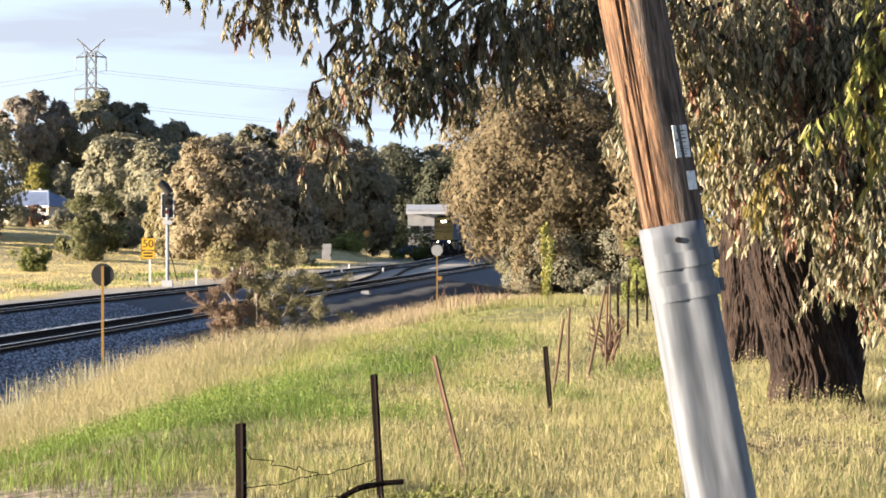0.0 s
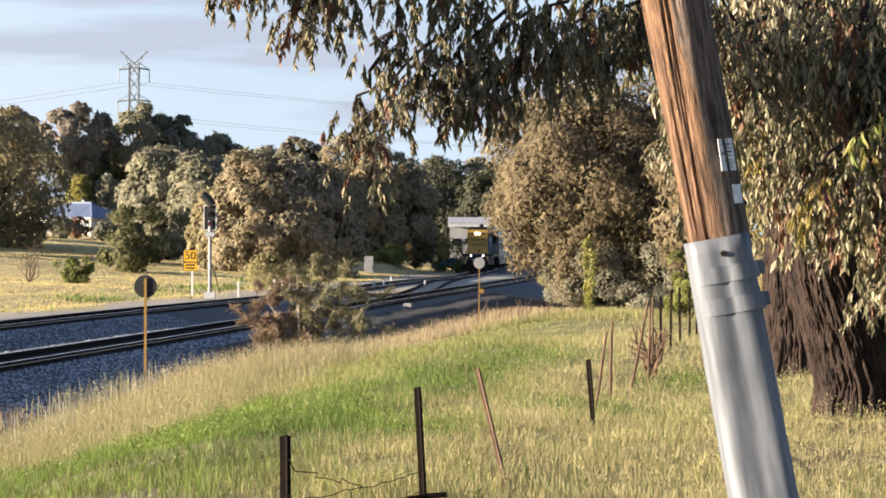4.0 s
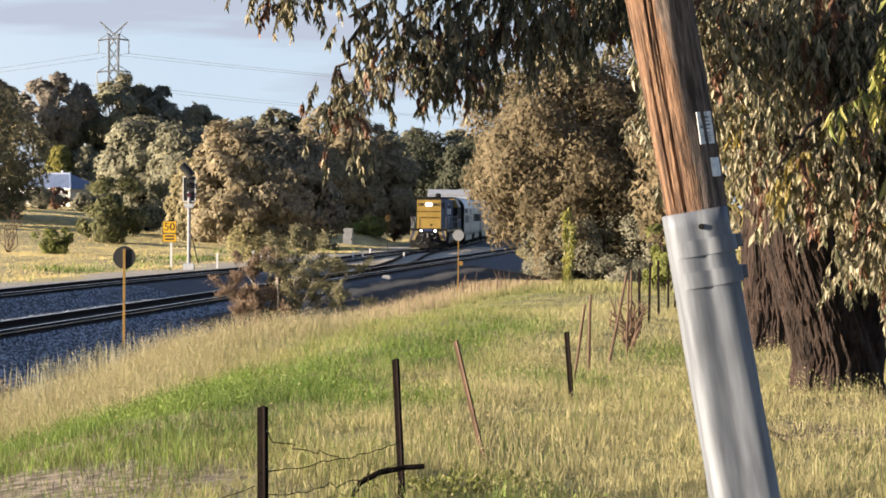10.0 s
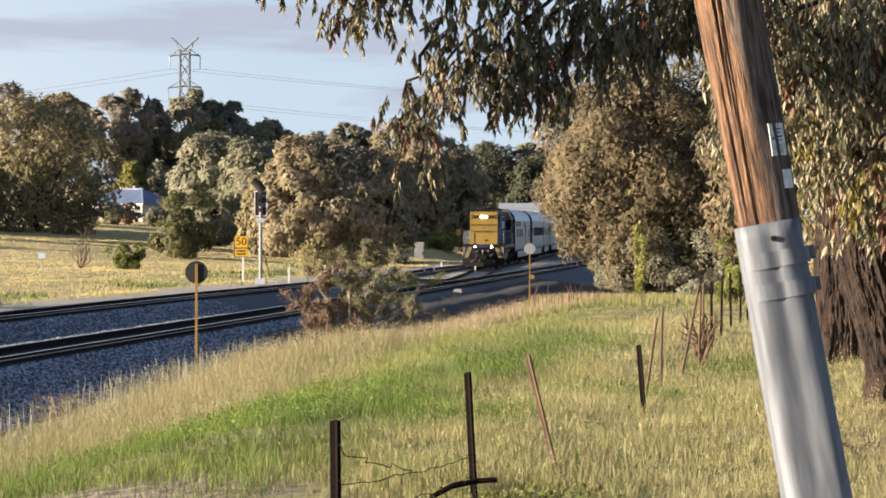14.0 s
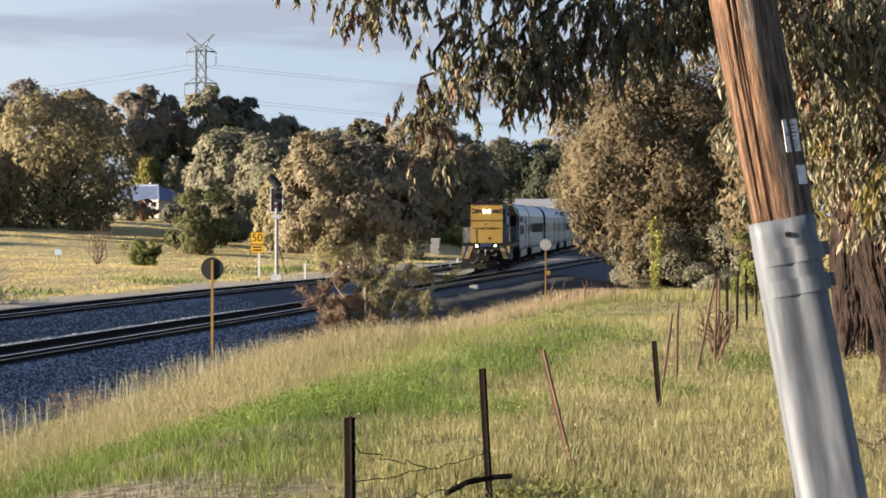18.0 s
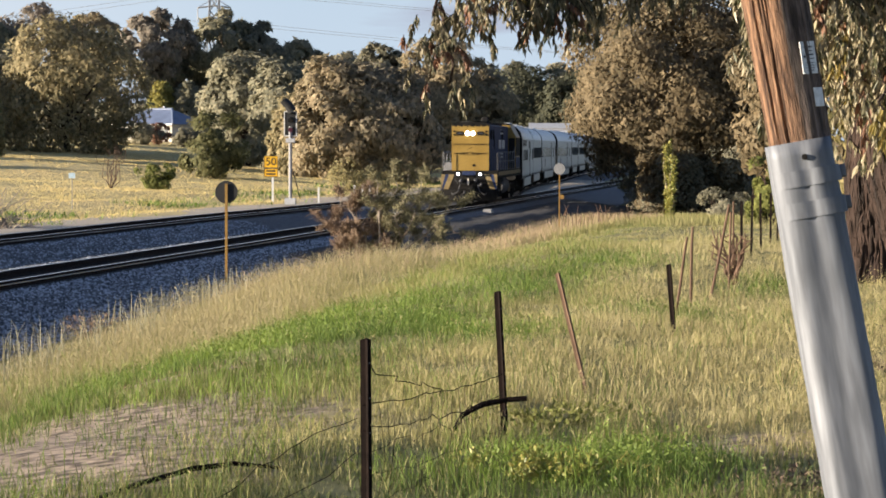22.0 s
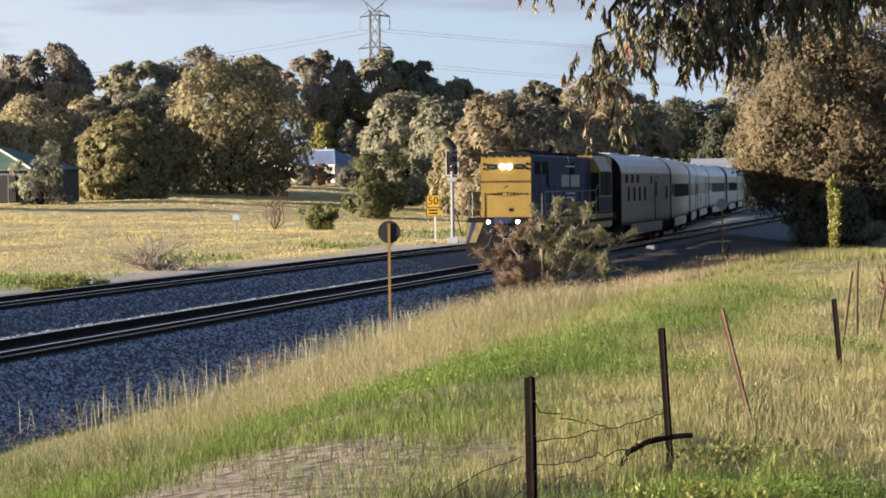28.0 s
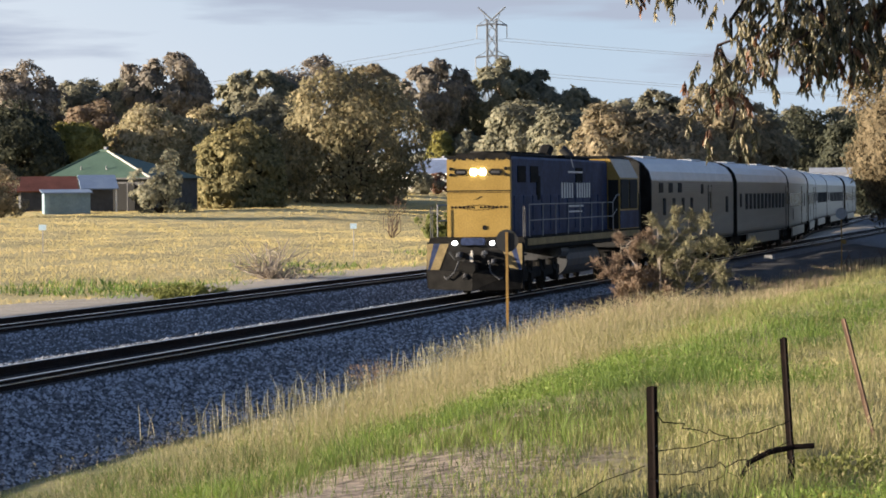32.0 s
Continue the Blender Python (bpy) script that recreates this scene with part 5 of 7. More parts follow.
# ---- leaning pole ----
def make_pole():
    foot, up = Vector((1.638, 14.57, 0.85)), Vector((-0.183, 0.02, 1)).normalized()
    root = empty("utility_pole", Matrix.Translation(foot) @ Vector((0, 0, 1)).rotation_difference(up).to_matrix().to_4x4(), "leaning weathered timber pole with a galvanised steel sleeve", "pole")
    rng = np.random.default_rng(31)
    n, rows = 150, 110
    sh = Shape()
    grooves = [(rng.random() * 6.28, 0.012 + 0.03 * rng.random(), 0.006 + 0.016 * rng.random(), rng.random() * 6) for _ in range(46)]
    vs = []
    for i in range(rows):
        z = -0.5 + 8.5 * i / (rows - 1)
        r0 = 0.150 if z < 2.15 else 0.164 + 0.011 * (z - 2.2)
        for k in range(n):
            a = 2 * math.pi * k / n
            r = r0 + 0.003 * math.sin(7 * a + 3 * math.sin(z)) - sum(dep * math.exp(-(((a - g - 0.04 * math.sin(z * 1.7 + ph) - 0.02 * math.sin(z * 7.1 + 2 * ph) + math.pi) % 6.283 - math.pi) / wd) ** 2) * max(0.0, 0.35 + math.sin(z * (1.2 + 0.3 * ph) + 3 * ph)) for g, wd, dep, ph in grooves)
            vs.append((r * math.cos(a), r * math.sin(a), z))
    sh.add(vs, [(i * n + k, i * n + (k + 1) % n, (i + 1) * n + (k + 1) % n, (i + 1) * n + k) for i in range(rows - 1) for k in range(n)])
    sh.f.append(tuple(range((rows - 1) * n, rows * n)))
    timber = part("timber", sh, M["pole"], root, "splitting timber, orange-brown and grey", recalc=False)
    # right side: grey-brown wood, with its shaded side also put into the colour
    timber.data.materials.append(M["greywood"])
    for p in timber.data.polygons:
        a = math.atan2(p.center.y, p.center.x)
        p.material_index = int(-1.62 + 0.16 * math.sin(3.1 * p.center.z) + 0.07 * math.sin(9 * p.center.z) < a < 1.2)

    def shell(z0, z1, r0, r1, a0, a1, thick=0.006, m=44):
        s, rows_ = Shape(), 2 if z1 - z0 < 0.3 else 34
        for row in range(rows_):
            u = row / (rows_ - 1)
            z, r = z0 + (z1 - z0) * u, r0 + (r1 - r0) * u
            for turn_, more in ((1, 0.0), (-1, thick)):
                for k in range(m + 1):
                    a = a0 + (a1 - a0) * (k if turn_ > 0 else m - k) / m
                    flat = 0.95 * (r + more) / (math.cos(a) ** 4 + math.sin(a) ** 4) ** 0.25
                    dent = 0.005 * noise.noise(Vector((3.2 * a, 0.4, 0.8 * z))) + 0.004 * noise.noise(Vector((2.0 * a, 7.0, 4.5 * z)))
                    flat += 0.0022 * math.sin(5.0 * a + 0.4) + dent
                    s.v.append((flat * math.cos(a), flat * math.sin(a), z))
        q = 2 * m + 2
        for row in range(rows_ - 1):
            s.f += [(row * q + k, row * q + (k + 1) % q, (row + 1) * q + (k + 1) % q, (row + 1) * q + k) for k in range(q)]
        e = (rows_ - 1) * q
        s.f += [(k, q - 1 - k, q - 2 - k, k + 1) for k in range(m)] + [(e + k, e + k + 1, e + q - 2 - k, e + q - 1 - k) for k in range(m)]
        return s
    top = 2.22
    part("sleeve", shell(-0.3, top, 0.190, 0.174, -3.3, 0.28), M["zinc"], root, "dented galvanised steel sleeve", smooth=True).location = (-0.012, 0, 0)
    for z in (top - 0.235, top - 0.40):
        band = part("band", shell(z, z + 0.085, 0.183, 0.181, -3.45, 0.42, 0.006, 110), M["zinc"], root, "galvanised clamp band")
        part("clip", Shape().box((0.190, -0.03, z + 0.045), (0.03, 0.06, 0.07), cut=0.01), M["zinc"], band)
    bolt = Shape().tube([(-0.005, -0.165, top - 0.085), (-0.005, -0.186, top - 0.085)], 0.015, 10)
    part("bolt", bolt, M["under"], root, "dark bolt head")

    def plate(name, a, z, w, h, label):
        c, s_ = math.cos(a), math.sin(a)
        m3 = Matrix(((-s_, c, 0), (c, s_, 0), (0, 0, 1)))
        ob = part(name, Shape().box((0, 0, 0), (w, 0.004, h), cut=0.001), M["white"], root, label)
        ob.matrix_basis = Matrix.Translation((0.168 * c, 0.168 * s_, z)) @ Matrix.Rotation(a + math.pi / 2, 4, "Z") @ pose(0, 0, 0, 0, 3, 0)
        return ob
    tag = plate("label_plate", -0.86, 2.64, 0.105, 0.170, "white label plate with rows of small print")
    for k, (bx, bz, bw, bh) in enumerate(((0.0, 0.055, 0.06, 0.007), (0.005, 0.035, 0.05, 0.005), (0.01, 0.015, 0.05, 0.008), (-0.032, 0.005, 0.014, 0.014), (0.01, -0.005, 0.045, 0.005), (0.0, -0.028, 0.06, 0.004), (0.0, -0.041, 0.06, 0.004), (0.0, -0.054, 0.06, 0.004), (0.0, -0.067, 0.05, 0.004))):
        part("print_bar", Shape().box((bx, -0.0035, bz), (bw, 0.001, bh)), M["tank"], tag)
    plate("label_plate", -0.70, 2.43, 0.075, 0.10, "torn white label")


make_pole()


# ---- fence ----
def picket(x, y, h, lean_x, lean_y, wide, mat, label, base=None):
    """A steel star picket: three ribs, pointed, with wire holes."""
    root = empty("fence_post", Matrix.Translation(on_land(x, y, -0.02)) @ Euler((lean_y, lean_x, 0.4)).to_matrix().to_4x4(), label, "fence post", "posts of the old fence")
    sh, rib = Shape(), wide * 0.5
    for k in range(3):
        a = 2.0944 * k + 0.5
        u, w = Vector((math.cos(a), math.sin(a), 0)), Vector((-math.sin(a), math.cos(a), 0)) * 0.006
        sh.add([-w, u * rib - w * 0.6, u * rib + w * 0.6, w, -w + Vector((0, 0, h)), u * rib - w * 0.6 + Vector((0, 0, h - 0.008)), u * rib + w * 0.6 + Vector((0, 0, h - 0.008)), w + Vector((0, 0, h))], [(0, 1, 5, 4), (1, 2, 6, 5), (2, 3, 7, 6), (4, 5, 6, 7), (3, 2, 1, 0), (3, 0, 4, 7)])
    part("shaft", sh, mat, root)
    for k in range(5):
        part("wire_tie", Shape().tube([(0.006, -rib * 0.72 - 0.001, h * (0.2 + 0.17 * k)), (0.006, -rib * 0.72 - 0.006, h * (0.2 + 0.17 * k))], 0.006, 6), M["zinc"], root)
    return root


DARK = "rusty dark steel star picket of an old wire fence"
picket(-1.05, 14.89, 1.111, -0.01, 0.0, 0.068, M["picket"], DARK)
picket(-0.415, 20.12, 1.074, -0.06, 0.0, 0.062, M["picket"], DARK + ", slightly leaning")
picket(0.205, 23.08, 1.076, -0.26, 0.0, 0.05, M["oldwood"], "reddish rusty picket leaning over in long grass")
picket(1.24, 30.95, 0.831, -0.09, 0.0, 0.07, M["picket"], DARK + ", slightly leaning")


def stake(x, y, h, lx, r, label):
    rng = np.random.default_rng(int(abs(x * 37 + y * 11)))
    sh = Shape().tube([(-0.08 * lx, 0, -0.1), (lx * 0.35 + 0.006 * rng.normal(), 0, h * 0.35), (lx * 0.72 + 0.006 * rng.normal(), 0, h * 0.72), (lx, 0, h)], [r, r * 0.95, r * 0.9, r * 0.8], 8)
    ob = part("fence_post", sh, M["oldwood"], None)
    ob.location = on_land(x, y)
    tagged(ob, label, "fence post", "posts of the old fence")


STAKE = "thin weathered brown wooden stake of an old fence"
for az, dist, h, lx, r in ((2.27, 34.79, 1.05, 0.16, 0.020), (2.62, 38.65, 1.1, 0.02, 0.023), (3.02, 39.93, 1.35, 0.26, 0.022), (3.40, 42.5, 1.2, 0.02, 0.020), (3.48, 46.36, 1.2, 0.0, 0.020)):
    x, y = bearing(az, dist)
    stake(x, y, h, lx, r, STAKE)
for az, dist in ((3.66, 47.64), (3.85, 51.49), (4.05, 55.35), (4.24, 59.19), (4.38, 64.33), (4.5, 69.47), (4.62, 74.61)):
    x, y = bearing(az, dist)
    picket(x, y, 1.15, 0.02 * math.sin(dist), 0, 0.055, M["picket"], DARK)


def wire(points, r=0.0022, name="fence_wire", label="slack rusty fence wire"):
    ob = part(name, Shape().tube(points, r, 5, caps=False), M["picket"], None, recalc=False)
    return tagged(ob, label, "wire")


def sag(p, q, drop, n=14, jig=0.0, seed=0):
    rng = np.random.default_rng(seed)
    return [Vector(p).lerp(Vector(q), k / n) + Vector((rng.normal() * jig, rng.normal() * jig, -drop * 4 * (k / n) * (1 - k / n) + rng.normal() * jig)) for k in range(n + 1)]


wire(sag((-1.08, 14.86, 1.60), (-0.44, 19.99, 1.35), 0.02, 18, 0.012, 1), 0.003)
wire(sag((-1.08, 14.86, 1.47), (-0.44, 19.99, 1.18), 0.03, 18, 0.012, 2), 0.003)
wire(sag((-1.06, 14.88, 1.82), (-0.75, 17.8, 1.42), 0.02, 12, 0.015, 3), 0.003)
wire(sag((-1.85, 14.57, 1.1), (-1.10, 14.86, 1.55), -0.05, 10, 0.01, 4), 0.0025)
wire(sag((-1.9, 14.44, 0.98), (-1.10, 14.86, 1.35), 0.05, 10, 0.01, 5), 0.0025)
mesh_wire = Shape()
rngw = np.random.default_rng(9)
for k in range(22):
    u = k / 21
    top = Vector((-1.08, 14.86, 1.58)).lerp(Vector((-0.44, 19.99, 1.33)), u)
    mesh_wire.tube([top, top + Vector((rngw.normal() * 0.03, 0, -0.3)), top + Vector((rngw.normal() * 0.06, 0, -0.62))], 0.0016, 4, caps=False)
for zz in (0.22, 0.38, 0.52):
    mesh_wire.tube(sag((-1.08, 14.86, 1.58 - zz), (-0.44, 19.99, 1.33 - zz), 0.02, 16, 0.015, int(zz * 100)), 0.0016, 4, caps=False)
tagged(part("fence_netting", mesh_wire, M["picket"], None, recalc=False), "torn rusty wire netting between two pickets", "wire netting")
fallen = part("fallen_rail", Shape().tube([(-0.80, 19.79, 0.93), (-0.72, 19.86, 1.07), (-0.58, 19.92, 1.14), (-0.40, 19.99, 1.17), (-0.26, 19.99, 1.18)], [0.016, 0.02, 0.022, 0.02, 0.02], 8), M["picket"], None)
tagged(fallen, "bent dark fallen branch caught on a picket", "branch")
lying = part("fallen_branch", Shape().tube([on_land(bx, by, bz) for bx, by, bz in ((-2.85, 15.6, 0.02), (-2.75, 16.3, 0.02), (-2.62, 17.0, 0.04), (-2.35, 17.5, 0.06), (-2.1, 17.65, 0.06), (-1.8, 17.6, 0.03))], [0.012, 0.016, 0.019, 0.019, 0.016, 0.009], 8), M["picket"], None, smooth=True)
tagged(lying, "long dark dead branch lying on bare soil", "branch")


# ---- signals and signs ----
def disc_sign(x, y, zc, r, post_r, face, back, label):
    root = empty("disc_sign", Matrix.Translation((x, y, float(land(x, y)) - 0.1)), label, "railway sign")
    g = float(land(x, y)) - 0.1
    disc = part("disc", Shape().tube([(0, 0.006, zc - g), (0, -0.006, zc - g)], r, 40), face, root)
    part("post", Shape().box((0, -0.03 if back else 0.03, (zc - g + (r * 0.75 if back else r * 0.4)) / 2), (post_r * 2, post_r, zc - g + (r * 0.75 if back else r * 0.4))), M["yellowpost"], root, "ochre painted flat post")
    return root


disc_sign(-8.74, 71.31, 1.80, 0.295, 0.034, M["black"], True, "black back of a round sign on an ochre post")
d2 = disc_sign(-0.24, 122.5, 2.02, 0.25, 0.026, M["dullgrey"], False, "round white sign on a thin ochre post beside the railway")
part("lower_ring", Shape().tube([(0.12, -0.04, 1.6), (0.12, -0.06, 1.6)], 0.10, 20), M["yellowpost"], d2)


def make_signal():
    x, y = -15.5, 156.03
    g = -0.30
    root = empty("rail_signal", Matrix.Translation((x, y, g)), "tall railway signal with a hooded black head, its red lamp lit", "railway signal")
    part("base", Shape().box((0, 0, 0.15), (0.6, 0.6, 0.4), cut=0.05), M["grey"], root, "white concrete base")
    part("mast", Shape().tube([(0, 0, 0.3), (0, 0, 4.4)], 0.10, 14), M["dullgrey"], root, "light grey steel mast")
    back = part("backplate", Shape().box((0, 0, 4.55), (0.62, 0.06, 1.35), cut=0.02), M["black"], root)
    rim = Shape()
    for dx in (-0.34, 0.34):
        rim.box((dx, -0.01, 4.55), (0.05, 0.08, 1.4))
    for dz in (3.86, 5.24):
        rim.box((0, -0.01, dz), (0.73, 0.08, 0.05))
    part("rim", rim, M["white"], root, "white backplate rim")
    for dz in (4.2, 4.75):
        lamp = part("lamp", Shape().tube([(0, -0.03, dz), (0, -0.12, dz)], 0.13, 16), M["redlight"] if dz < 4.5 else M["under"], root, "round signal lamp")
        part("hood", Shape().tube([(0, -0.03, dz + 0.14), (0, -0.34, dz + 0.10)], [0.05, 0.03], 8), M["black"], lamp)
    part("hood_arm", Shape().tube([(0.12, -0.1, 5.25), (-0.12, -0.15, 5.62), (-0.42, -0.2, 5.88)], [0.26, 0.25, 0.22], 12), M["black"], root, "slanting black route indicator box")
    part("stay", Shape().tube([(0.55, 0.1, 0.3), (0.12, 0, 2.0)], 0.03, 6), M["black"], root)
    part("bracket", Shape().box((0, 0, 3.6), (0.5, 0.3, 0.25), cut=0.03), M["grey"], root)


make_signal()


def lettering(text, size, parent, m, mat):
    cu = bpy.data.curves.new("lettering", "FONT")
    cu.body, cu.size, cu.align_x, cu.align_y, cu.extrude = text, size, "CENTER", "CENTER", 0.002
    cu.materials.append(mat)
    tmp = new("lettering", cu)
    me = bpy.data.meshes.new_from_object(tmp.evaluated_get(bpy.context.evaluated_depsgraph_get()))
    bpy.data.objects.remove(tmp)
    if not me.materials:
        me.materials.append(mat)
    ob = new("lettering", me)
    ob.parent = parent
    ob.matrix_basis = m
    return ob


def make_speed_sign():
    x, y = -17.4, 163.51
    g = float(land(x, y)) - 0.05
    root = empty("speed_sign", Matrix.Translation((x, y, g)), "yellow speed board with black 50 on a white post", "railway sign")
    zc = 1.83 - g
    part("post", Shape().box((0.1, 0.05, zc / 2 - 0.2), (0.12, 0.06, zc - 0.4)), M["white"], root, "white post")
    up = part("upper_board", Shape().box((0, 0, zc + 0.22), (0.82, 0.03, 0.72), cut=0.01), M["signyellow"], root)
    lo = part("lower_board", Shape().box((0, 0, zc - 0.42), (0.82, 0.03, 0.50), cut=0.01), M["signyellow"], root)
    lettering("50", 0.66, root, pose(0, -0.022, zc + 0.22, 90, 0, 0), M["black"])
    for dz in (-0.32, -0.5):
        part("print_bar", Shape().box((0, -0.019, zc + dz), (0.55, 0.006, 0.10)), M["black"], root)
    rim = Shape()
    for cz, hh in ((zc + 0.22, 0.72), (zc - 0.42, 0.5)):
        for sx in (-0.4, 0.4):
            rim.box((sx, -0.019, cz), (0.03, 0.006, hh))
        for sz in (-hh / 2 + 0.015, hh / 2 - 0.015):
            rim.box((0, -0.019, cz + sz), (0.8, 0.006, 0.03))
    part("border", rim, M["black"], root)


make_speed_sign()


def small_board(name, x, y, zc, w, h, mat, label, post=M["white"]):
    g = float(land(x, y)) - 0.05
    root = empty(name, Matrix.Translation((x, y, g)), label, "sign")
    part("board", Shape().box((0, 0, zc - g), (w, 0.03, h), cut=0.01), mat, root)
    part("post", Shape().tube([(0, 0.04, 0), (0, 0.04, zc - g)], 0.02, 8), post, root)
    return root


small_board("marker_sign", -39.3, 132.43, 1.6, 0.38, 0.28, M["cyan"], "small pale sign on a thin stake in the paddock", M["dullgrey"])
x, y = bearing(-10.15, 142.96)
small_board("marker_sign", x, y, 1.45, 0.34, 0.28, M["cyan"], "small pale blue sign in the paddock", M["dullgrey"])
small_board("marker_sign", -6.75, 244.88, 2.5, 0.42, 0.55, M["yellowpost"], "small yellow board on a pale post beside the track", M["yellowpost"])
cab = empty("equipment_cabinet", Matrix.Translation((-11.3, 270.0, -0.45)), "grey trackside equipment cabinet", "cabinet")
part("body", Shape().box((0, 0, 0.95), (0.95, 0.6, 1.9), cut=0.04), M["dullgrey"], cab)
part("door", Shape().box((0, -0.315, 0.95), (0.8, 0.03, 1.7), cut=0.01), M["dullgrey"], cab)
part("handle", Shape().box((0.3, -0.34, 0.8), (0.04, 0.04, 0.2)), M["under"], cab)
post_one = Shape().box((0, 0, 0.5), (0.11, 0.11, 1.1), cut=0.015).mesh("marker_post")
for az, dist in ((-5.09, 164.63), (-4.35, 175.04), (-4.19, 175.06), (-4.04, 176.37), (-1.94, 212.69), (-1.24, 193.39), (-2.29, 193.32), (-2.09, 193.34)):
    x, y = bearing(az, dist)
    ob = part("marker_post", post_one, M["white"], None)
    ob.location = on_land(x, y, -0.1)
    tagged(ob, "short white marker post beside the track", "post", "white marker posts")


# ---- dark fines heaped along the shoulder ----
# dark by its own grit, deepened by the train's shade put into the colour
def make_fines():
    ys, xs, nx, ny = along(near_line, 84, 176, 0.8)
    offs = np.linspace(1.9, 6.4, 16)
    vs = []
    for y, x, u, w in zip(ys, xs, nx, ny):
        ends = min(1.0, (y - 84) / 10, (176 - y) / 14)
        for a in offs:
            crest = math.exp(-(((a - 4.0) / 1.25) ** 2)) * (0.30 + 0.22 * noise.noise(Vector((0.11 * y, 0.3 * a, 0)))) + 0.05 * noise.noise(Vector((0.9 * y, 1.1 * a, 2)))
            base = float(np.interp(a, [1.75, 3.0, 5.0, 6.4], [-0.235, -0.50, -0.73, -0.80]))
            vs.append((x + a * u, y + a * w, base + 0.03 + max(0.0, ends) * crest - (0.14 if a in (offs[0], offs[-1]) else 0)))
    n = len(offs)
    sh = Shape().add(vs, [(i * n + k, (i + 1) * n + k, (i + 1) * n + k + 1, i * n + k + 1) for i in range(len(ys) - 1) for k in range(n - 1)])
    tagged(part("ballast_fines", sh, M["fines"], None, smooth=True, recalc=False), "dark gritty fines heaped beside the rails", "gravel", kind="structure")


make_fines()


# ---- service road ----
tagged(part("road_service", sweep(far_line, 52, 300, 3.0, [(-9.0, -0.46), (-8.0, -0.38), (-4.8, -0.38), (-4.0, -0.46)]), M["gravel"], None, recalc=False), "pale gravel service road beside the tracks", "road", kind="structure")


tagged(part("road_apron", sweep(far_line, 168, 262, 2.0, [(1.25, -0.24), (1.6, -0.185), (4.2, -0.185), (5.0, -0.40)]), M["gravel"], None, recalc=False), "pale sandy gravel between the two tracks", "gravel", kind="structure")


# ---- pylon ----
def make_pylon():
    x, y = -97.0, 763.38
    g = 6.3
    root = empty("pylon", Matrix.Translation((x, y, g)), "tall grey lattice power pylon beyond the trees", "pylon")
    H, w0, w1 = 45.4, 4.5, 1.3
    body = Shape()

    def width(z):
        return w0 + (w1 - w0) * min(1, z / 34)
    legs = [(1, 1), (1, -1), (-1, 1), (-1, -1)]
    for sx, sy in legs:
        part("leg", Shape().tube([(sx * w0, sy * w0, 0), (sx * w1, sy * w1, 34), (sx * w1, sy * w1, H)], 0.16, 5), M["galv"], root)
    zs = list(np.linspace(0, H, 13))
    for a, b in zip(zs[:-1], zs[1:]):
        for (sx, sy), (tx, ty) in ((legs[0], legs[1]), (legs[1], legs[3]), (legs[3], legs[2]), (legs[2], legs[0])):
            body.tube([(sx * width(a), sy * width(a), a), (tx * width(b), ty * width(b), b)], 0.09, 4)
            body.tube([(tx * width(a), ty * width(a), a), (sx * width(b), sy * width(b), b)], 0.09, 4)
    part("bracing", body, M["galv"], root, recalc=False)
    for z, reach in ((34.8, 4.6), (43.6, 4.2)):
        for sg in (-1, 1):
            arm = Shape().tube([(0, 0, z + 0.5), (sg * reach, 0, z)], 0.24, 5).tube([(sg * w1, 0, z + 1.9), (sg * reach, 0, z)], 0.10, 4)
            part("crossarm", arm, M["galv"], root)
            part("insulator", Shape().tube([(sg * reach, 0, z), (sg * reach, 0, z - 3.6)], 0.13, 5), M["dullgrey"], root)
    for sg in (-1, 1):
        horn = Shape().tube([(-sg * 0.5, 0, H - 0.6), (sg * 3.8, 0, H + 3.3)], 0.22, 5).tube([(sg * w1, 0, H - 1.5), (sg * 2.4, 0, H + 2.0)], 0.10, 4)
        part("horn", horn, M["galv"], root)
    for zz, dz, off in ((g + 31.2, 8, 4.6), (g + 40.0, 9, 4.2)):
        for sg in (-1, 1):
            cable = part("cable", Shape().tube(sag((x + sg * off, y, zz), (x + 330, y - 40 + sg * 4, zz - 14), 6, 24), 0.045, 4, caps=False), M["galv"], None, recalc=False)
            tagged(cable, "sagging power line cable across the sky", "power cable", "power lines")
            cable = part("cable", Shape().tube(sag((x + sg * off, y, zz), (x - 330, y + 60 + sg * 4, zz - 18), 8, 24), 0.045, 4, caps=False), M["galv"], None, recalc=False)
            tagged(cable, "sagging power line cable across the sky", "power cable", "power lines")


make_pylon()


# ---- houses ----
def hip_roof(w, d, z0, h, over, ridge, shift=0.0):
    x, y = w / 2 + over, d / 2 + over
    sh = Shape()
    sh.add([(-x, -y, z0), (x, -y, z0), (x, y, z0), (-x, y, z0), (shift - ridge / 2, 0, z0 + h), (shift + ridge / 2, 0, z0 + h)], [(0, 1, 5, 4), (1, 2, 5), (2, 3, 4, 5), (3, 0, 4), (3, 2, 1, 0)])
    return sh


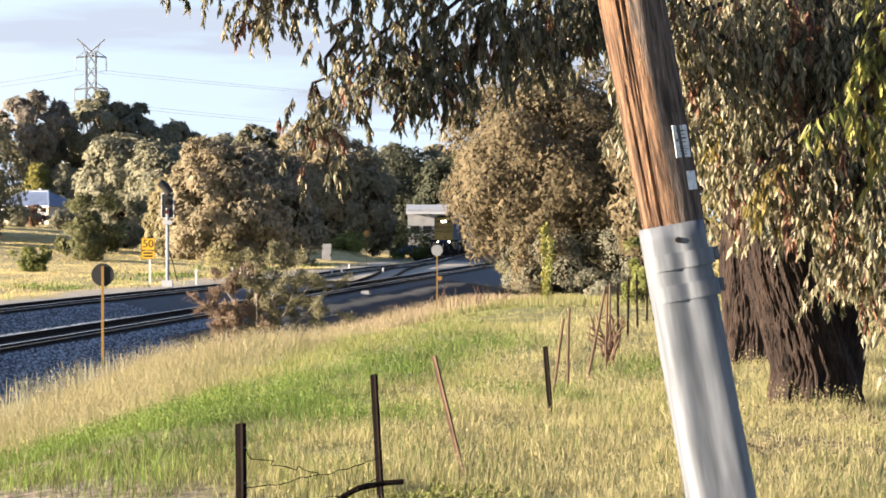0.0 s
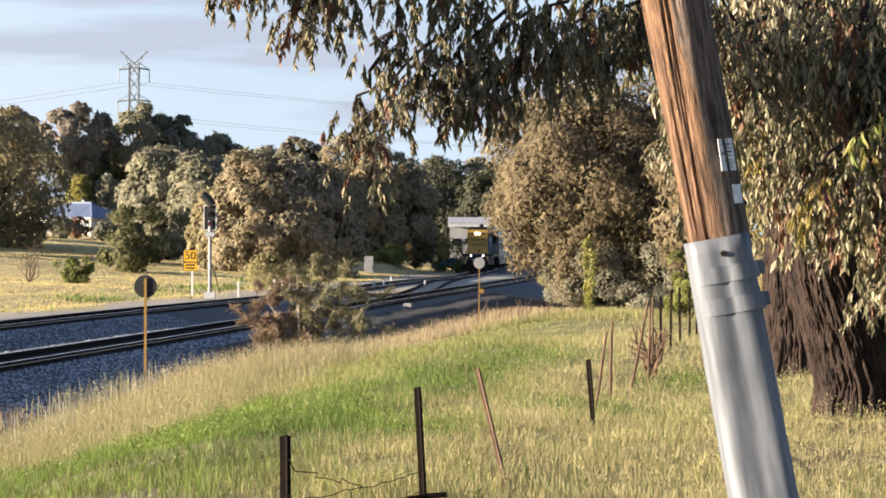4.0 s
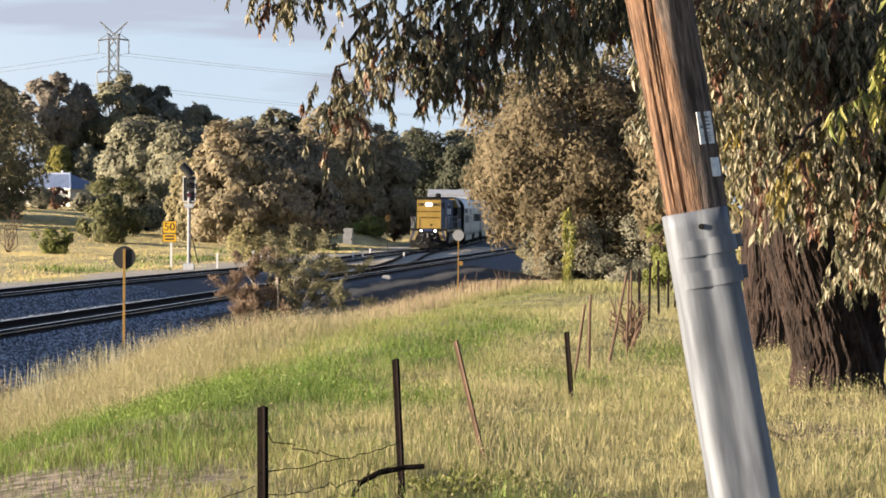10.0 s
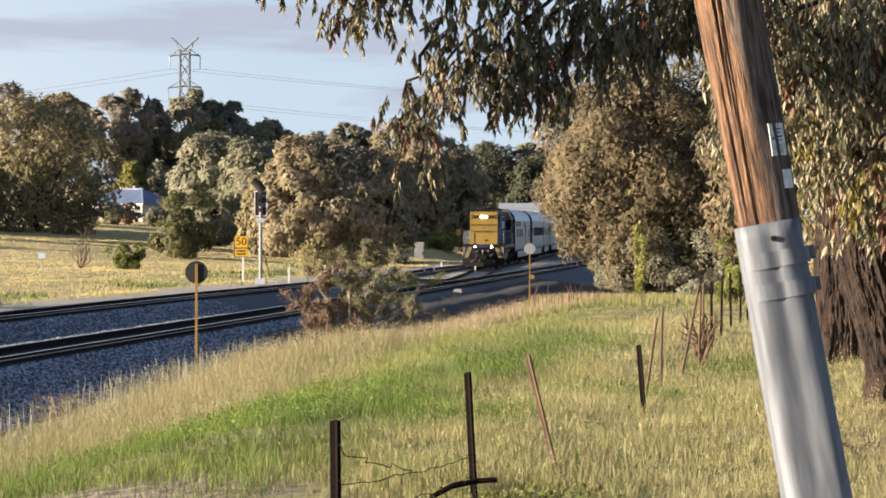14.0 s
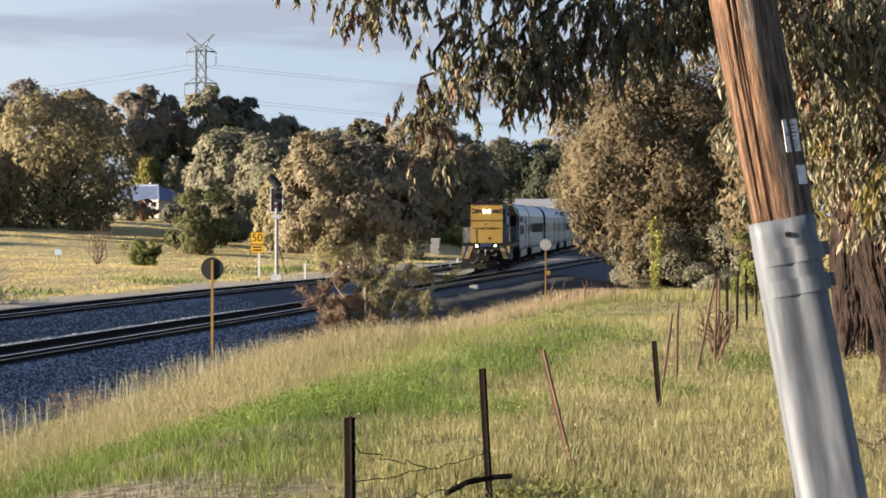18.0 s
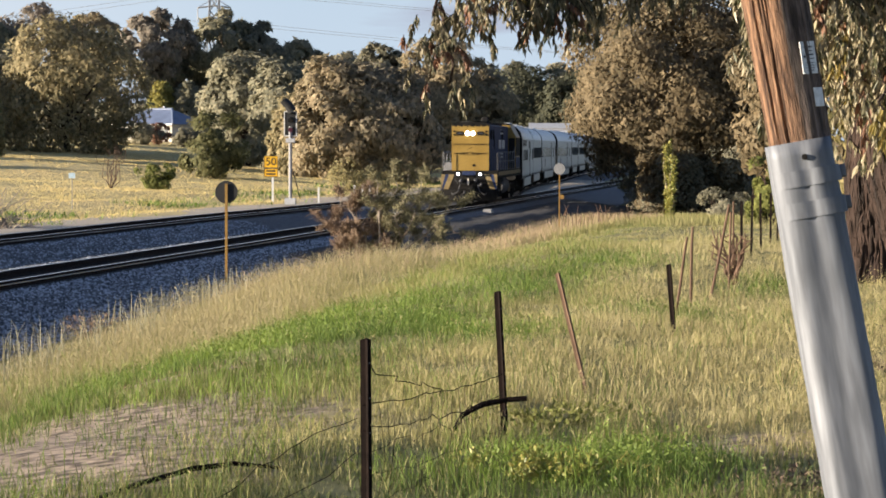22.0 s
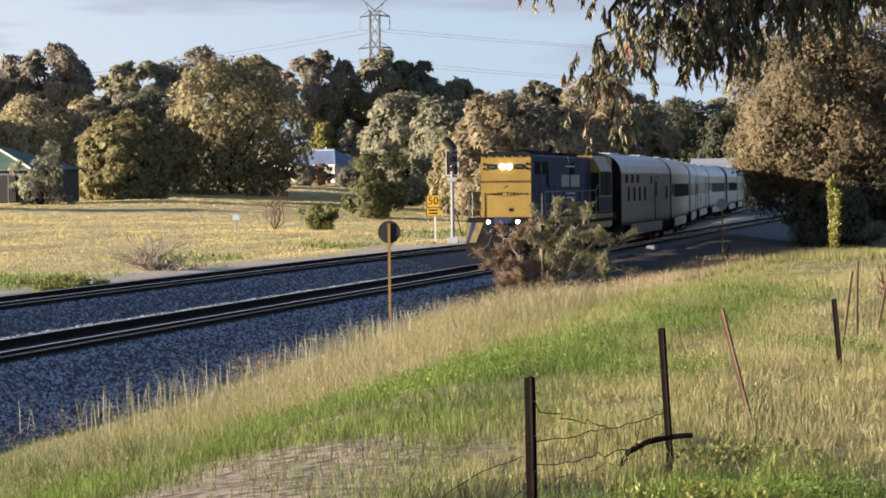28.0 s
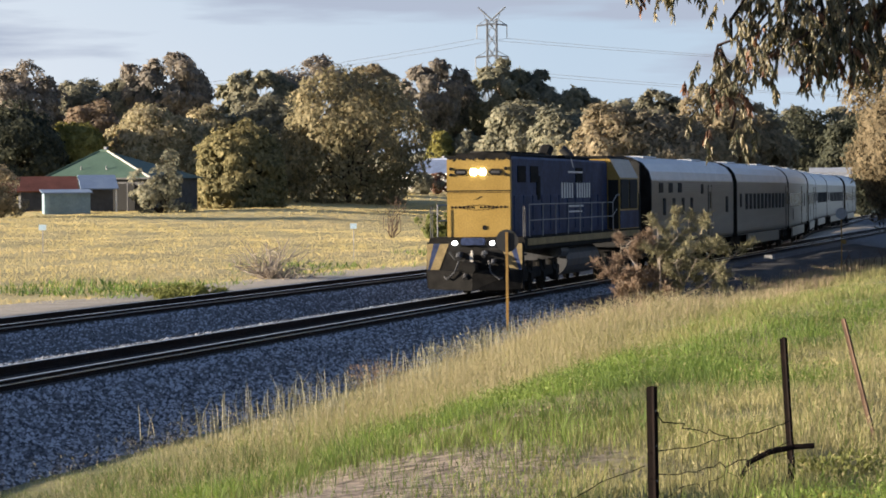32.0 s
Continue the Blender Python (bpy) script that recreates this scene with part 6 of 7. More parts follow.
def make_house(x, y, rz, w, d, wall_h, roof_h, ridge, roof, label, wall_mat="wall", shift=0.0, trim="white", caps=None):
    g = float(land(x, y)) - 0.2
    root = empty("house", Matrix.Translation((x, y, g)) @ Matrix.Rotation(radians(rz), 4, "Z"), label, "house")
    wall = part("wall", Shape().box((0, 0, wall_h / 2), (w, d, wall_h)), M[wall_mat], root, "plain house wall")
    top = part("roof", hip_roof(w, d, wall_h, roof_h, 0.6, ridge, shift), M[roof], root)
    part("ridge_cap", Shape().tube([(shift - ridge / 2, 0, wall_h + roof_h + 0.03), (shift + ridge / 2, 0, wall_h + roof_h + 0.03)], 0.12, 6), M[roof], top)
    for sx, sy in ((-1, -1), (1, -1)):
        part("hip_cap", Shape().tube([(shift + sx * ridge / 2, 0, wall_h + roof_h + 0.02), (sx * (w / 2 + 0.6), sy * (d / 2 + 0.6), wall_h + 0.04)], 0.1 if caps is None else 0.16, 6), M[("wall" if sx > 0 else roof) if caps is None else caps[sx > 0]], top)
    part("gutter", Shape().box((0, -d / 2 - 0.66, wall_h - 0.02), (w + 1.2, 0.14, 0.16)), M[trim], top)
    for k, u in enumerate((-0.33, 0.05, 0.36)):
        win = part("window", Shape().box((u * w, -d / 2 - 0.02, wall_h * 0.55), (1.5, 0.08, 1.2)), M["glass"], root)
        fr = Shape()
        for dx in (-0.78, 0, 0.78):
            fr.box((u * w + dx, -d / 2 - 0.06, wall_h * 0.55), (0.07, 0.08, 1.3))
        for dz in (-0.63, 0.63):
            fr.box((u * w, -d / 2 - 0.06, wall_h * 0.55 + dz), (1.63, 0.08, 0.07))
        part("window_frame", fr, M[trim], win)
    part("door", Shape().box((-0.14 * w, -d / 2 - 0.02, 1.02), (0.9, 0.08, 2.04)), M["under"], root)
    part("chimney", Shape().box((shift + ridge * 0.1, 0.3, wall_h + roof_h + 0.1), (0.3, 0.3, 0.6)), M["dullgrey"], root)
    return root


# walls, trim and posts in dark grey, the eaves' shade put into the colour
green = make_house(-66.3, 250.16, -15, 10.2, 9.4, 3.2, 2.6, 0.8, "greenroof", "single-storey house with a green hipped metal roof", "tank", shift=-2.2, trim="tank")
for u in (-0.28, 0.02):
    part("vent_pipe", Shape().tube([(u * 9, -3.6, 3.6), (u * 9, -3.6, 4.4)], 0.07, 6), M["dullgrey"], green)
for sx in (-2.6, 0.4, 3.2):
    part("verandah_post", Shape().box((sx * 1.1, -5.6, 1.4), (0.12, 0.12, 2.8)), M["tank"], green)
# flat dark panel painted as the shade under the verandah roof
part("verandah_shade", Shape().box((0.4, -5.2, 1.5), (7.4, 0.06, 2.4)), M["dark"], green, "dark panel standing for the shade under the verandah")
make_house(-50.2, 342.36, -30, 8.6, 6.4, 2.2, 1.9, 3.6, "slateroof", "pale house with a blue-grey metal roof among trees", "wall", caps=("white", "slateroof"))



def make_shed():
    x, y = bearing(-16.04, 233.85)
    g = float(land(x, y)) - 0.1
    root = empty("garden_shed", Matrix.Translation((x, y, g)) @ Matrix.Rotation(radians(20), 4, "Z"), "blue-grey ribbed metal shed with a lean-to roof", "shed")
    part("wall", Shape().box((0, 0, 0.95), (3.8, 3.2, 1.9)), M["shed"], root)
    for k in range(10):
        part("rib", Shape().box((-1.7 + 0.38 * k, -1.62, 0.95), (0.05, 0.06, 1.9)), M["shed"], root)
    part("roof", Shape().prism([(-1.9, 1.86), (1.8, 2.15), (1.8, 2.23), (-1.9, 1.95)], -2.1, 2.1), M["blueroof"], root)
    x, y = bearing(-16.05, 246.25)
    make = empty("outbuilding", Matrix.Translation((x, y, float(land(x, y)) - 0.45)) @ Matrix.Rotation(radians(20), 4, "Z"), "low outbuilding with a red roof and a blue awning", "shed")
    part("wall", Shape().box((0, 0, 1.2), (8, 4, 2.4)), M["tank"], make)
    part("roof", Shape().prism([(-2.4, 2.3), (0, 3.6), (2.4, 2.3), (2.3, 2.2), (-2.3, 2.2)], -6.0, 1.0), M["redroof"], make)
    part("awning", Shape().prism([(-3.2, 2.4), (0.5, 3.6), (0.5, 3.7), (-3.2, 2.5)], 1.1, 4.4), M["blueroof"], make)
    for px in (1.4, 4.2):
        part("awning_post", Shape().box((px, -3.0, 1.2), (0.12, 0.12, 2.4)), M["white"], make)


make_shed()


def make_white_building():
    x, y = -1.9, 337.85
    g = float(land(x, y))
    root = empty("white_building", Matrix.Translation((x, y, g)), "low building with a long white roof seen past the trees", "building")
    zr = 5.45 - g
    part("wall", Shape().box((0.0, 2.2, zr / 2), (4.8, 4.0, zr - 0.4)), M["dullgrey"], root)
    part("roof", Shape().prism([(-0.6, zr - 0.75), (4.9, zr + 0.3), (4.9, zr + 0.45), (-0.6, zr - 0.55)], -2.6, 2.6), M["grey"], root, "white metal roof")
    for k in range(3):
        part("window", Shape().box((-1.5 + 1.5 * k, 0.16, zr * 0.55), (1.1, 0.08, 0.9)), M["glass"], root)


make_white_building()


def make_car():
    x, y = -3.7, 309.48
    root = empty("parked_car", Matrix.Translation(on_land(x, y, 0.0)) @ Matrix.Rotation(radians(20), 4, "Z"), "blue car parked beyond the tracks", "car")
    part("body", Shape().prism([(-2.1, 0.35), (2.1, 0.35), (2.15, 0.8), (1.3, 0.95), (0.7, 1.42), (-1.0, 1.45), (-1.7, 0.98), (-2.15, 0.9)], -0.85, 0.85), M["carblue"], root).rotation_euler = (0, 0, radians(90))
    part("windscreen", Shape().box((-0.86, 0, 1.17), (0.04, 1.4, 0.36)), M["glass"], root)
    for sx in (-0.8, 0.8):
        for sy in (-1.3, 1.3):
            w = part("wheel", Shape().tube([(sy, sx - 0.1, 0.33), (sy, sx + 0.1, 0.33)], 0.33, 16), M["rubber"], root)
            part("rim", Shape().tube([(sy, sx - 0.12, 0.33), (sy, sx + 0.12, 0.33)], 0.2, 10), M["grey"], w)


make_car()


def make_weed(x, y, r, h, leaf, seed, label, count=900, size=0.06):
    root = empty("weed_clump", Matrix.Translation(on_land(x, y, -0.02)), label, "weeds")
    rng = np.random.default_rng(seed)
    cl = [(r * 0.6 * rng.normal(), r * 0.6 * rng.normal(), h * (0.3 + 0.4 * rng.random()), r * 0.3, r * 0.3, h * 0.35) for _ in range(30)]
    stem = Shape()
    for c in cl:
        stem.tube([(c[0] * 0.5, c[1] * 0.5, 0), (c[0], c[1], c[2] + c[5])], [0.006, 0.003], 4)
    part("stalk", stem, LEAF[leaf], root, recalc=False)["kind"] = "stuff"
    leaf_cloud("leaves", cl, count, size, LEAF[leaf], seed + 1, root, droop=-0.2, slim=0.5, shell=0.1)


make_weed(-0.1, 20.6, 0.4, 0.2, "fresh", 801, "low leafy yellow-green weeds round a picket", 500, 0.045)
make_weed(0.05, 17.6, 0.42, 0.24, "lime", 803, "low leafy yellow-green weeds in grass", 1700, 0.032)
make_weed(-21.6, 89.2, 1.1, 0.6, "fresh", 807, "low green weeds at the edge of the paddock", 2600, 0.12)
for k in range(9):
    yy = 52 + 5.2 * k
    make_weed(float(near_line(yy)) + 5.0 + 0.5 * math.sin(3 * k), yy, 0.6, 0.55, "grey" if k % 3 else "dry", 811 + 2 * k, "sparse dry weeds at the foot of the ballast", 170, 0.06)


def make_rock(x, y, z, r, seed, mat, label):
    rng = np.random.default_rng(seed)
    bm = bmesh.new()
    bmesh.ops.create_icosphere(bm, subdivisions=2, radius=r)
    for v in bm.verts:
        v.co = Vector((v.co.x * 1.35, v.co.y, v.co.z * 0.7)) * (0.85 + 0.3 * rng.random())
    me = bpy.data.meshes.new("rock")
    bm.to_mesh(me)
    bm.free()
    ob = part("rock", me, mat, None)
    ob.location = (x, y, z)
    tagged(ob, label, "rock")


def make_point_machine(x, y):
    root = empty("point_machine", Matrix.Translation((x, y, -0.36)) @ Matrix.Rotation(radians(84), 4, "Z") @ Matrix.Scale(0.75, 4), "pale grey switch motor box beside the rail", "point machine")
    part("housing", Shape().box((0, 0, 0.19), (1.1, 0.55, 0.36), cut=0.07), M["dullgrey"], root)
    part("lid", Shape().box((0, 0, 0.39), (0.95, 0.5, 0.06), cut=0.02), M["dullgrey"], root)
    part("rod", Shape().tube([(-0.5, 0.1, 0.12), (-1.6, 0.2, 0.10)], 0.03, 8), M["under"], root)


make_point_machine(float(near_line(134.5)) + 2.0, 134.5)
for k, (dy, s, r) in enumerate(((116, 4.4, 0.30), (121, 4.0, 0.16), (112, 4.8, 0.18), (133, 3.6, 0.2), (128, 4.2, 0.14))):
    px = float(near_line(dy)) + s
    make_rock(px, dy, max(float(land(px, dy)), -0.7) + 0.08, r, 900 + k, M["wall"], "pale boulder at the foot of the ballast")


def make_stalks(x, y, n, seed):
    """Tall dead weed stalks."""
    rng = np.random.default_rng(seed)
    root = empty("dead_stalks", Matrix.Translation(on_land(x, y, -0.05)), "cluster of tall pale dead weed stalks", "weeds")
    for k in range(n):
        a, b = rng.normal() * 0.9, rng.normal() * 0.7
        h = 0.55 + 0.6 * rng.random()
        part("stalk", Shape().tube([(a, b, 0), (a + 0.1 * rng.normal(), b, h * 0.6), (a + 0.16 * rng.normal(), b, h)], [0.018, 0.014, 0.008], 5), M["oldwood"], root)


make_stalks(*bearing(0.55, 112), 12, 951)
make_stalks(*bearing(1.1, 116), 12, 953)


# ---- the train: x forward, y to its left, z up from the rail ----
WHEEL_R = 0.47


def wheelset_mesh():
    sh = Shape()
    for sy in (-0.75, 0.75):
        sh.tube([(0, sy - 0.065, 0), (0, sy + 0.065, 0)], WHEEL_R, 22)
        sh.tube([(0, sy * 0.93 - 0.015, 0), (0, sy * 0.93 + 0.015, 0)], WHEEL_R + 0.03, 22)
        for k in range(6):
            a = k * 1.047
            sh.box((0.25 * math.cos(a), sy * 1.10, 0.25 * math.sin(a)), (0.1, 0.03, 0.1))
    return sh.tube([(0, -1.05, 0), (0, 1.05, 0)], 0.09, 10).mesh("wheelset")


WHEELSET = wheelset_mesh()
WHEELSET.materials.append(M["under"])


def bogie(root, x, axles, wide):
    span = (axles - 1) * 1.85 if axles == 3 else 2.4
    sh = Shape()
    for sy in (-1, 1):
        sh.box((x, sy * wide, 0.62), (span + 1.5, 0.16, 0.34), cut=0.05)
        for k in range(axles):
            ax = x - span / 2 + span * k / (axles - 1)
            sh.box((ax, sy * (wide + 0.06), 0.48), (0.34, 0.22, 0.36), cut=0.06)
            sh.tube([(ax - 0.28, sy * (wide + 0.02), 0.66), (ax - 0.28, sy * (wide + 0.02), 0.98)], 0.10, 8)
            sh.tube([(ax + 0.28, sy * (wide + 0.02), 0.66), (ax + 0.28, sy * (wide + 0.02), 0.98)], 0.10, 8)
    sh.box((x, 0, 0.75), (0.7, 2 * wide, 0.4), cut=0.05)
    part("bogie", sh, M["under"], root, "dark grimy bogie frame")
    out = []
    for k in range(axles):
        w = part("wheelset", WHEELSET, M["under"], root)
        w.location = (x - span / 2 + span * k / (axles - 1), 0, WHEEL_R)
        out.append(w)
    return out


def rail_run(pts, r=0.017):
    return Shape().tube(pts, r, 6)


def make_locomotive():
    root = empty("locomotive", Matrix(), "blue diesel locomotive with a yellow flat end and lit headlights", "locomotive")
    W, Z0, Z1 = 0.96, 1.74, 4.15
    # long hood and its yellow end
    hood = Shape().prism([(-W, Z0), (W, Z0), (W, Z1 - 0.08), (W - 0.07, Z1), (-W + 0.07, Z1), (-W, Z1 - 0.08)], -16.6, -1.22)
    hood = part("hood", hood, M["locoblue"], root, "dark blue side panels")
    face = Shape().prism([(-W - 0.01, Z0), (W + 0.01, Z0), (W + 0.01, Z1 - 0.10), (W - 0.05, Z1 - 0.04), (-W + 0.05, Z1 - 0.04), (-W - 0.01, Z1 - 0.10)], -1.22, -1.0)
    face = part("end_panel", face, M["locoyellow"], root, "ochre-yellow flat end")
    part("seam", Shape().box((-0.995, 0, 3.12), (0.02, 2.0, 0.03)), M["under"], face)
    part("seam", Shape().box((-0.995, 0, 3.07), (0.02, 2.0, 0.015)), M["under"], face)
    roof = Shape().box((-5.2, 0, Z1 + 0.05), (7.6, 1.55, 0.12), cut=0.04).box((-12.4, 0, Z1 + 0.06), (4.2, 1.5, 0.14), cut=0.05)
    for k in range(4):
        roof.tube([(-2.6 - 1.7 * k, 0, Z1 + 0.08), (-2.6 - 1.7 * k, 0, Z1 + 0.17)], 0.62, 18)
    roof.box((-1.6, 0.2, Z1 + 0.03), (0.9, 1.3, 0.12), cut=0.05)
    part("roof_gear", roof, M["under"], root, "sooty radiator fans and roof hatches")
    part("exhaust", Shape().box((-10.2, 0.1, Z1 + 0.22), (0.6, 0.45, 0.30), Matrix.Rotation(0.5, 3, "Y"), cut=0.1), M["under"], root)
    ragged = [(0.98 - 0.056 * k, Z1 - 0.09 - 0.035 * math.sin(2.3 * k) - 0.03 * math.sin(5.1 * k + 1)) for k in range(36)]
    cap = Shape().prism([(-0.98, Z1 + 0.03), (0.98, Z1 + 0.03)] + ragged, -1.1, -0.985)
    part("soot_cap", cap, M["under"], root, "sooty ragged top edge of the yellow end")
    # lamps
    for y in (-0.14, 0.14):
        part("headlight", Shape().tube([(-1.0, y, 3.68), (-0.94, y, 3.68)], 0.105, 18), M["headlight"], root, "lit round headlight")
    for sg in (-1, 1):
        box = part("number_box", Shape().box((-0.985, sg * 0.53, 3.68), (0.05, 0.40, 0.19), cut=0.08), M["under"], root)
        part("number_bar", Shape().box((-0.957, sg * 0.53, 3.68), (0.006, 0.26, 0.07)), M["tank"], box)
        for dz in (-0.09, 0.09):
            part("marker_lamp", Shape().tube([(-1.0, sg * 0.84, 3.69 + dz), (-0.95, sg * 0.84, 3.69 + dz)], 0.048, 10), M["under"], root)
        part("ditch_light", Shape().tube([(-0.35, sg * 0.57, 1.57), (-0.24, sg * 0.57, 1.57)], 0.066, 16), M["headlight"], root, "lit ditch light")
    # emblem: a bird, two thin arcs and a row of bars
    emblem = Shape()
    emblem.add([(-0.99, -0.16, 2.86), (-0.99, -0.05, 2.86), (-0.99, 0.14, 2.96), (-0.99, 0.02, 2.94), (-0.99, -0.02, 2.90)], [(0, 1, 2, 3, 4)])
    part("emblem", emblem, M["under"], root, "dark emblem with two thin arcs")
    arc = Shape()
    for sg, zc in ((1, 2.62), (-1, 2.62)):
        arc.tube([(-0.995, -0.62 + 1.24 * k / 12, zc + sg * 0.075 * math.sin(math.pi * k / 12)) for k in range(13)], 0.010, 4)
    part("arc", arc, M["rust"], root)
    for k in range(14):
        if k != 6:
            part("letter_bar", Shape().box((-0.985, -0.82 + 0.126 * k, 2.63), (0.012, 0.05, 0.065)), M["rust"], root)
    part("coupler_hole", Shape().tube([(-1.0, 0.18, 2.02), (-0.975, 0.18, 2.02)], 0.07, 10), M["under"], root)
    # frame, walkway, steps and pilot
    part("frame", Shape().box((-11, 0, 1.5), (20.6, 2.94, 0.34), cut=0.04), M["under"], root)
    for sy in (-1.475, 1.475):
        part("sill_stripe", Shape().box((-10.6, sy, 1.58), (19.0, 0.02, 0.20)), M["grimyyellow"], root, "dull yellow sill stripe")
    part("walkway", Shape().box((-10.6, 0, 1.70), (19.8, 2.9, 0.06)), M["under"], root)
    pilot = Shape().prism([(-1.45, 0.22), (1.45, 0.22), (1.48, 0.75), (1.45, 1.60), (-1.45, 1.60), (-1.48, 0.75)], -0.62, -0.42)
    part("pilot", pilot, M["under"], root, "dark snow-plough shaped pilot")
    plough = Shape().add([(-0.42, -1.4, 0.20), (-0.05, 0, 0.16), (-0.42, 1.4, 0.20), (-0.42, -1.4, 0.78), (-0.15, 0, 0.70), (-0.42, 1.4, 0.78)], [(0, 1, 4, 3), (1, 2, 5, 4), (3, 4, 5), (0, 2, 1), (0, 3, 5, 2)])
    part("plough", plough, M["under"], root)
    for sg in (-1, 1):
        for k, (y0, y1, mat) in enumerate(((0.78, 1.05, "grimyyellow"), (1.05, 1.25, "locoblue"), (1.25, 1.45, "grimyyellow"))):
            ch = Shape().add([(-0.405, sg * y0, 1.55), (-0.405, sg * y1, 1.55), (-0.405, sg * min(1.45, y1 + 0.30), 0.78), (-0.405, sg * min(1.43, y0 + 0.30), 0.78)], [(0, 1, 2, 3)])
            part("chevron", ch, M[mat], root)
        for z in (0.45, 0.85, 1.22):
            part("end_step", Shape().box((-0.8, sg * 1.3, z), (0.6, 0.3, 0.05)), M["under"], root)
        part("end_handrail", rail_run([(-0.78, sg * 1.42, 0.9), (-0.78, sg * 1.42, 2.66), (-1.0, sg * 1.42, 2.66), (-1.0, sg * 1.42, 1.72)]), M["tank"], root, "dark bent handrail")
        part("hose", rail_run([(-0.35, sg * 0.45, 1.05), (-0.15, sg * 0.55, 0.7), (-0.2, sg * 0.8, 0.5), (-0.4, sg * 0.95, 0.6)], 0.03), M["tank"], root)
        # side handrail with posts
        sy = sg * 1.42
        part("handrail", rail_run([(-1.6, sy, 2.70), (-15.2, sy, 2.70), (-16.0, sy, 2.95), (-16.6, sy, 2.95)]), M["dullgrey"], root, "grey handrail")
        part("handrail", rail_run([(-1.6, sy, 2.22), (-15.2, sy, 2.22), (-16.0, sy, 2.45)]), M["dullgrey"], root)
        for k in range(8):
            part("stanchion", rail_run([(-1.6 - 1.95 * k, sy, 1.72), (-1.6 - 1.95 * k, sy, 2.70)]), M["dullgrey"], root)
        # hood doors and grilles
        for k in range(11):
            x = -2.1 - 1.33 * k
            part("hood_door", Shape().box((x, sg * (W + 0.012), 2.42), (1.18, 0.03, 1.1), cut=0.01), M["locoblue"], hood)
        for x in (-2.6, -4.4, -11.5):
            part("grille", Shape().box((x, sg * (W + 0.015), 3.62), (1.1, 0.03, 0.5)), M["under"], hood)
        part("grille", Shape().box((-5.0, sg * (W + 0.015), 3.2), (0.5, 0.03, 0.75)), M["under"], hood)
        # bars where the big lettering stands
        for k in range(12):
            if k != 5:
                part("letter_bar", Shape().box((-8.6 - 0.42 * k, sg * (W + 0.03), 3.12), (0.22, 0.01, 0.50)), M["white"], hood)
        for dz, x0, w in ((3.72, -10.8, 2.4), (2.60, -10.8, 2.6), (2.42, -10.8, 2.2)):
            part("letter_bar", Shape().box((x0, sg * (W + 0.034), dz), (w, 0.01, 0.06)), M["white"], hood)
        bird = Shape().add([(-10.6, sg * (W + 0.03), 3.85), (-10.3, sg * (W + 0.03), 4.1), (-10.0, sg * (W + 0.03), 4.2), (-10.3, sg * (W + 0.03), 3.9)], [(0, 1, 2, 3)])
        part("emblem", bird, M["grey"], hood)
    # cab
    cabz = [(-1.42, Z0), (1.42, Z0), (1.42, 3.55), (1.05, 4.22), (-1.05, 4.22), (-1.42, 3.55)]
    cab = part("cab", Shape().prism(cabz, -20.3, -16.6), M["locoyellow"], root, "ochre-yellow cab with a dark interior")
    part("cab_roof", Shape().prism([(-1.08, 4.225), (1.08, 4.225), (0.9, 4.33), (-0.9, 4.33)], -20.2, -16.6), M["under"], root)
    for sg in (-1, 1):
        part("cab_side", Shape().box((-18.45, sg * 1.425, 2.08), (3.66, 0.03, 0.62), cut=0.005), M["locoblue"], cab, "dark blue lower side")
        part("cab_doorway", Shape().box((-16.575, sg * 1.19, 2.62), (0.05, 0.36, 1.72)), M["dark"], cab, "dark doorway beside the hood")
        for x in (-17.45, -19.2):
            part("cab_window", Shape().box((x, sg * 1.43, 2.98), (1.5, 0.05, 1.05), cut=0.03), M["dark"], cab, "dark cab side window")
        part("cab_roof_edge", Shape().add([(-16.58, sg * 1.43, 3.56), (-20.3, sg * 1.43, 3.56), (-20.3, sg * 1.07, 4.23), (-16.58, sg * 1.07, 4.23)], [(0, 1, 2, 3)]), M["wall"], cab, "cream sloping roof edge")
    part("short_nose", Shape().box((-20.95, 0, 2.5), (1.3, 2.2, 1.6), cut=0.15), M["locoyellow"], root)
    part("fuel_tank", Shape().tube([(-8.0, 0.75, 0.86), (-13.6, 0.75, 0.86)], 0.5, 16).tube([(-8.0, -0.75, 0.86), (-13.6, -0.75, 0.86)], 0.5, 16).box((-10.8, 0, 0.95), (5.6, 1.8, 0.7)), M["tank"], root, "grey fuel tank")
    part("air_tank", Shape().tube([(-7.9, 1.15, 1.18), (-6.7, 1.15, 1.18)], 0.2, 12), M["tank"], root)
    part("coupler", Shape().box((0.0, 0, 0.86), (0.9, 0.26, 0.28), cut=0.06).box((0.4, 0.06, 0.86), (0.3, 0.36, 0.34), cut=0.08), M["under"], root)
    part("cut_lever", Shape().tube([(-0.3, -0.05, 1.35), (-0.2, -0.05, 0.7)], 0.03, 6).box((-0.25, -0.05, 1.1), (0.08, 0.1, 0.3)), M["wall"], root)
    for y, z, r in ((-0.42, 1.22, 0.09), (0.34, 1.28, 0.07), (-0.22, 0.62, 0.08), (0.62, 1.05, 0.06)):
        part("hose_coupling", Shape().tube([(-0.42, y, z), (-0.18, y, z), (-0.10, y, z - 0.10)], r, 10), M["tank"], root, "grey hose coupling")
    part("jumper_cable", rail_run([(-0.35, -0.75, 1.30), (-0.2, -0.55, 1.08), (-0.18, -0.25, 1.05), (-0.3, -0.05, 1.25)], 0.028), M["rubber"], root)
    part("cable_box", Shape().box((-0.33, -0.02, 1.62), (0.2, 0.7, 0.22), cut=0.05), M["locoblue"], root)
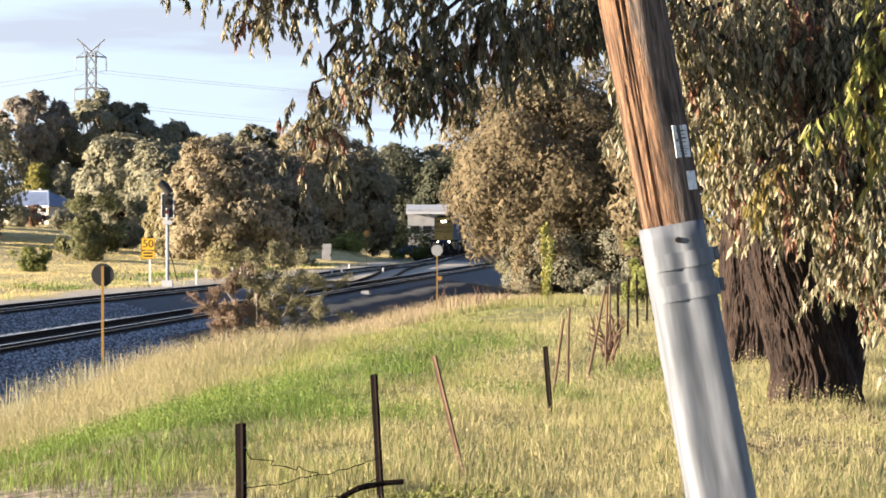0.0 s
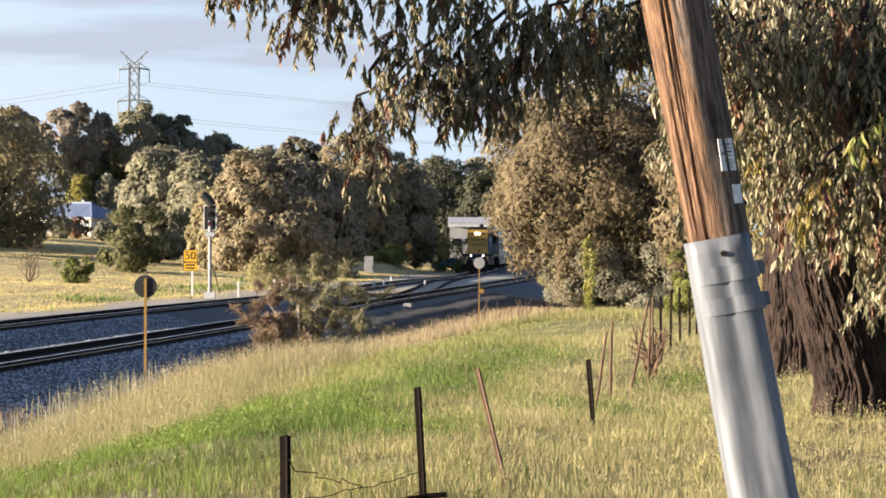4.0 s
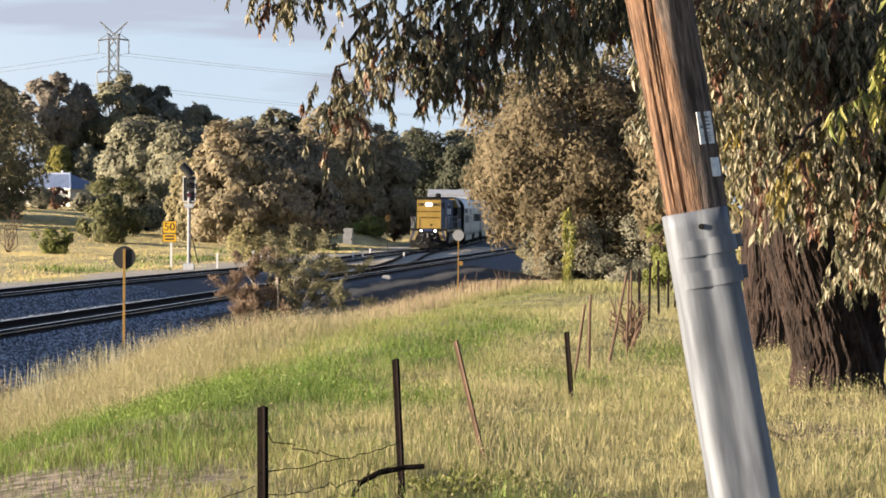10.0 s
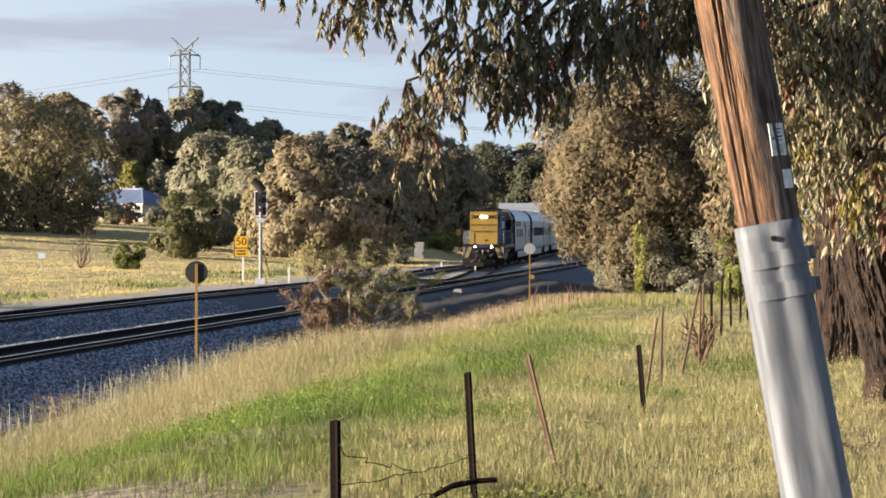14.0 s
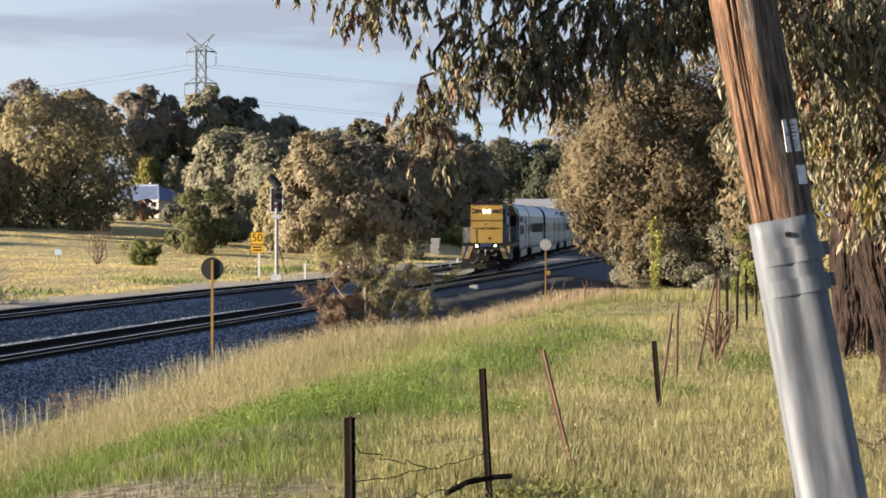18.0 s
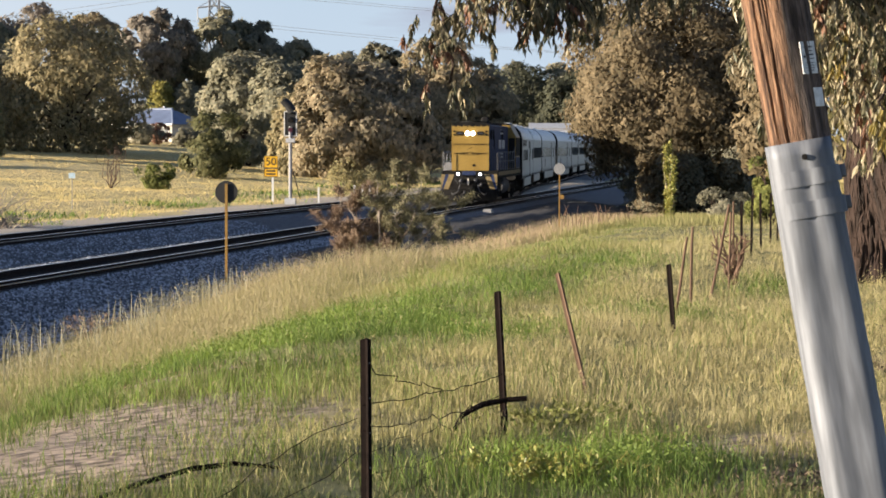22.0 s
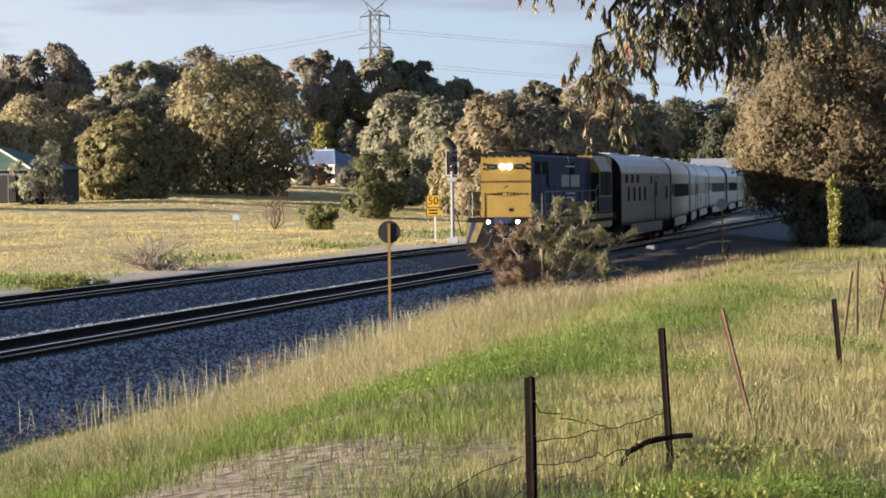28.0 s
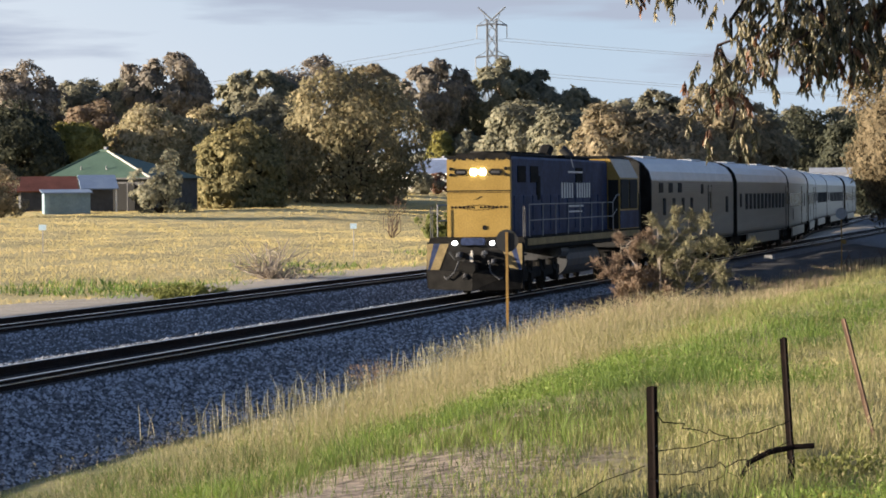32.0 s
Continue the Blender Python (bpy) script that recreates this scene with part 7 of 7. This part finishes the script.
    wheels = bogie(root, -4.4, 3, 1.12) + bogie(root, -17.6, 3, 1.12)
    return root, wheels


COACH_L = 23.2


def make_coach(kind, label):
    root = empty("passenger_coach", Matrix(), label, "railway carriage", "carriages of the train")
    W, zb = 1.48, 1.02
    arch = [(W - 0.02, 3.52), (W - 0.10, 3.82), (W - 0.34, 4.12), (W - 0.75, 4.32), (0.35, 4.40), (-0.35, 4.40), (-W + 0.75, 4.32), (-W + 0.34, 4.12), (-W + 0.10, 3.82), (-W + 0.02, 3.52)]
    body = part("body", Shape().prism([(-W + 0.06, zb), (W - 0.06, zb), (W, zb + 0.3), (W, 3.46), (-W, 3.46), (-W, zb + 0.3)], -COACH_L + 0.35, -0.35), M["steel"], root, "fluted stainless steel sides")
    part("roof", Shape().prism([(W - 0.02, 3.461)] + arch + [(-W + 0.02, 3.461)], -COACH_L + 0.35, -0.35), M["rooftop"], root, "silver curved roof", smooth=False)
    part("roof_unit", Shape().box((-5.5, 0, 4.38), (3.2, 1.2, 0.12), cut=0.05), M["rooftop"], root)
    part("roof_unit", Shape().box((-17.5, 0, 4.38), (2.6, 1.2, 0.12), cut=0.05), M["rooftop"], root)
    for x in (-0.18, -COACH_L + 0.18):
        part("gangway", Shape().box((x, 0, 2.6), (0.36, 2.2, 3.2), cut=0.1), M["rubber"], root)
    for x in (-0.37, -COACH_L + 0.37):
        part("end_frame", Shape().prism([(-W - 0.012, zb), (W + 0.012, zb), (W + 0.012, 3.5)] + [(a * 1.012, b + 0.012) for a, b in arch] + [(-W - 0.012, 3.5)], x - 0.09, x + 0.09), M["under"], root, "dark end frame")
    part("underframe", Shape().box((-COACH_L / 2, 0, 0.80), (COACH_L - 1.2, 2.3, 0.36)), M["under"], root)
    part("equipment_box", Shape().box((-COACH_L / 2 + 2, 0, 0.58), (3.2, 2.4, 0.5), cut=0.05).box((-COACH_L / 2 - 2.4, 0, 0.6), (2.6, 2.4, 0.46), cut=0.05), M["under"], root)
    for sg in (-1, 1):
        y = sg * (W + 0.008)
        for k in range(7 if kind != "power" else 9):
            part("flute", Shape().box((-COACH_L / 2, y, 1.22 + 0.09 * k), (COACH_L - 1.2, 0.022, 0.05), cut=0.008), M["steel"], body)
        for k in range(4):
            part("flute", Shape().box((-COACH_L / 2, y, 3.06 + 0.085 * k), (COACH_L - 1.2, 0.018, 0.04), cut=0.006), M["steel"], body)
        part("skirt", Shape().box((-COACH_L / 2, sg * (W - 0.05), 0.79), (COACH_L - 9.6, 0.08, 0.50), cut=0.03), M["steel"], body, "lower side skirt between the bogies")
        part("skirt_seam", Shape().box((-COACH_L / 2, y, 1.08), (COACH_L - 0.8, 0.012, 0.03)), M["under"], body)

        def window(x, z, w, h):
            part("window", Shape().box((x, sg * (W + 0.012), z), (w, 0.04, h), cut=0.012), M["dark"], root)

        def door(x):
            d = part("door", Shape().box((x, sg * (W + 0.012), 2.22), (0.82, 0.035, 2.1), cut=0.01), M["steel"], root)
            for e in (-0.45, 0.45):
                part("door_gap", Shape().box((x + e, sg * (W + 0.013), 2.22), (0.07, 0.035, 2.2)), M["under"], d)
            part("door_window", Shape().box((x, sg * (W + 0.022), 2.68), (0.42, 0.036, 0.7), cut=0.01), M["glass"], d)
        if kind == "power":
            for k in range(3):
                window(-2.6 - 2.3 * k, 3.20, 0.9, 0.38)
            for k in range(4):
                window(-3.4 - 2.3 * k, 2.47, 0.55, 0.66)
            door(-15.4)
            window(-13.2, 3.15, 0.5, 0.4)
            window(-20.6, 2.47, 0.6, 0.7)
        elif kind == "seats":
            window(-1.9, 2.62, 0.5, 0.6)
            for k in range(11):
                window(-4.2 - 1.62 * k, 2.56, 0.82, 0.74)
            door(-22.2)
        else:
            part("window_band", Shape().box((-7.6, sg * (W + 0.010), 2.56), (12.6, 0.03, 0.72), cut=0.01), M["glass"], root, "long dark window band")
            for k in range(8):
                part("band_mullion", Shape().box((-2.2 - 1.55 * k, sg * (W + 0.022), 2.56), (0.1, 0.03, 0.74)), M["steel"], root)
            door(-15.2)
            door(-21.8)
            window(-18.4, 2.52, 0.6, 0.8)
            part("emblem", Shape().tube([(-5.0, sg * (W + 0.01), 1.75), (-5.0, sg * (W + 0.03), 1.75)], 0.34, 20), M["tank"], root, "faded round emblem")
    wheels = bogie(root, -3.6, 2, 1.05) + bogie(root, -COACH_L + 3.6, 2, 1.05)
    return root, wheels


LOCO, loco_wheels = make_locomotive()
COACHES = [make_coach("power", "stainless steel power van with small square windows behind the locomotive"),
           make_coach("seats", "stainless steel carriage with a row of narrow windows"),
           make_coach("lounge", "stainless steel carriage with a long dark window band"),
           make_coach("lounge", "stainless steel carriage with a long dark window band"),
           make_coach("seats", "stainless steel carriage with a row of narrow windows"),
           make_coach("seats", "stainless steel carriage with a row of narrow windows"),
           make_coach("lounge", "stainless steel carriage with a long dark window band")]

TABLE_Y = np.arange(20, 520, 0.25)
TABLE_X = train_line(TABLE_Y)
TABLE_S = np.concatenate([[0], np.cumsum(np.hypot(np.diff(TABLE_Y), np.diff(TABLE_X)))])


def on_line(s):
    y = float(np.interp(s, TABLE_S, TABLE_Y))
    return Vector((float(train_line(y)), y, 0))


def nose(t):
    """How far along the line the yellow end is at t seconds."""
    y = float(NOSE(t))
    return float(np.interp(y, TABLE_Y, TABLE_S))


NOSE = spline([(0, 288.2), (6, 250.16), (9, 230.18), (13, 202.45), (17, 175.63), (22, 143.91), (26, 118.38), (30, 93.88), (32, 82.01)])


def ride(s_front, a, b):
    """The pose of a vehicle whose front lies at s_front and whose bogies stand a and b behind it."""
    p, q = on_line(s_front + a), on_line(s_front + b)
    fwd = (p - q).normalized()
    turn = Matrix.Rotation(math.atan2(fwd.y, fwd.x), 4, "Z")
    return Matrix.Translation(p + fwd * a) @ turn


def motions():
    times = [0.5 * k for k in range(65)]
    fine = [0.1 * k for k in range(321)]
    start = nose(0)
    walk(LOCO, [(t, ride(nose(t) - 1.0, 4.4, 17.6)) for t in times])
    back = 22.3
    cars = [(LOCO, loco_wheels)]
    for coach, wheels in COACHES:
        walk(coach, [(t, ride(nose(t) - 1.0 + back, 3.6, COACH_L - 3.6)) for t in times])
        back += COACH_L + 0.1
        cars.append((coach, wheels))
    for coach, wheels in cars:
        for w in wheels:
            spot = w.location.copy()
            walk(w, [(t, Matrix.Translation(spot) @ Matrix.Rotation((start - nose(t)) / WHEEL_R, 4, "Y")) for t in fine])


motions()
